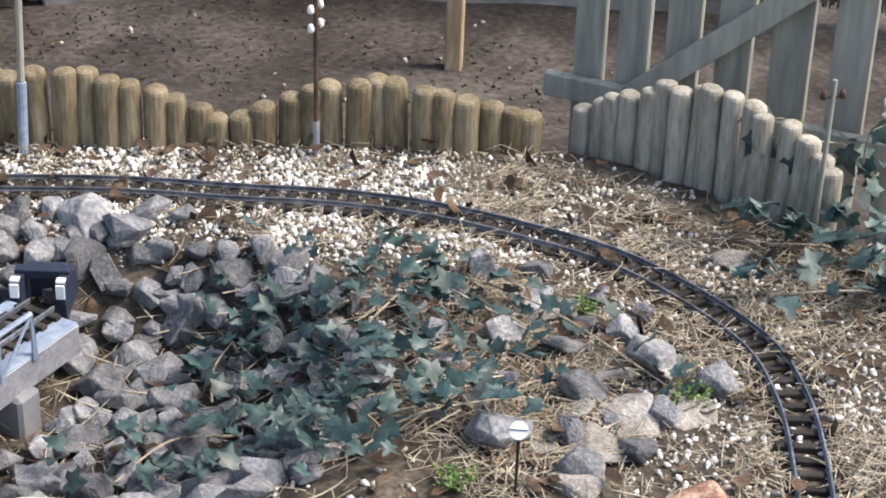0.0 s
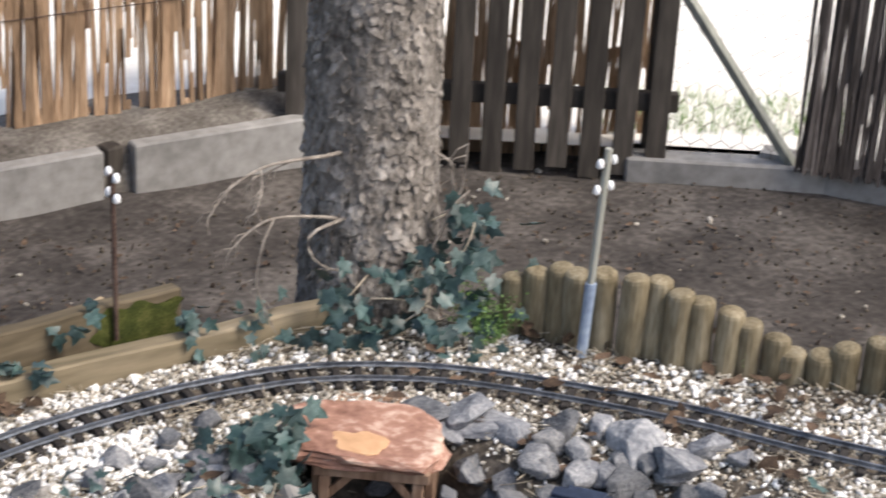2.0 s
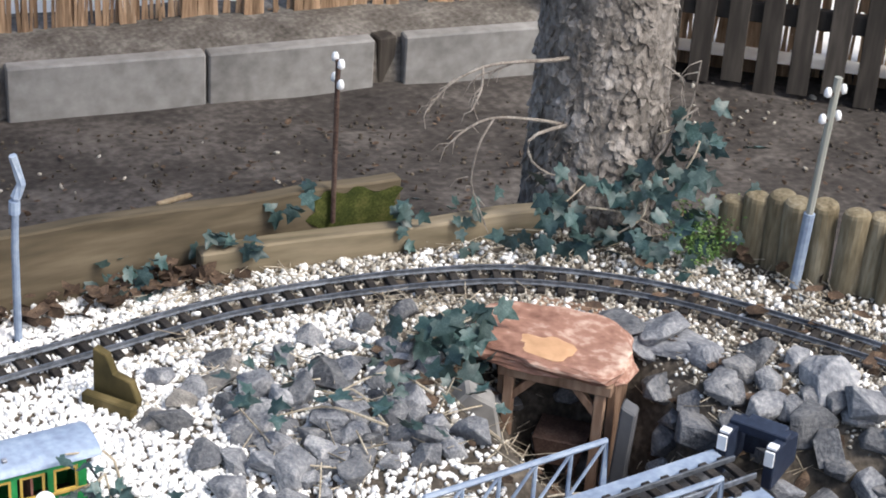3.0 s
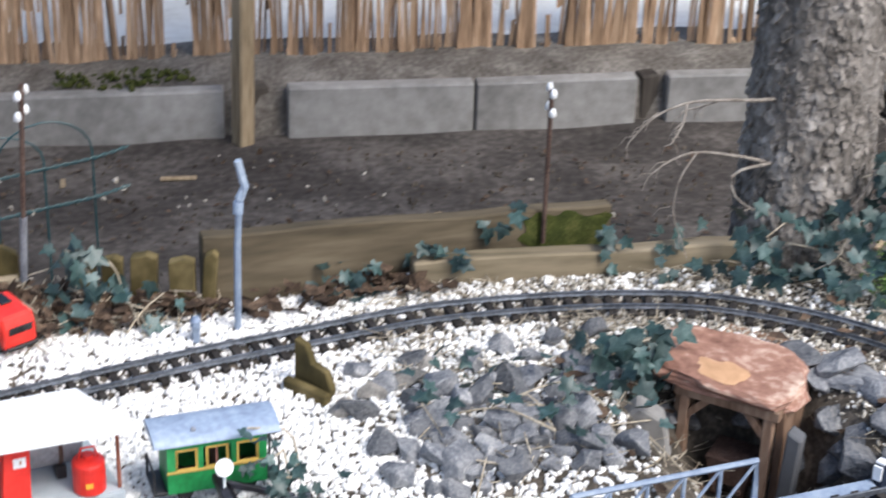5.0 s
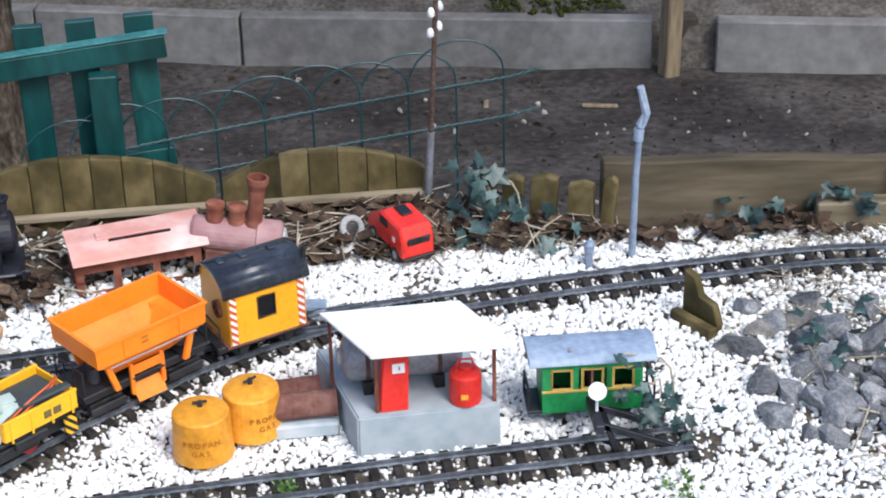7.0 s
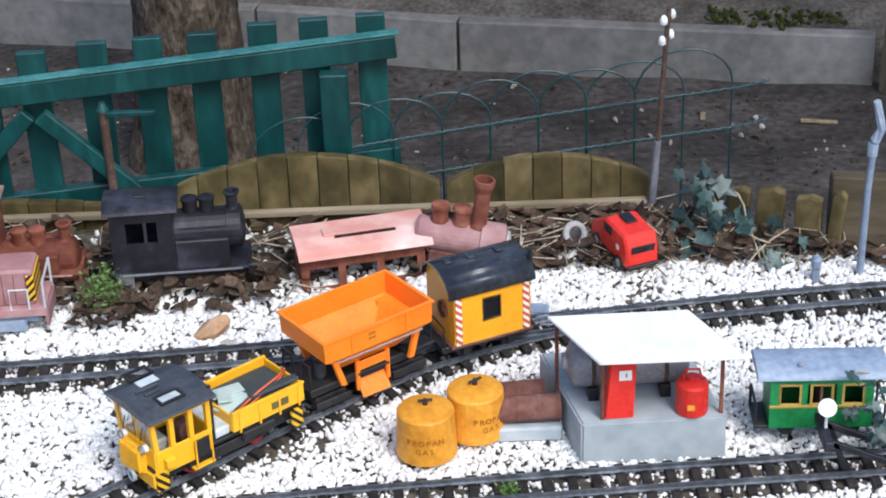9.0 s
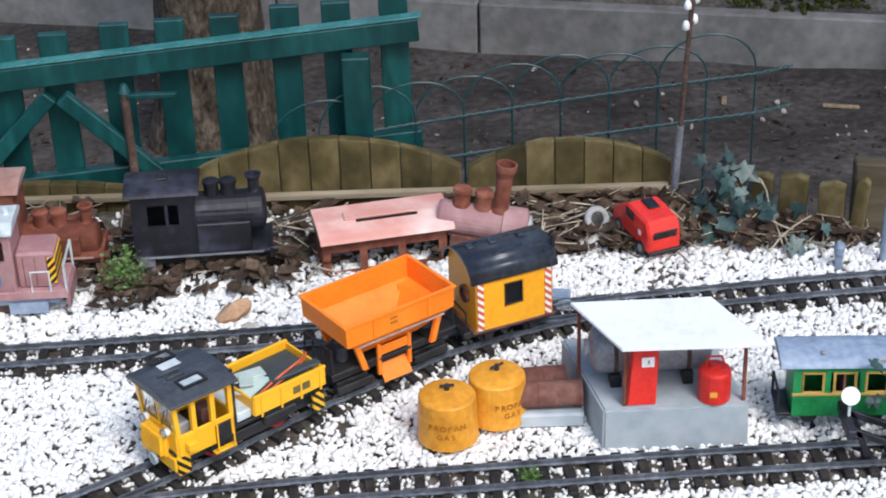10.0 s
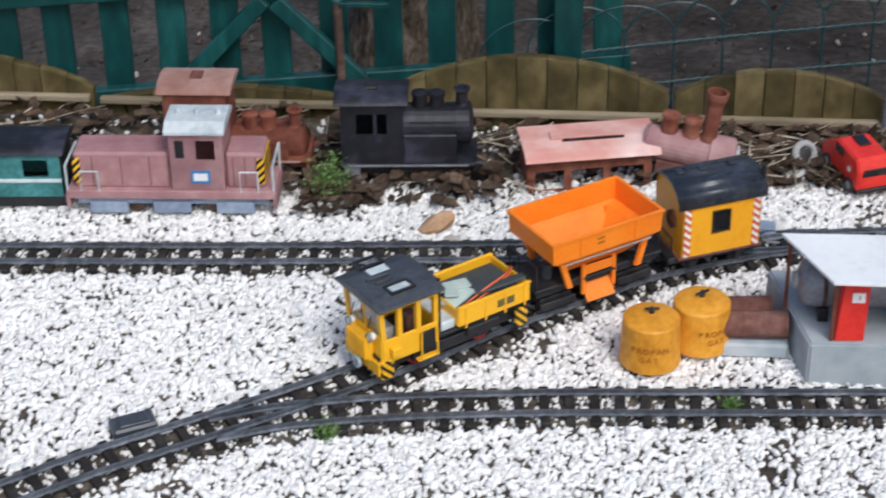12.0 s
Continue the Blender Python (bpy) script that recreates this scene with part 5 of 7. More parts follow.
loco = locomotive()
L0 = loco.matrix_basis
for k, (x, y, a, sx, sy) in enumerate(((-0.028, 0.008, 20, 0.05, 0.024), (-0.035, -0.014, -12, 0.044, 0.02), (-0.024, -0.002, 60, 0.03, 0.018))):
    b = tagged(link("circuit_board", box(sx, sy, 0.003, 0, 0, 0, 0.0005), "mint"), "pale mint green circuit board lying on the load", "circuit board", "loose electronics")
    b.matrix_basis = L0 @ pose(x, y, 0.0625 + 0.0034 * k, 0, 0, a)
for k, pts in enumerate(([(-0.02, 0.03, 0.064), (-0.05, 0.036, 0.082), (-0.085, 0.03, 0.087), (-0.11, 0.012, 0.08), (-0.116, 0.0, 0.074)], [(-0.03, 0.034, 0.064), (-0.06, 0.034, 0.076), (-0.095, 0.024, 0.08), (-0.112, 0.008, 0.074)])):
    c = tagged(link("cable", tube(spline(pts, 0.006).tolist(), 0.0017, 6), "copper", smooth=True), "orange red wire looped over the load bed", "cable", "loose wires")
    c.matrix_basis = L0
bar = tagged(link("metal_bar", box(0.07, 0.012, 0.004, 0, 0, 0, 0.0006), "bluetray"), "dark bar propped across the load bed", "bar")
bar.matrix_basis = L0 @ pose(-0.075, 0.036, 0.079, 0, 4, -8)


def hopper_wagon(s):
    th = thing("hopper_wagon", on_track(s, 0.06) @ Matrix.Diagonal((1.04, 1.04, 1.04, 1)), "bright orange open hopper wagon on a black frame", "model wagon", "the works train")
    for y in (-1, 1):
        part("sole_bar", box(0.2, 0.006, 0.012, 0, 0.028 * y, 0.032, 0.001), "black", th)
    part("frame", box(0.196, 0.05, 0.008, 0, 0, 0.034, 0.001), "black", th)
    for e in (-1, 1):
        part("platform", box(0.05, 0.074, 0.005, 0.08 * e, 0, 0.043, 0.001), "black", th)
        wheelset(th, 0.066 * e + 0.012, 0.0125, "black")
        wheelset(th, 0.066 * e - 0.016, 0.0125, "black")
        part("bogie", box(0.052, 0.05, 0.012, 0.064 * e, 0, 0.012, 0.002), "black", th)
        for y in (-1, 1):
            part("bogie_side", box(0.058, 0.004, 0.012, 0.064 * e, 0.03 * y, 0.008, 0.001), "black", th)
        part("brake_cylinder", rod((0.07 * e, 0.01, 0.048), (0.07 * e, 0.01, 0.07), 0.008, n=12), "roofgrey", th)
        rl = part("railing", tube([(0.101 * e, -0.034, 0.045), (0.101 * e, -0.034, 0.085), (0.101 * e, 0.034, 0.085), (0.101 * e, 0.034, 0.045)], 0.0016, 6), "black", th)
        for y in (-0.012, 0.012):
            part("upright", rod((0.101 * e, y, 0.045), (0.101 * e, y, 0.085), 0.0013, n=6), "black", rl)
        for y in (-1, 1):
            part("leg", prism([(-0.0045, 0), (0.0045, 0), (0.0045 + 0.014 * e, 0.046), (-0.0045 + 0.014 * e, 0.046)], 0.007, m=pose(0.056 * e, 0.046 * y, 0.045), bevel=0.0008), "orange", th)
        part("drawbar", rod((0.095 * e, 0, 0.02), (0.118 * e, 0, 0.02), 0.003, n=8), "black", th)
    # hopper shell: rim, upright sides, sloping lower part
    def ring(bm, a, b, z):
        return [bm.verts.new(c) for c in ((-a, -b, z), (a, -b, z), (a, b, z), (-a, b, z))]
    bm = bmesh.new()
    levels = [(0.045, 0.026, 0.058), (0.076, 0.052, 0.089), (0.088, 0.055, 0.094), (0.0895, 0.0555, 0.124), (0.092, 0.058, 0.124), (0.092, 0.058, 0.127), (0.087, 0.053, 0.127), (0.086, 0.0525, 0.094), (0.073, 0.049, 0.089), (0.042, 0.023, 0.061)]
    rings = [ring(bm, *l) for l in levels]
    for a, b in zip(rings, rings[1:]):
        for i in range(4):
            bm.faces.new((a[i], a[(i + 1) % 4], b[(i + 1) % 4], b[i]))
    bm.faces.new(rings[0][::-1])
    bm.faces.new(rings[-1])
    hop = part("hopper", bm, "orange", th)
    for y in (-1, 1):
        for x in (-0.045, 0.045):
            part("rib", box(0.002, 0.0012, 0.03, x, 0.0563 * y, 0.094), "orange", hop)
        for z in (0.113, 0.106):
            part("lettering", box(0.011, 0.0006, 0.0035, 0.012, 0.0562 * y, z), "lettering", hop, "small dark unreadable marking")
        part("rod", rod((-0.07, 0.0575 * y, 0.09), (0.07, 0.0575 * y, 0.09), 0.0012, n=6), "tyre", hop)
        ch = part("chute", prism([(-0.001, 0), (0.001, 0), (0.001, 0.034), (-0.001, 0.034)], 0.046, m=pose(0, 0.043 * y, 0.008, 0, 0, 90) @ pose(0, 0, 0, 0, 38 * -y, 0)), "orange", th)
        for x in (-0.025, 0.025):
            part("chute_frame", box(0.006, 0.006, 0.048, x, 0.034 * y, 0.018, 0.001), "orange", th)
        part("chute_plate", box(0.046, 0.003, 0.014, 0, 0.034 * y, 0.048, 0.0006), "orange", th)
        part("cross_bar", box(0.052, 0.006, 0.004, 0, 0.035 * y, 0.042, 0.0006), "black", th)
    return th


hopper_wagon(S_LOCO + 0.252)


def brake_van(s):
    th = thing("brake_van", on_track(s, 0.035) @ Matrix.Diagonal((1.1, 1.1, 1.1, 1)), "amber yellow model brake van with curved dark roof", "model wagon", "the works train")
    part("frame", box(0.136, 0.07, 0.009, 0.004, 0, 0.018, 0.001), "black", th)
    for x in (-0.034, 0.034):
        wheelset(th, x, 0.0125, "black")
        for y in (-1, 1):
            part("axle_box", box(0.012, 0.005, 0.016, x, 0.03 * y, 0.006, 0.001), "black", th)
    part("floor", box(0.122, 0.086, 0.004, 0, 0, 0.026, 0.0006), "rust", th)
    for y in (-1, 1):
        wall = part("side_wall", holed_wall(0.114, 0.078, 0.003, 0.0, 0.046, 0.026, 0.032, m=pose(0, 0.041 * y, 0.03)), "vanyellow", th)
        part("window_frame", holed_wall(0.030, 0.036, 0.002, 0, 0.018, 0.0235, 0.029, m=pose(0.0, 0.0415 * y, 0.058)), "black", wall)
        part("window", box(0.025, 0.001, 0.031, 0, 0.0395 * y, 0.0605), "dark", wall, "dark empty window")
        for x in (-0.05, 0.05):
            part("stripe_board", box(0.009, 0.0015, 0.074, x, 0.0434 * y, 0.031), "barber", wall, "red and white striped corner board")
    arch = [(0.0425 * math.cos(a), 0.104 + 0.027 * math.sin(a)) for a in [math.pi * i / 12 for i in range(13)]]
    for e in (-1, 1):
        bm = bmesh.new()
        if e < 0:
            # the doorway end
            prism([(-0.0425, 0.03), (-0.016, 0.03), (-0.016, 0.11), (-0.0425, 0.104)], 0.003, m=pose(0.0555 * e, 0, 0, 0, 0, 90), bm=bm)
            prism([(0.016, 0.03), (0.0425, 0.03), (0.0425, 0.104), (0.016, 0.11)], 0.003, m=pose(0.0555 * e, 0, 0, 0, 0, 90), bm=bm)
            prism([(0.016, 0.106)] + [p for p in arch] + [(-0.016, 0.106)], 0.003, m=pose(0.0555 * e, 0, 0, 0, 0, 90), bm=bm)
        else:
            prism([(-0.0425, 0.03), (0.0425, 0.03)] + arch, 0.003, m=pose(0.0555 * e, 0, 0, 0, 0, 90), bm=bm)
        part("end_wall", bm, "vanyellow", th)
    part("wheel_ornament", lathe([(0.008, 0), (0.0125, 0), (0.0125, 0.004), (0.008, 0.004)], 18, m=pose(0.0572, 0.012, 0.075, 0, 90, 0)), "rust", th, "brown handwheel on the end wall")
    part("partition", box(0.002, 0.076, 0.07, -0.03, 0, 0.03), "black", th)
    ro = [(0.046 * math.cos(a), 0.104 + 0.031 * math.sin(a)) for a in [math.pi * i / 14 for i in range(15)]]
    ri = [(0.0428 * math.cos(a), 0.104 + 0.0275 * math.sin(a)) for a in [math.pi * (14 - i) / 14 for i in range(15)]]
    bm = bmesh.new()
    for i in range(14):
        prism([ro[i], ro[i + 1], ri[13 - i], ri[14 - i]], 0.128, m=pose(0, 0, 0, 0, 0, 90), bm=bm)
    bmesh.ops.remove_doubles(bm, verts=bm.verts, dist=0.00005)
    roof = part("roof", bm, "vanroof", th, "glossy dark blue grey curved roof", smooth=True)
    for poly in roof.data.polygons:
        poly.use_smooth = abs(poly.normal.x) < 0.5
    for x in (-0.03, 0.012, 0.045):
        part("roof_vent", box(0.01, 0.012, 0.004, x, 0, 0.1345, 0.001), "vanroof", roof)
    part("stove_pipe", rod((-0.064, 0.03, 0.095), (-0.064, 0.03, 0.142), 0.0035, n=10), "black", th, "black stove pipe")
    part("platform_step", box(0.014, 0.06, 0.004, -0.066, 0, 0.018, 0.0006), "black", th)
    part("platform_rail", tube([(0.068, -0.034, 0.026), (0.068, -0.034, 0.058), (0.068, 0.034, 0.058), (0.068, 0.034, 0.026)], 0.0015, 6), "black", th)
    part("drawbar", rod((0.06, 0, 0.02), (0.085, 0, 0.02), 0.003, n=8), "black", th)
    return th


brake_van(S_LOCO + 0.252 + 0.208)

# ---------------------------------------------------------------- fuel stop
def slab_mesh(corners, z0, z1, bevel=0.0, shrink=0.0):
    """A block over a plan outline."""
    bm = bmesh.new()
    c = sum((Vector(p) for p in corners), Vector((0, 0))) / len(corners)
    lo = [bm.verts.new((*p, z0)) for p in corners]
    hi = [bm.verts.new((*(c + (Vector(p) - c) * (1 - shrink)), z1)) for p in corners]
    bm.faces.new(lo[::-1])
    bm.faces.new(hi)
    for i in range(len(lo)):
        j = (i + 1) % len(lo)
        bm.faces.new((lo[i], lo[j], hi[j], hi[i]))
    if bevel:
        bmesh.ops.bevel(bm, geom=bm.edges[:], offset=bevel, segments=2, affect="EDGES")
    return bm


plinth = tagged(link("concrete_plinth", slab_mesh([(0.174, 2.150), (0.374, 2.155), (0.345, 2.335), (0.128, 2.342)], -0.03, 0.05, 0.003, 0.015), "pedestal"), "pale grey concrete plinth under the fuel stop", "plinth")
shelter = thing("fuel_shelter", Matrix(), "model fuel shelter with flat white roof and red posts", "model shelter")
part("roof", slab_mesh([(0.196, 2.128), (0.390, 2.128), (0.330, 2.256), (0.136, 2.252)], 0.158, 0.1625, 0.0008), "white", shelter, "flat white roof")
for x, y in ((0.204, 2.163), (0.366, 2.168), (0.148, 2.242), (0.322, 2.246)):
    part("post", box(0.005, 0.005, 0.11, x, y, 0.049, 0.0005), "rustloco", shelter, "thin faded red post")
pump = thing("fuel_pump", pose(0.228, 2.172, 0.0502, 0, 0, 3), "red model fuel pump with a white label", "fuel pump")
part("body", prism([(-0.021, 0), (0.018, 0), (0.021, 0.092), (-0.014, 0.092)], 0.022, bevel=0.0015), "red", pump)
part("label", box(0.017, 0.001, 0.015, 0.006, -0.0117, 0.062), "white", pump, "white label")
part("writing", box(0.002, 0.0006, 0.006, 0.007, -0.0124, 0.067), "lettering", pump)
can = thing("oil_can", pose(0.327, 2.176, 0.0502), "red round oil can with a small yellow mark", "oil can")
part("body", lathe([(0.021, 0), (0.0225, 0.002), (0.0225, 0.044), (0.021, 0.047), (0.008, 0.051), (0.008, 0.056), (0, 0.056)], 22), "red", can, smooth=False)
part("handle", tube([(-0.014, 0, 0.047), (-0.009, 0, 0.066), (0.009, 0, 0.066), (0.014, 0, 0.047)], 0.0018, 6), "red", can)
part("mark", box(0.01, 0.0012, 0.008, -0.004, -0.0223, 0.014), "gasyellow", can, "small yellow flame mark")
tank = thing("storage_tank", pose(0.245, 2.238, 0.0502, 0, 0, 2), "grey horizontal storage tank under the shelter", "storage tank")
part("shell", lathe([(0, -0.086), (0.018, -0.084), (0.031, -0.078), (0.034, -0.07), (0.034, 0.07), (0.031, 0.078), (0.018, 0.084), (0, 0.086)], 26, m=pose(0, 0, 0.046, 0, 90, 0)), "steel", tank, smooth=True)
for x in (-0.05, 0.05):
    part("saddle", box(0.014, 0.06, 0.02, x, 0, 0, 0.001), "black", tank)
    part("band", lathe([(0.0345, -0.003), (0.0352, -0.003), (0.0352, 0.003), (0.0345, 0.003)], 26, m=pose(x, 0, 0.046, 0, 90, 0)), "darksteel", tank)
part("manhole", rod((-0.09, 0, 0.05), (-0.082, 0, 0.05), 0.012, n=16), "tyre", tank)


def gas_tank(x, y, turn, lean, words):
    th = thing("gas_tank", pose(x, y, -0.008, lean, 0, turn), "ochre yellow upright gas tank with brown lettering", "gas tank", "gas tanks by the track")
    part("shell", lathe([(0.0, 0), (0.0385, 0), (0.0425, 0.003), (0.0395, 0.068), (0.0375, 0.0705), (0.02, 0.076), (0.008, 0.0775), (0, 0.0775)], 36), "gasyellow", th)
    part("valve", rod((0, 0, 0.076), (0, 0, 0.086), 0.004, 0.003, n=10), "black", th)
    part("valve_arm", rod((-0.01, 0, 0.083), (0.01, 0, 0.085), 0.002, n=8), "black", th)
    for text, z, size in words:
        # the letters stand round the shell one by one
        wide = 0.0088
        for i, ch in enumerate(text):
            a = (i - (len(text) - 1) / 2) * wide / 0.0395
            lettering(ch, size, pose(0.0417 * math.sin(a), -0.0417 * math.cos(a), z, 90, 0, math.degrees(a)), "lettering", th, "letter", 0.0002)
    return th


gas_tank(-0.036, 2.186, -3, 0, (("PROPAN", 0.036, 0.0115), ("GAS", 0.022, 0.0115)))
gas_tank(0.0335, 2.232, 30, 0, (("PROPAN", 0.036, 0.0115), ("GAS", 0.022, 0.0115)))
base = tagged(link("paving_slab", box(0.095, 0.085, 0.022, 0.106, 2.247, -0.012, 0.003), "pedestal"), "pale grey slab under the rusty drums", "slab")
for k, (x, y) in enumerate(((0.105, 2.226), (0.085, 2.262))):
    d = thing("oil_drum", pose(x, y, 0.0305, 0, 0, 2 + 3 * k), "rusty brown oil drum lying on its side", "oil drum", "oil drums on the slab")
    part("shell", lathe([(0, -0.045), (0.017, -0.045), (0.0195, -0.0465), (0.0195, -0.043), (0.0188, -0.042), (0.0188, -0.016), (0.0196, -0.0145), (0.0188, -0.013), (0.0188, 0.013), (0.0196, 0.0145), (0.0188, 0.016), (0.0188, 0.042), (0.0195, 0.043), (0.0195, 0.0465), (0.017, 0.045), (0, 0.045)], 24, m=pose(0, 0, 0, 0, 90, 0)), "rust", d)


# ---------------------------------------------------------------- green wagon and small buffer stop
def green_wagon():
    th = thing("passenger_wagon", pose(0.505, 2.205, 0, 0, 0, -2), "small green model wagon with a blue grey roof", "model wagon")
    for y in (-1, 1):
        bm = bmesh.new()
        for i in range(4):
            box(0.008 if i in (1, 2) else 0.014, 0.003, 0.036, (-0.063, -0.0235, 0.0235, 0.063)[i], 0, 0.05, 0, bm=bm)
        box(0.14, 0.003, 0.034, 0, 0, 0.016, 0, bm=bm)
        box(0.14, 0.003, 0.01, 0, 0, 0.086, 0, bm=bm)
        w = part("side_wall", bm, "wagon_green", th)
        w.matrix_basis = pose(0, 0.031 * y, 0)
        part("sill", box(0.142, 0.004, 0.004, 0, 0.0012 * y, 0.049, 0.0005), "ochre_trim", w)
        for x in (-0.043, 0.0, 0.043):
            part("window_frame", holed_wall(0.032, 0.036, 0.002, 0, 0.018, 0.025, 0.028, m=pose(x, 0.0005 * y, 0.051)), "ochre_trim", w)
    for x in (-1, 1):
        part("end_wall", box(0.003, 0.06, 0.08, 0.0685 * x, 0, 0.016), "wagon_green", th)
        part("platform", box(0.02, 0.06, 0.005, 0.08 * x, 0, 0.014, 0.0006), "black", th)
        part("railing", tube([(0.088 * x, -0.027, 0.018), (0.088 * x, -0.027, 0.05), (0.088 * x, 0.027, 0.05), (0.088 * x, 0.027, 0.018)], 0.002, 6), "black", th)
    part("partition", box(0.003, 0.058, 0.075, 0.0, 0, 0.02), "rust", th)
    part("floor", box(0.14, 0.06, 0.004, 0, 0, 0.014), "black", th)
    roof = [(0.04 * math.cos(a), 0.096 + 0.014 * math.sin(a)) for a in [math.pi * i / 10 for i in range(11)]]
    part("roof", prism(roof, 0.178, m=pose(0, 0, 0, 0, 0, 90), bevel=0.001), "bluegrey", th, "blue grey curved roof")
    for x in (-0.045, 0.045):
        wheelset(th, x, 0.012, "black")
    part("lamp_bracket", box(0.006, 0.006, 0.005, -0.03, -0.02, 0.107, 0.0005), "steel", th)
    return th


green_wagon()
bstop = thing("buffer_stop", pose(0.548, 2.122, 0), "dark bent rail buffer stop with a white disc", "buffer stop")
for s in (-1, 1):
    part("bent_rail", prism([(-0.055, 0.04), (-0.048, 0.048), (0.06, 0.0), (0.05, -0.004)], 0.007, m=pose(0, 0.0235 * s, 0), bevel=0.0008), "blackloco", bstop)
    part("upright", prism([(-0.022, 0.0), (-0.012, 0.0), (-0.03, 0.045), (-0.038, 0.045)], 0.007, m=pose(-0.006, 0.0235 * s, -0.002), bevel=0.0008), "blackloco", bstop)
part("beam", box(0.012, 0.075, 0.014, -0.05, 0, 0.036, 0.001), "blackloco", bstop)
part("disc_post", rod((-0.048, 0.0, 0.04), (-0.048, 0.0, 0.075), 0.0022, n=8), "palepaint", bstop)
dd = part("disc", rod((0, -0.0018, 0), (0, 0.0018, 0), 0.0125, n=22), "white", bstop, "white round disc")
dd.matrix_basis = pose(-0.048, -0.002, 0.083, -22, 0, -12)


# ---------------------------------------------------------------- derelict engines
def steam_engine(m, length, wide, cab_len, cab_h, hood_h, mats, label, group="derelict engines on the gravel", tanks=True, tall_chimney=0.0, wheels=True):
    body, roofm, dark = mats
    th = thing("steam_engine", m, label, "model steam engine", group)
    x1, x0 = length / 2, -length / 2
    part("frame", box(length, wide * 0.7, 0.016, 0, 0, 0.016, 0.0015), dark, th)
    part("footplate", box(length, wide, 0.004, 0, 0, 0.032, 0.0008), body, th)
    if wheels:
        for k in range(3):
            wheelset(th, x0 + length * (0.28 + 0.23 * k), 0.017, dark)
    cx = x0 + cab_len / 2 + 0.004
    for s in (-1, 1):
        part("cab_side", holed_wall(cab_len, cab_h - 0.036, 0.003, 0, (cab_h - 0.036) * 0.68, cab_len * 0.5, (cab_h - 0.036) * 0.34, m=pose(cx, s * wide * 0.46, 0.036)), body, th)
        if tanks:
            part("window_bar", box(0.005, 0.0036, (cab_h - 0.036) * 0.34, cx + cab_len * 0.06, s * wide * 0.46, 0.036 + (cab_h - 0.036) * 0.51), body, th)
    part("cab_front", box(0.003, wide * 0.92, cab_h - 0.036, cx + cab_len / 2, 0, 0.036), body, th)
    part("cab_back", box(0.003, wide * 0.92, (cab_h - 0.036) * 0.55, cx - cab_len / 2, 0, 0.036), body, th)
    arch = [(wide * 0.53 * math.cos(a), cab_h + 0.013 * math.sin(a)) for a in [math.pi * i / 10 for i in range(11)]]
    rf = part("roof", prism(arch, cab_len + 0.02, m=pose(cx, 0, 0, 0, 0, 90), bevel=0.001), roofm, th)
    part("roof_vent", box(0.02, 0.024, 0.004, cx, 0, cab_h + 0.0125, 0.001), dark, rf)
    r = max(hood_h * 0.27, 0.029)
    zc = hood_h - r
    bl = x1 - (cx + cab_len / 2)
    b0 = cx + cab_len / 2
    part("boiler", lathe([(0, 0), (r, 0), (r, bl * 0.72), (r * 1.05, bl * 0.725), (r * 1.05, bl * 0.92), (r * 0.9, bl * 0.95), (r * 0.5, bl * 0.975), (0, bl * 0.98)], 24, m=pose(b0, 0, zc, 0, 90, 0)), body, th, smooth=False)
    for k, x in enumerate((0.24, 0.47)):
        part("dome", lathe([(0.013, 0), (0.012, 0.012), (0.012, 0.02), (0.014, 0.0205), (0.014, 0.025), (0.005, 0.029), (0, 0.029)], 16, m=pose(b0 + bl * x, 0, zc + r * 0.9)), body, th)
    ch = 0.03 + tall_chimney
    part("chimney", lathe([(0.011, 0), (0.009, 0.006), (0.0095, ch * 0.8), (0.013, ch), (0.013, ch + 0.003), (0.0085, ch + 0.003), (0.007, ch * 0.5), (0, ch * 0.5)], 18, m=pose(b0 + bl * 0.82, 0, zc + r * 0.9)), body, th)
    if tanks:
        for s in (-1, 1):
            part("side_tank", box(bl * 0.74, wide * 0.2, hood_h * 0.42, b0 + bl * 0.38, s * wide * 0.38, 0.036, 0.002), body, th)
    for s in (-1, 1):
        part("edge_strip", box(length * 0.9, 0.0015, 0.003, 0, s * (wide / 2 + 0.0008), 0.0325), "steel" if body == "blackloco" else roofm, th)
        part("coupling_rod", box(length * 0.5, 0.002, 0.004, 0.01, s * 0.029, 0.016, 0.0005), "steel", th)
    part("pipe", rod((b0 + 0.01, -r * 0.9, zc + r * 0.45), (b0 + bl * 0.7, -r * 0.9, zc + r * 0.45), 0.0018, n=6), body, th)
    part("buffer_beam", box(0.006, wide * 0.95, 0.02, x1, 0, 0.018, 0.001), body, th)
    for s in (-1, 1):
        part("buffer", rod((x1, s * wide * 0.3, 0.028), (x1 + 0.012, s * wide * 0.3, 0.028), 0.006, n=12), dark, th)
        part("step", box(0.026, 0.004, 0.03, x0 + 0.02, s * wide * 0.47, 0.006, 0.0006), "steel" if body == "blackloco" else dark, th)
    return th


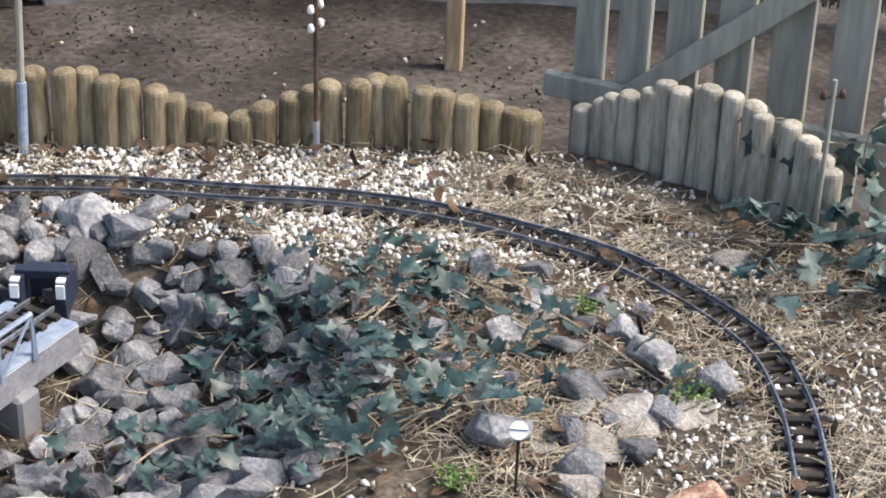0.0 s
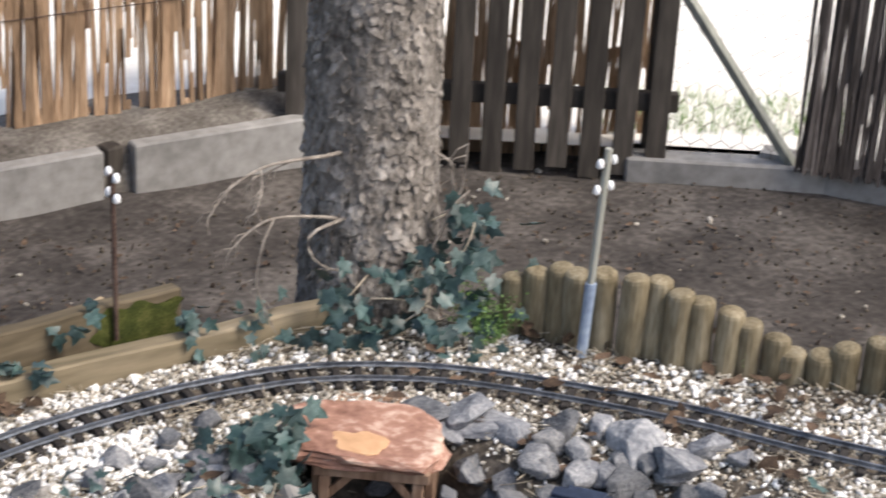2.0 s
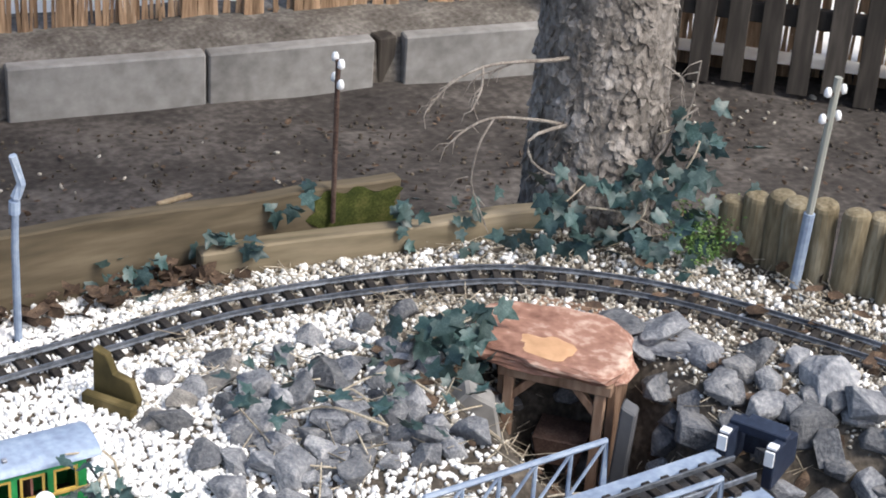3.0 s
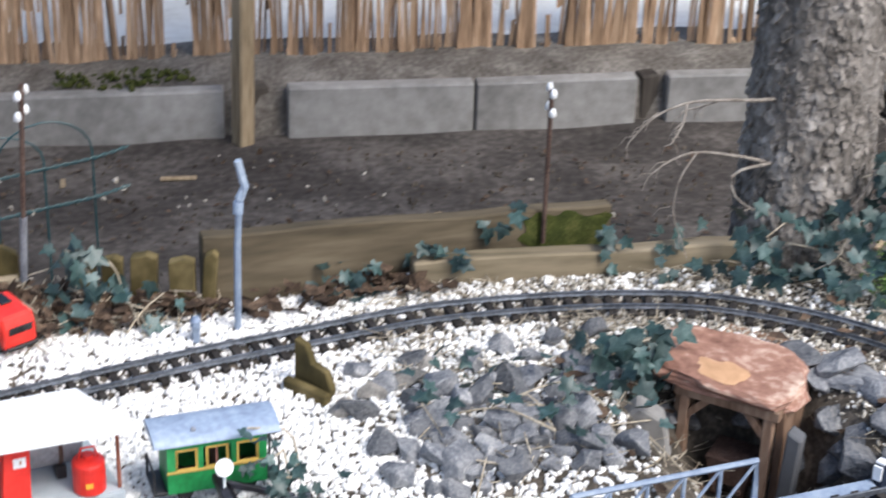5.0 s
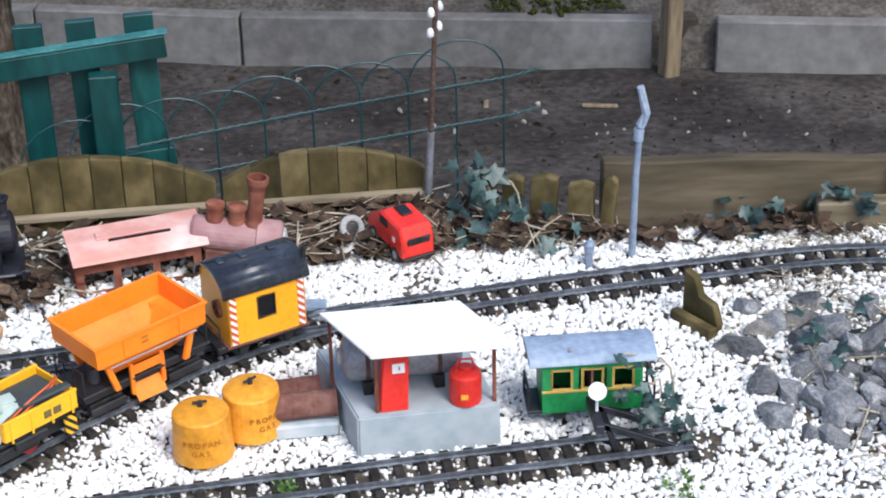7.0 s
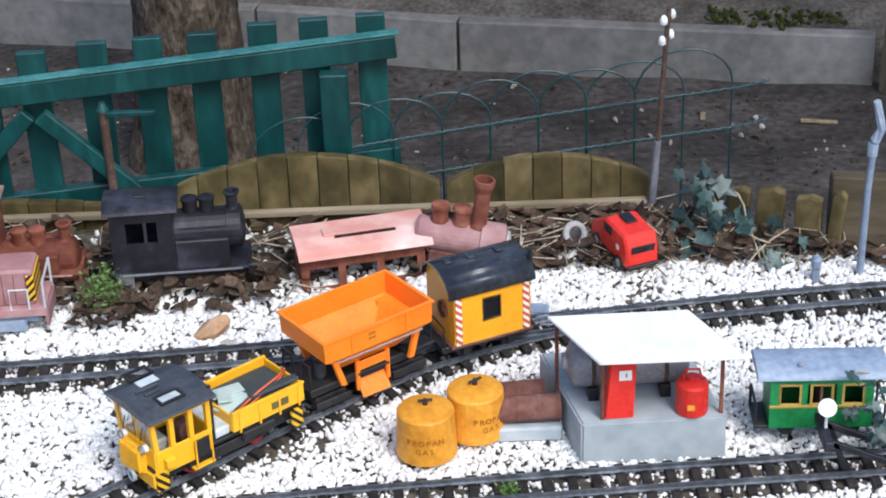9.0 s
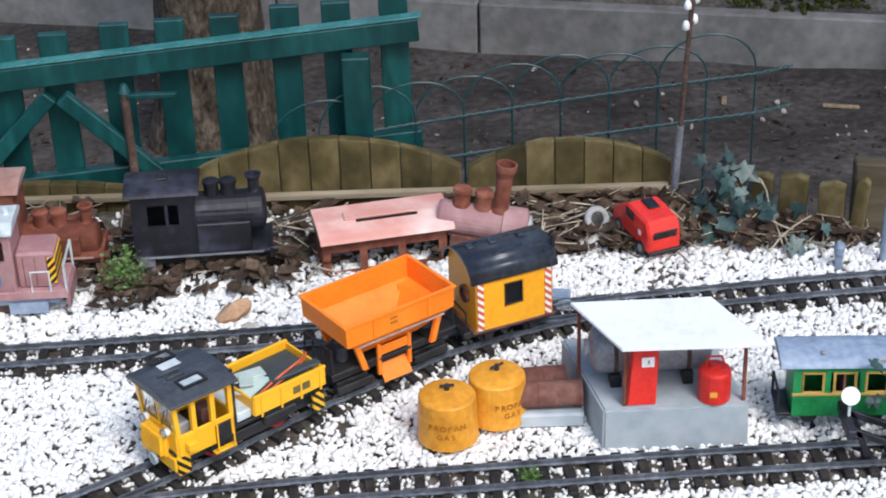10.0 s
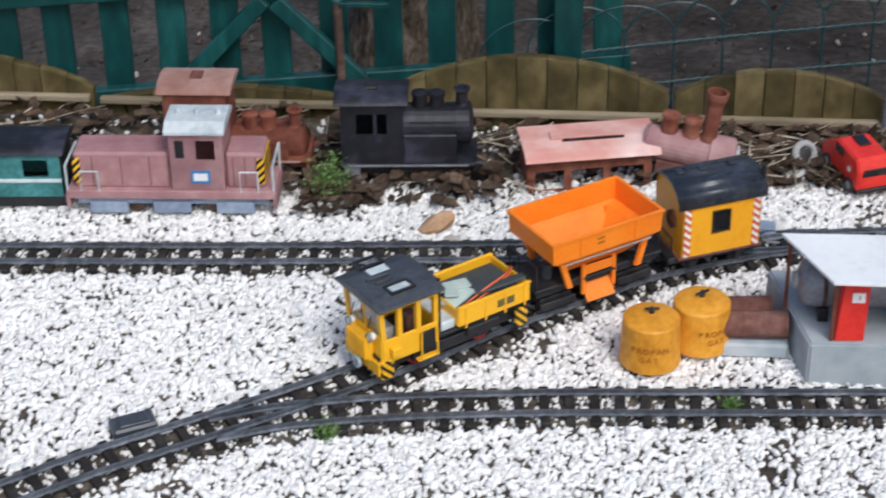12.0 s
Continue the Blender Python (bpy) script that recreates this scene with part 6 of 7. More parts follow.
steam_engine(pose(-0.425, 2.712, -0.012, 0, 0, 4), 0.218, 0.088, 0.098, 0.141, 0.122, ("blackloco", "blackloco", "black"), "weathered black model tank engine on the gravel")
steam_engine(pose(-0.70, 2.705, -0.008, 0, 0, 2), 0.23, 0.09, 0.1, 0.152, 0.076, ("rustloco", "dustyroof", "rust"), "faded red model steam engine with a tall cab")
half = thing("boiler", pose(0.022, 2.715, -0.008, 0, 8, -8), "faded red engine boiler with a tall chimney", "engine boiler", "derelict engines on the gravel")
part("barrel", lathe([(0, -0.075), (0.024, -0.075), (0.027, -0.07), (0.027, 0.03), (0.032, 0.031), (0.032, 0.066), (0.028, 0.07), (0.02, 0.072), (0, 0.073)], 24, m=pose(0, 0, 0.05, 0, 90, 0)), "mauve", half)
part("smokebox_door", lathe([(0, 0), (0.022, 0), (0.021, 0.004), (0.008, 0.007), (0, 0.007)], 20, m=pose(0.072, 0, 0.05, 0, 90, 0)), "tyre", half)
for x in (-0.04, -0.005):
    part("dome", lathe([(0.015, 0), (0.0135, 0.008), (0.0135, 0.024), (0.016, 0.0245), (0.015, 0.03), (0.005, 0.033), (0, 0.033)], 18, m=pose(x, 0, 0.075)), "rustloco", half)
part("chimney", lathe([(0.016, 0), (0.0125, 0.008), (0.013, 0.062), (0.0175, 0.075), (0.0175, 0.084), (0.014, 0.084), (0.011, 0.04), (0, 0.04)], 20, m=pose(0.024, 0, 0.075)), "rustloco", half, "tall flared red brown chimney")
part("cylinder", rod((0.03, -0.036, 0.03), (0.075, -0.036, 0.024), 0.010, n=14), "mauve", half)
part("saddle", box(0.1, 0.05, 0.03, 0.0, 0, 0.0, 0.002), "rust", half)


def railcar_body():
    th = thing("railcar_body", pose(-0.138, 2.708, -0.026, 0, 0, 12), "faded pink railcar body half sunk in the gravel", "model railcar", "derelict engines on the gravel")
    for s, h in ((-1, 0.074), (1, 0.081)):
        bm = bmesh.new()
        box(0.20, 0.003, 0.016, 0, 0, 0.0, 0, bm=bm)
        box(0.20, 0.003, h - 0.05, 0, 0, 0.05, 0, bm=bm)
        for x in (-0.094, -0.035, 0.028, 0.094):
            box(0.012, 0.003, 0.036, x, 0, 0.015, 0, bm=bm)
        w = part("side_wall", bm, "rustloco", th)
        w.matrix_basis = pose(0, s * 0.035, 0)
    for s in (-1, 1):
        part("end_wall", box(0.003, 0.07, 0.07, 0.1 * s, 0, 0), "rustloco", th)
    part("inner_floor", box(0.196, 0.066, 0.003, 0, 0, 0.004), "dark", th)
    outline = [(-0.05, 0.070), (-0.047, 0.0745), (-0.03, 0.081), (0.0, 0.086), (0.05, 0.086), (0.05, 0.082), (0.0, 0.082), (-0.03, 0.077), (-0.045, 0.070)]
    part("roof", prism(outline, 0.218, m=pose(0.004, 0, 0.002, 0, 0, 90) @ Matrix.Diagonal((1, 1, 1, 1)), bevel=0.0006), "pinkroof", th, "faded pink curved roof")
    part("roof_board", box(0.115, 0.022, 0.004, 0.0, 0.008, 0.0, 0.0008, m=pose(0, 0.0, 0.0875, 2, 0, 0)), "pinkroof", th)
    part("roof_slot", box(0.10, 0.0025, 0.004, 0.01, 0, 0, 0, m=pose(0, -0.008, 0.0865, 4, 0, 0)), "dark", th)
    return th


railcar_body()


def diesel():
    th = thing("diesel_engine", pose(-0.782, 2.582, -0.012, 0, 0, 2.5), "faded mauve model diesel engine with a pale cab roof", "model diesel engine", "derelict engines on the gravel")
    part("frame", box(0.30, 0.07, 0.016, 0, 0, 0.02, 0.002), "bluegrey", th)
    part("footplate", box(0.325, 0.088, 0.014, 0, 0, 0.034, 0.001), "mauve", th)
    for x, n in ((-0.076, 0.15), (0.118, 0.06)):
        hood = part("hood", box(n, 0.064, 0.062, x, 0, 0.047, 0.004), "mauve", th)
        for s in (-1, 1):
            for i in range(3):
                part("door_line", box(0.0012, 0.001, 0.05, x - n * 0.3 + i * n * 0.3, s * 0.0322, 0.052), "rust", hood)
        e = 1 if x > 0 else -1
        part("hazard_panel", box(0.012, 0.068, 0.044, x + e * (n / 2 - 0.005), 0, 0.056, 0.001), "hazard", th, "faded black and yellow striped panel")
    for s in (-1, 1):
        part("cab_side", holed_wall(0.078, 0.10, 0.003, 0.015, 0.072, 0.03, 0.034, m=pose(0.045, s * 0.04, 0.047)), "mauve", th)
        part("cab_window", box(0.014, 0.001, 0.03, 0.02, s * 0.0418, 0.106), "dark", th)
        sign = part("sign", box(0.03, 0.0012, 0.022, 0.05, s * 0.0422, 0.062), "blue", th, "small blue and white sign")
        part("sign_face", box(0.022, 0.0006, 0.013, 0.05, s * 0.0432, 0.0665), "white", sign)
        for x in (-0.125, 0.125):
            part("handrail", tube([(x - 0.014, s * 0.045, 0.048), (x - 0.014, s * 0.045, 0.083), (x + 0.014, s * 0.045, 0.083), (x + 0.014, s * 0.045, 0.048)], 0.0016, 6), "palepaint", th)
        for x in (-0.1, 0.0, 0.1):
            part("skirt", box(0.06, 0.006, 0.02, x, s * 0.036, 0.006, 0.001), "bluegrey", th)
    for x in (-0.04, 0.04):
        part("cab_end", box(0.003, 0.08, 0.10, x + 0.045, 0, 0.047), "mauve", th)
    outline = [(-0.047, 0), (0.047, 0), (0.047, 0.006), (0.028, 0.016), (-0.028, 0.016), (-0.047, 0.006)]
    rf = part("roof", prism(outline, 0.094, m=pose(0.045, 0, 0.147, 0, 0, 90), bevel=0.001), "palepaint", th, "pale grey green cab roof")
    for x in (-0.03, 0.0, 0.034):
        part("roof_fitting", lathe([(0.005, 0), (0.004, 0.008), (0, 0.009)], 10, m=pose(x + 0.045, 0.0, 0.163)), "palepaint", rf)
    for e in (-1, 1):
        part("end_rail", tube([(0.162 * e, -0.04, 0.02), (0.162 * e, -0.04, 0.09), (0.162 * e, 0.04, 0.09), (0.162 * e, 0.04, 0.02)], 0.002, 6), "palepaint", th)
        part("buffer_beam", box(0.006, 0.085, 0.026, 0.163 * e, 0, 0.016, 0.001), "mauve", th)
    for x in (-0.1, -0.06, 0.06, 0.1):
        wheelset(th, x, 0.014, "darksteel")
    return th


diesel()
teal = thing("coach", pose(-1.09, 2.592, -0.01, 0, 0, 4), "dark teal model coach standing on the gravel", "model wagon", "derelict engines on the gravel")
for s in (-1, 1):
    part("side_wall", holed_wall(0.26, 0.075, 0.003, 0.09, 0.05, 0.04, 0.03, m=pose(0, 0.042 * s, 0.02)), "teal", teal)
    part("sill", box(0.26, 0.005, 0.006, 0, 0.043 * s, 0.046, 0.0006), "palepaint", teal)
part("end_wall", box(0.003, 0.084, 0.075, 0.1285, 0, 0.02), "blackloco", teal)
part("end_wall", box(0.003, 0.084, 0.075, -0.1285, 0, 0.02), "teal", teal)
part("floor", box(0.27, 0.08, 0.02, 0, 0, 0.0, 0.001), "black", teal)
part("roof", prism([(0.05 * math.cos(a), 0.095 + 0.014 * math.sin(a)) for a in [math.pi * i / 10 for i in range(11)]], 0.275, m=pose(0, 0, 0, 0, 0, 90), bevel=0.001), "blackloco", teal)


def toy_van():
    th = thing("toy_van", pose(0.292, 2.724, -0.006, 4, 0, 22), "bright red toy van lying in dead leaves", "toy van")
    side_line = [(-0.062, 0.012), (-0.06, 0.045), (-0.05, 0.066), (0.02, 0.066), (0.045, 0.044), (0.064, 0.036), (0.066, 0.012)]
    part("body", prism(side_line, 0.058, m=pose(0, 0, 0, 0, 0, 90), bevel=0.004), "red", th)
    part("rear_window", box(0.042, 0.002, 0.016, 0, 0, 0, 0.001, m=pose(0, -0.0595, 0.037, 12, 0, 0)), "dark", th, "dark rear window")
    part("bumper", box(0.056, 0.006, 0.006, 0, -0.064, 0.012, 0.001), "black", th)
    for s in (-1, 1):
        part("side_window", box(0.002, 0.026, 0.014, 0.0292 * s, 0.005, 0.046, 0.0006), "dark", th)
        part("badge", box(0.001, 0.008, 0.008, 0.0297 * s, -0.03, 0.034), "white", th)
        for y in (-0.036, 0.04):
            wh = part("wheel", rod((0.022 * s, y, 0.012), (0.031 * s, y, 0.012), 0.013, n=16), "black", th)
            part("hub", rod((0.031 * s, y, 0.012), (0.0316 * s, y, 0.012), 0.007, n=12), "tyre", wh)
    part("roof_rack", box(0.02, 0.03, 0.003, 0.004, 0.0, 0.066, 0.0006), "dark", th)
    return th


toy_van()
wheel = thing("spare_wheel", pose(0.215, 2.765, 0.012, 62, 0, 20), "loose grey toy wheel lying in dead leaves", "spare wheel")
part("tyre", lathe([(0.012, -0.006), (0.02, -0.006), (0.022, 0), (0.02, 0.006), (0.012, 0.006), (0.011, 0), (0.012, -0.006)], 22), "tyre", wheel, smooth=True)
part("hub", lathe([(0, -0.002), (0.0115, -0.002), (0.0115, 0.002), (0, 0.003)], 18), "black", wheel)
for x, y, a, mat, lab in ((-0.716, 1.99, 28, "roofgrey", "dark grey point motor box beside the rails"), (0.128, 2.549, -4, "bluegrey", "blue grey point motor box beside the rails")):
    pm = thing("point_motor", pose(x, y, -0.016, 0, 0, a), lab, "point motor", "point motors")
    part("case", box(0.06, 0.036, 0.016, 0, 0, 0, 0.003), mat, pm)
    part("lid", box(0.04, 0.026, 0.003, 0, 0, 0.0158, 0.001), mat, pm)
    part("link_bar", box(0.03, 0.004, 0.003, 0.03, -0.03, 0.004, 0.0005, m=None), "steel", pm)

# ---------------------------------------------------------------- ivy


def ivy_leaf_mesh(seed):
    """A five-lobed leaf, folded along its midrib, about 1 long."""
    rnd = random.Random(seed)
    half = [(0.0, 0.0), (0.16, -0.10), (0.42, -0.02), (0.30, 0.16), (0.52, 0.42), (0.24, 0.50), (0.14, 0.74), (0.0, 1.0)]
    bm = bmesh.new()
    fold, curl = rnd.uniform(0.12, 0.35), rnd.uniform(-0.25, 0.1)
    mid = [bm.verts.new((0, y, 0.10 * math.sin(3 * y) + curl * y * y)) for y in (0.0, 0.16, 0.5, 1.0)]
    for s in (-1, 1):
        e = [bm.verts.new((s * x * rnd.uniform(0.88, 1.1), y, fold * x + 0.06 * math.sin(5 * y + seed) + curl * y * y)) for x, y in half[1:-1]]
        c = s
        quads = [(mid[0], e[0], e[1], mid[1]), (mid[1], e[1], e[2]), (mid[1], e[2], e[3], mid[2]), (mid[2], e[3], e[4]), (mid[2], e[4], e[5], mid[3])]
        for q in quads:
            bm.faces.new(q if c > 0 else q[::-1])
    me = bpy.data.meshes.new("leaf")
    bm.to_mesh(me)
    bm.free()
    me.materials.append(M["ivy"])
    for p in me.polygons:
        p.use_smooth = True
    return me


LEAVES = [ivy_leaf_mesh(k) for k in range(7)]


def ivy_plant(spots, label, lo=0.022, hi=0.042, lift=0.02, tilt=40, face=None):
    """A trailing plant: stems through the spots and leaves at (x, y, z, spread, count)."""
    x0, y0, z0 = spots[0][:3]
    th = thing("ivy_plant", pose(x0, y0, z0), label, "ivy", "ivy over the rockery")
    prev = None
    for x, y, z, spread, count in spots:
        c = Vector((x - x0, y - y0, z - z0))
        if prev is not None:
            m = prev.lerp(c, 0.5) + Vector((random.uniform(-0.03, 0.03), random.uniform(-0.03, 0.03), 0.02))
            part("stem", tube(spline([prev, m, c], 0.02).tolist(), 0.0022, 5, r_end=0.0014), "twig", th)
        prev = c
        for _ in range(count):
            p = c + Vector((random.gauss(0, spread), random.gauss(0, spread), 0))
            if face is None:
                p.z = ground_z(p.x + x0, p.y + y0) - z0 + random.uniform(0.01, 0.05) + lift
            else:
                p.z = c.z + random.gauss(0, spread)
                p += Vector(face) * random.uniform(0.0, 0.04)
            s = random.uniform(lo, hi)
            turn = pose(0, 0, 0, random.uniform(-tilt, tilt) + 18, random.uniform(-tilt, tilt), random.uniform(0, 360))
            if face is not None and random.random() < 0.7:
                turn = pose(0, 0, 0, random.uniform(40, 85), random.uniform(-25, 25), math.degrees(math.atan2(face[1], face[0])) + 90 + random.uniform(-50, 50)) @ pose(0, 0, 0, 0, 0, 180 + random.uniform(-60, 60))
            shared("leaf", random.choice(LEAVES), th, Matrix.Translation(p) @ turn @ Matrix.Diagonal((s, s, s, 1)))
    return th


def gspots(rows):
    return [(x, y, ground_z(x, y) + 0.02, s, n) for x, y, s, n in rows]


ivy_plant(gspots([(1.62, 1.52, 0.07, 32), (1.70, 1.42, 0.06, 26), (1.55, 1.42, 0.07, 34), (1.62, 1.28, 0.06, 22), (1.50, 1.32, 0.06, 22)]), "dark green ivy trailing over the rockery stones", lift=0.03)
ivy_plant(gspots([(1.36, 1.36, 0.07, 34), (1.44, 1.24, 0.06, 30), (1.27, 1.44, 0.07, 26), (1.30, 1.26, 0.05, 18), (1.52, 1.15, 0.06, 18)]), "blue green ivy mat at the foot of the rockery", lift=0.035)
ivy_plant(gspots([(1.48, 1.62, 0.07, 26), (1.60, 1.66, 0.06, 22), (1.42, 1.54, 0.06, 18), (1.22, 1.62, 0.05, 12)]), "dark green ivy between grey rocks", lift=0.04)
ivy_plant(gspots([(1.76, 1.32, 0.04, 12), (1.68, 1.12, 0.05, 12), (1.80, 1.50, 0.04, 8), (1.66, 0.94, 0.02, 7)]), "scattered ivy sprigs in straw litter", lift=0.015)
ivy_plant(gspots([(2.16, 0.98, 0.05, 18), (2.20, 0.86, 0.06, 26), (2.08, 0.80, 0.06, 24), (2.0, 0.92, 0.04, 10), (2.12, 0.68, 0.06, 20)]), "pale blue green ivy beside the weathered logs", 0.028, 0.05, 0.03)
ivy_plant([(2.36, 1.08, 0.12, 0.02, 5), (2.37, 1.0, 0.1, 0.025, 5), (2.40, 0.9, 0.06, 0.035, 12), (2.42, 0.84, 0.16, 0.03, 8)], "ivy climbing over the log tops by the gate", 0.035, 0.055, face=(-0.95, -0.2, 0))
ivy_plant([(1.60, 2.52, -0.02, 0.05, 34), (1.68, 2.47, 0.05, 0.05, 34), (1.76, 2.48, 0.10, 0.045, 28), (1.80, 2.52, 0.17, 0.035, 16), (1.58, 2.56, 0.05, 0.045, 20), (1.74, 2.45, 0.0, 0.05, 26)], "dark ivy climbing the foot of the tree", 0.025, 0.045, face=(-0.6, -0.8, 0))
ivy_plant([(1.225, 2.355, 0.02, 0.028, 18), (1.20, 2.33, 0.015, 0.026, 14), (1.245, 2.31, 0.03, 0.018, 8), (1.16, 2.34, 0.0, 0.035, 12), (1.285, 2.325, 0.045, 0.014, 4)], "ivy hanging over the stone beside the portal", 0.028, 0.048, face=(-0.7, -0.7, 0))
ivy_plant(gspots([(1.12, 2.22, 0.05, 10), (0.98, 2.28, 0.05, 12), (1.02, 2.18, 0.04, 8), (0.88, 2.27, 0.04, 8)]), "sparse ivy among grey stones and gravel", 0.02, 0.036, 0.02)
for x, y, z, n in ((0.90, 2.735, 0.0, 12), (0.83, 2.74, 0.0, 7), (1.05, 2.715, 0.035, 9), (1.17, 2.73, 0.075, 8), (1.32, 2.67, 0.04, 12), (1.42, 2.62, 0.035, 10), (1.02, 2.735, 0.02, 5)):
    ivy_plant([(x, y, z, 0.018, n)], "small ivy tuft clinging to the plank", 0.02, 0.034, face=(-0.1, -1, 0))
ivy_plant([(0.43, 2.80, 0.02, 0.03, 12), (0.45, 2.78, 0.05, 0.025, 14), (0.42, 2.84, 0.07, 0.025, 10), (0.50, 2.76, 0.01, 0.03, 8), (0.54, 2.72, 0.0, 0.02, 5)], "pale green ivy bush in dead leaves by the pole", 0.022, 0.042, face=(-0.1, -1, 0))
ivy_plant([(0.555, 2.165, 0.05, 0.012, 5), (0.585, 2.16, 0.06, 0.016, 8), (0.60, 2.155, 0.03, 0.02, 9), (0.62, 2.165, 0.01, 0.018, 6), (0.545, 2.165, 0.11, 0.008, 3)], "light green creeper over the end of the wagon", 0.014, 0.028, face=(0, -1, 0))


def tuft(x, y, r, h, n, label, name="weed", mat="weed"):
    """A small plant of thin stems with many tiny leaflets."""
    bm = bmesh.new()
    z = ground_z(x, y) - 0.003
    for _ in range(n):
        a, d = random.uniform(0, 6.28), r * random.random() ** 0.7
        hh = h * random.uniform(0.4, 1.0)
        foot, tip = Vector((d * math.cos(a) * 0.4, d * math.sin(a) * 0.4, 0)), Vector((d * math.cos(a) * 1.2, d * math.sin(a) * 1.2, hh))
        w = Vector((-math.sin(a), math.cos(a), 0)) * 0.0005
        bm.faces.new([bm.verts.new(c) for c in (foot - w, foot + w, tip)])
        for k in range(7):
            p = foot.lerp(tip, 0.3 + 0.7 * k / 6)
            u = Vector((random.gauss(0, 1), random.gauss(0, 1), random.uniform(-0.2, 0.7))).normalized() * random.uniform(0.004, 0.0095)
            v = u.cross(Vector((random.gauss(0, 1), random.gauss(0, 1), random.gauss(0, 1)))).normalized() * u.length * 0.3
            bm.faces.new([bm.verts.new(c) for c in (p, p + u * 0.5 + v, p + u, p + u * 0.5 - v)])
    ob = tagged(link(name, bm, mat), label, "weed", "weeds in the gravel")
    ob.matrix_basis = pose(x, y, z)
    return ob


tuft(-0.541, 2.632, 0.04, 0.075, 90, "feathery green weed growing beside the black engine")
tuft(0.075, 2.09, 0.016, 0.018, 40, "small green weed between the sleepers")
tuft(-0.46, 2.0, 0.02, 0.02, 40, "small green weed by the siding")
tuft(0.60, 2.02, 0.03, 0.015, 50, "low green weed in the gravel")
tuft(1.66, 0.92, 0.03, 0.04, 60, "fresh green weed between stones")
tuft(1.32, 1.12, 0.025, 0.035, 50, "fresh green weed growing among the ivy")
tuft(1.83, 1.16, 0.02, 0.03, 40, "fresh green weed beside the rails")
for x, y in ((1.78, 2.44), (1.83, 2.47), (1.80, 2.52), (1.86, 2.43), (1.75, 2.40)):
    tuft(x, y, 0.06, 0.09, 80, "bushy bright green weed between tree and logs")
for x, y in ((2.0, 2.06), (1.95, 2.15), (0.58, 2.80), (0.53, 2.83)):
    tuft(x, y, 0.02, 0.05, 40, "green weed growing at the log edging")

# ---------------------------------------------------------------- gravel and litter, last
ICO = bmesh.new()
bmesh.ops.create_icosphere(ICO, subdivisions=1, radius=0.5)
ICO_V = np.array([v.co[:] for v in ICO.verts])
ICO_F = np.array([[v.index for v in f.verts] for f in ICO.faces])
ICO.free()
rng = np.random.default_rng(5)


def mesh_many(name, verts, faces, mat):
    """One mesh out of arrays of triangles."""
    me = bpy.data.meshes.new(name)
    me.vertices.add(len(verts))
    me.vertices.foreach_set("co", verts.astype(np.float32).ravel())
    me.loops.add(faces.size)
    me.loops.foreach_set("vertex_index", faces.astype(np.int32).ravel())
    me.polygons.add(len(faces))
    me.polygons.foreach_set("loop_start", np.arange(0, faces.size, 3, dtype=np.int32))
    me.polygons.foreach_set("loop_total", np.full(len(faces), 3, np.int32))
    me.update(calc_edges=True)
    me.materials.append(M[mat])
    return new(name, me)


def turns(n):
    q = rng.normal(size=(n, 4))
    q /= np.linalg.norm(q, axis=1)[:, None]
    w, x, y, z = q.T
    return np.stack([np.stack([1 - 2 * (y * y + z * z), 2 * (x * y - w * z), 2 * (x * z + w * y)], 1),
                     np.stack([2 * (x * y + w * z), 1 - 2 * (x * x + z * z), 2 * (y * z - w * x)], 1),
                     np.stack([2 * (x * z - w * y), 2 * (y * z + w * x), 1 - 2 * (x * x + y * y)], 1)], 1)


TRACKS = np.concatenate([main_line, siding_line, back_line])


def track_gap(c):
    out = np.full(len(c), 9.0)
    for i in range(0, len(c), 4000):
        out[i:i + 4000] = np.sqrt(((c[i:i + 4000, None] - TRACKS[None]) ** 2).sum(2)).min(1)
    return out


def pebbles(name, c, size, mat, label, sink=0.25):
    n = len(c)
    v = ICO_V[None] * (1 + rng.uniform(-0.3, 0.3, (n, 12, 1)))
    v = v * np.stack([rng.uniform(0.9, 1.5, n), rng.uniform(0.75, 1.05, n), rng.uniform(0.5, 0.85, n)], 1)[:, None] * size[:, None, None]
    v = np.einsum("nij,nkj->nki", turns(n), v)
    z = height(c[:, 0], c[:, 1]) + size * (0.35 - sink) + rng.uniform(0, 0.3, n) * size
    v += np.stack([c[:, 0], c[:, 1], z], 1)[:, None]
    f = ICO_F[None] + (np.arange(n) * 12)[:, None, None]
    return tagged(mesh_many(name, v.reshape(-1, 3), f.reshape(-1, 3), mat), label, "gravel", kind="stuff")


def cloud(n, x0, x1, y0, y1):
    return np.stack([rng.uniform(x0, x1, n), rng.uniform(y0, y1, n)], 1)


def patches(c, scale, seed):
    return np.array([noise.noise(Vector((x * scale, y * scale, seed))) for x, y in c])


# bright clean gravel of the yard
c = cloud(98000, -1.35, 1.15, 1.78, 2.88)
s = side(c)
d = track_gap(c)
bare = patches(c, 11, 7.0)
right = smooth01((c[:, 0] - 0.62) / 0.4)
west = smooth01((-0.08 - c[:, 0]) / 0.3)
back = smooth01((c[:, 1] - (2.70 - 0.085 * west + 0.04 * (1 - 0.6 * west) * np.sin(9 * c[:, 0]))) / (0.12 - 0.06 * west))
earth = smooth01((0.075 - np.hypot(c[:, 0] + 0.53, (c[:, 1] - 2.60) * 1.2)) / 0.04)
keep = (s < -0.015) & (rng.random(len(c)) < (1 - 0.7 * right) * (1 - 0.93 * back) * (1 - 0.75 * earth) * np.where(bare > 0.42, 0.35, 1.0)) & (pit(c[:, 0], c[:, 1]) < 0.25)
between = d < 0.047
keep &= ~between | (rng.random(len(c)) < 0.40)
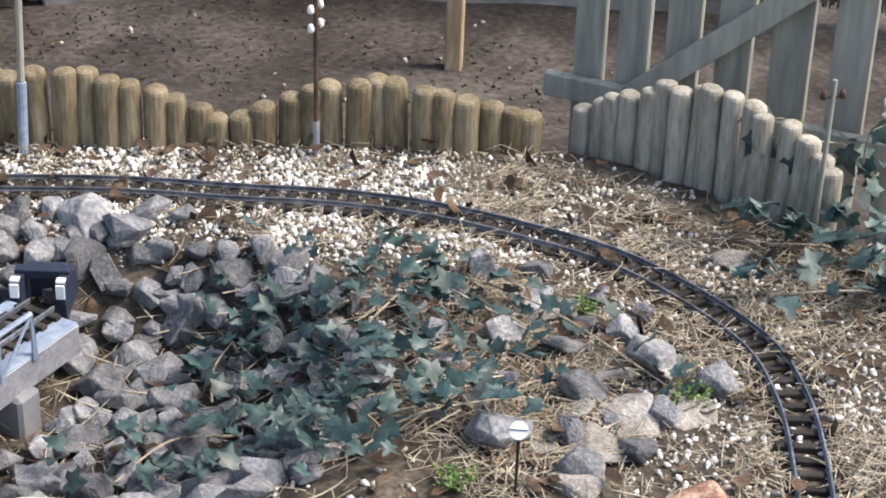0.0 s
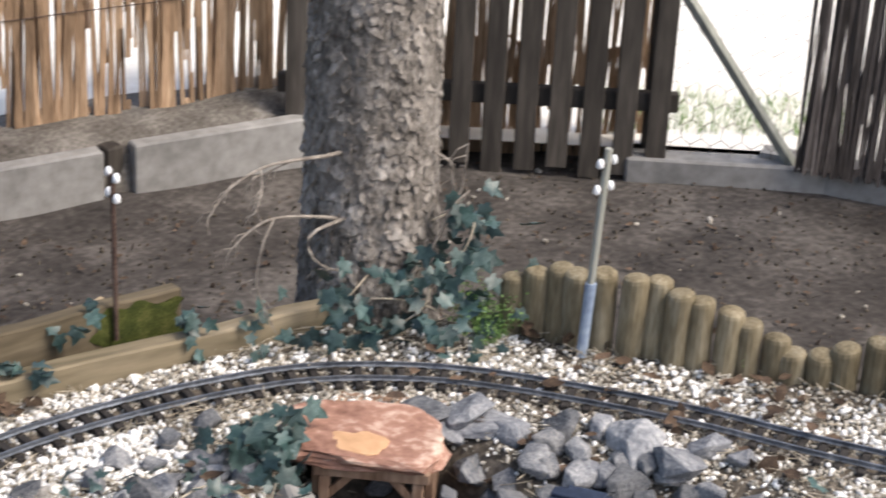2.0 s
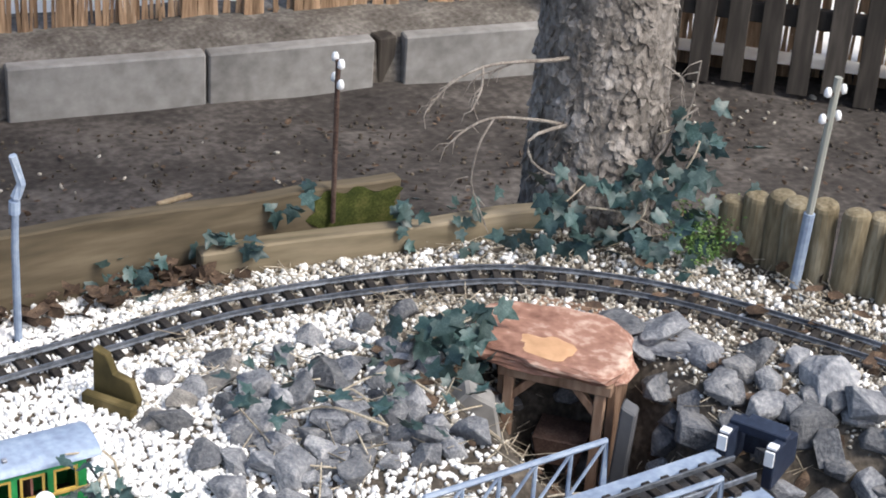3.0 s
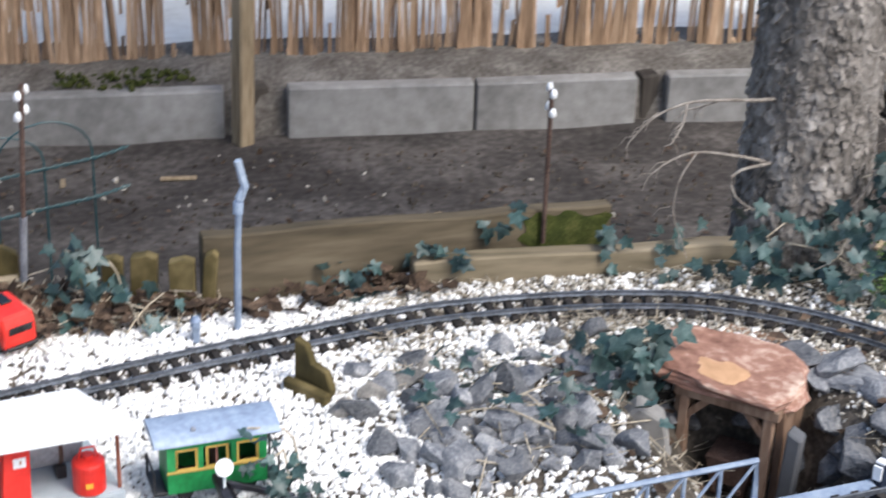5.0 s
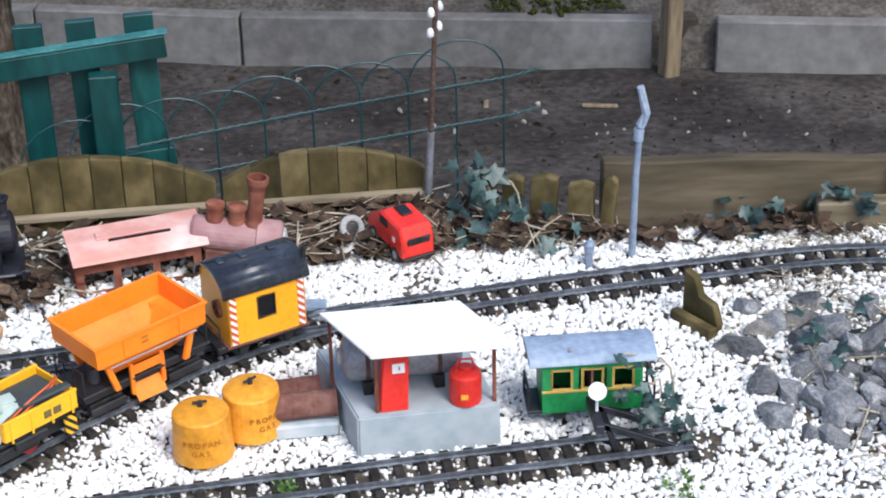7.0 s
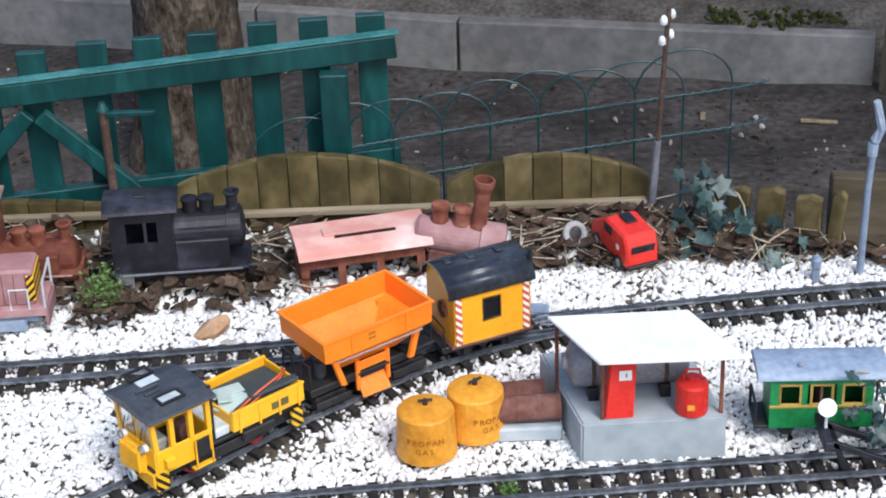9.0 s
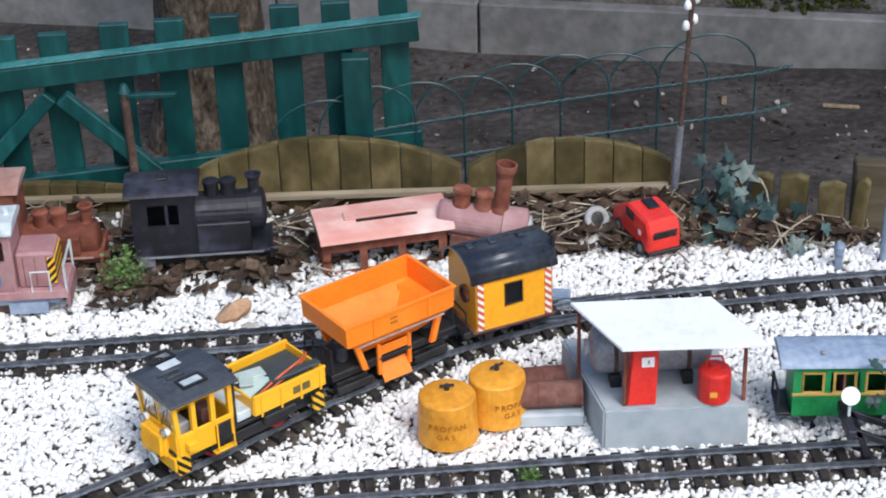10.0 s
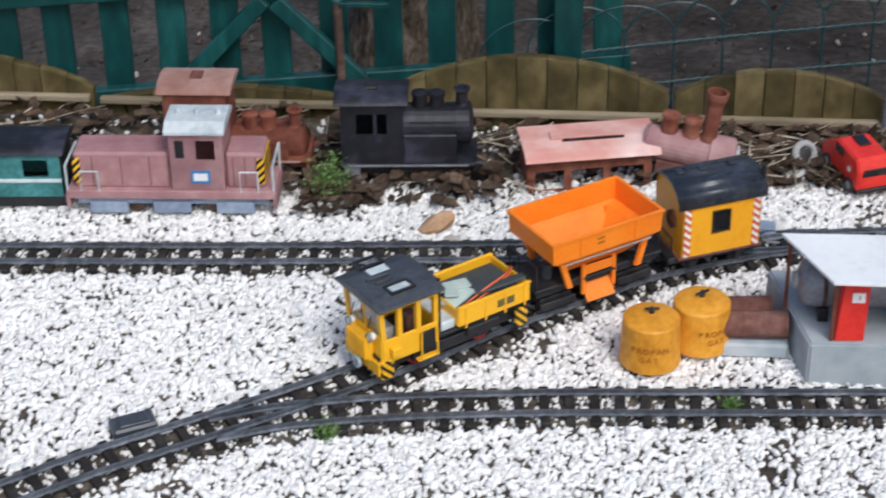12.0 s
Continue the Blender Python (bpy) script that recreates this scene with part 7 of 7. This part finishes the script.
c = c[keep]
size = rng.uniform(0.006, 0.0118, len(c)) * np.where(rng.random(len(c)) < 0.06, 1.4, 1.0)
near = track_gap(c) < 0.05
size[near] *= 0.72
pebbles("white_gravel", c, size, "gravel", "clean white limestone gravel round the tracks", sink=0.3)

# sparser, dirtier gravel along the loop
c = cloud(80000, 0.75, 2.35, 0.55, 2.75)
s = side(c)
d = np.sqrt(((c[:, None] - main_line[None]) ** 2).sum(2)).min(1)
p = patches(c, 7, 3.0)
chance = np.clip(0.75 * np.exp(-(d / 0.16) ** 2) + 0.35 * (p > 0.12) + 0.1, 0, 1) * (0.55 + 0.5 * (p > -0.05)) * np.where(c[:, 1] < 1.3, 0.4, 1)
chance *= 1 - smooth01((pit(c[:, 0], c[:, 1]) - 0.05) / 0.3)
chance = np.where(d < 0.047, 0.10, chance)
keep = (s < -0.03) & (rng.random(len(c)) < chance * 0.62)
c = c[keep]
white = rng.random(len(c)) < 0.48
size = rng.uniform(0.006, 0.0125, len(c))
pebbles("loop_gravel", c[white], size[white], "gravel", "scattered white gravel along the curved track")
pebbles("dirty_gravel", c[~white], size[~white] * 0.85, "gravel_dirty", "dirty grey brown grit along the curved track")
# fine grit fills the ground between the larger stones
c = cloud(60000, 0.8, 2.3, 0.6, 2.72)
d = np.sqrt(((c[:, None] - main_line[None]) ** 2).sum(2)).min(1)
chance = np.clip(1.1 * np.exp(-(d / 0.2) ** 2), 0, 1) * np.where(c[:, 1] < 1.3, 0.45, 1) * (1 - smooth01((pit(c[:, 0], c[:, 1]) - 0.05) / 0.3))
c = c[(side(c) < -0.02) & (d > 0.02) & (rng.random(len(c)) < chance)]
pebbles("fine_grit", c, rng.uniform(0.0035, 0.007, len(c)), "gravel_dirty", "fine grey and cream grit round the curved track")


def sticks(name, c, length, width, mat, label, z0=0.004, zr=0.012, flat=False):
    n = len(c)
    a = rng.uniform(0, 6.28, n)
    tilt = rng.normal(0, 0.18, n)
    L, W = length[:, None, None], width[:, None, None]
    t = np.linspace(-0.5, 0.5, 4)
    bend = rng.normal(0, 0.12, n)
    ax = np.stack([np.cos(a) * np.cos(tilt), np.sin(a) * np.cos(tilt), np.sin(tilt)], 1)
    sd = np.stack([-np.sin(a), np.cos(a), np.zeros(n)], 1)
    up = np.cross(ax, sd)
    mid = np.stack([c[:, 0], c[:, 1], height(c[:, 0], c[:, 1]) + z0 + rng.uniform(0, zr, n)], 1)
    rows = []
    for k in t:
        centre = mid + ax * (k * length)[:, None] + sd * (bend * length * (0.25 - k * k))[:, None]
        w = width * (1 - 0.5 * abs(k) * 2 * 0.6)
        for q in (0, 1, 2):
            ang = 2.094 * q
            rows.append(centre + sd * (w * math.cos(ang))[:, None] + up * (w * math.sin(ang))[:, None])
    v = np.stack(rows, 1)
    f = []
    for k in range(3):
        for q in range(3):
            i, j, m, o = 3 * k + q, 3 * k + (q + 1) % 3, 3 * k + 3 + (q + 1) % 3, 3 * k + 3 + q
            f += [(i, j, m), (i, m, o)]
    f = np.array(f)[None] + (np.arange(n) * 12)[:, None, None]
    return tagged(mesh_many(name, v.reshape(-1, 3), f.reshape(-1, 3), mat), label, "litter", kind="stuff")


c = np.concatenate([cloud(11000, 0.85, 2.34, 0.55, 2.75), cloud(17000, 1.3, 2.25, 0.6, 1.5)])
s = side(c)
d = np.sqrt(((c[:, None] - main_line[None]) ** 2).sum(2)).min(1)
p = patches(c, 5, 9.0)
keep = (s < -0.02) & (rng.random(len(c)) < np.clip(0.35 + 0.9 * p, 0.08, 1)) & (d > 0.03)
c = c[keep]
sticks("straw_litter", c, rng.uniform(0.02, 0.07, len(c)), rng.uniform(0.0006, 0.0014, len(c)), "twig", "dry straw and twig litter over the bed")
c = np.concatenate([cloud(240, 0.05, 0.66, 2.68, 2.88), cloud(120, -1.3, -0.2, 2.64, 2.9), cloud(60, 0.85, 1.35, 2.0, 2.4), cloud(120, 1.2, 1.7, 1.15, 1.9)])
sticks("twig_litter", c, rng.uniform(0.04, 0.13, len(c)), rng.uniform(0.001, 0.0024, len(c)), "twig", "brown twigs lying at the back of the bed", zr=0.025)


def flakes(name, c, size, mat, label, zr=0.02, z0=0.003):
    """Curled dead leaves and chips."""
    n = len(c)
    base = np.array([(-0.5, 0, 0), (-0.1, 0.32, 0.08), (0.3, 0.22, 0.02), (0.55, 0, 0.1), (0.25, -0.28, 0.05), (-0.15, -0.3, 0.1), (0, 0, -0.06)])
    f0 = np.array([(6, i, (i + 1) % 6) for i in range(6)])
    v = base[None] * (1 + rng.uniform(-0.3, 0.3, (n, 7, 1))) * size[:, None, None]
    R = turns(n)
    flatten = rng.random(n) < 0.7
    a = rng.uniform(0, 6.28, n)
    Z = np.zeros((n, 3, 3))
    Z[:, 0, 0], Z[:, 0, 1], Z[:, 1, 0], Z[:, 1, 1], Z[:, 2, 2] = np.cos(a), -np.sin(a), np.sin(a), np.cos(a), 1
    R[flatten] = Z[flatten]
    v = np.einsum("nij,nkj->nki", R, v)
    v += np.stack([c[:, 0], c[:, 1], height(c[:, 0], c[:, 1]) + z0 + size * 0.15 + rng.uniform(0, zr, n)], 1)[:, None]
    f = f0[None] + (np.arange(n) * 7)[:, None, None]
    return tagged(mesh_many(name, v.reshape(-1, 3), f.reshape(-1, 3), mat), label, "litter", kind="stuff")


c = np.concatenate([cloud(900, 0.03, 0.66, 2.69, 2.88), cloud(420, -1.35, 0.05, 2.66, 2.9), cloud(330, -1.0, -0.28, 2.6, 2.74), cloud(26, -0.6, -0.46, 2.56, 2.63), cloud(130, 0.68, 1.05, 2.66, 2.75), cloud(500, 1.1, 2.3, 0.7, 2.4)])
c = c[side(c) < -0.012]
flakes("dead_leaves", c, rng.uniform(0.015, 0.045, len(c)), "deadleaf", "brown curled dead leaves on the bed")
c = cloud(2600, -1.6, 3.7, 1.5, 4.6)
s = side(c)
c = c[(s > 0.03) & (c[:, 1] < 4.75 - 0.25 * (c[:, 0] + 0.45) - 0.25)]
flakes("soil_chips", c, rng.uniform(0.006, 0.022, len(c)), "deadleaf", "dead leaf scraps on the bare soil", zr=0.004)
c = cloud(420, -1.6, 3.7, 1.5, 4.6)
s = side(c)
c = c[(s > 0.03) & (c[:, 1] < 4.75 - 0.25 * (c[:, 0] + 0.45) - 0.25)]
pebbles("soil_stones", c, rng.uniform(0.004, 0.016, len(c)), "gravel_dirty", "small pale stones on the bare soil")
for x, y, a, n in ((0.885, 4.02, -6, 0.085), (1.7, 3.5, 25, 0.06), (0.62, 4.06, 80, 0.04), (1.35, 3.6, 12, 0.09), (2.3, 3.2, 40, 0.14), (1.52, 3.35, -10, 0.08)):
    st = tagged(link("stick", box(n, 0.012, 0.008, 0, 0, 0, 0.002), "stake"), "pale splinter of wood lying on the soil", "stick", "sticks on the soil")
    st.matrix_basis = pose(x, y, ground_z(x, y) + 0.001, 0, 3, a)
c = cloud(7000, -1.6, 3.6, 1.5, 4.6)
c = c[(side(c) > 0.03) & (c[:, 1] < 4.75 - 0.25 * (c[:, 0] + 0.45) - 0.25)]
pebbles("soil_clods", c, rng.uniform(0.004, 0.013, len(c)), "bed", "dark crumbly clods of bare soil", sink=0.35)
# moss creeping along the top of the wall
c = cloud(260, 0.66, 1.0, 4.28, 4.5)
line = spline(WALL, 0.02)
gap = np.sqrt(((c[:, None] - line[None]) ** 2).sum(2)).min(1)
c = c[(gap < 0.12) & (c[:, 1] > np.interp(c[:, 0], line[:, 0], line[:, 1]))]
moss_pads = pebbles("wall_moss", c, rng.uniform(0.008, 0.02, len(c)), "moss", "low green moss on the dusty bank behind the wall")
moss_pads.location.z = 0.135
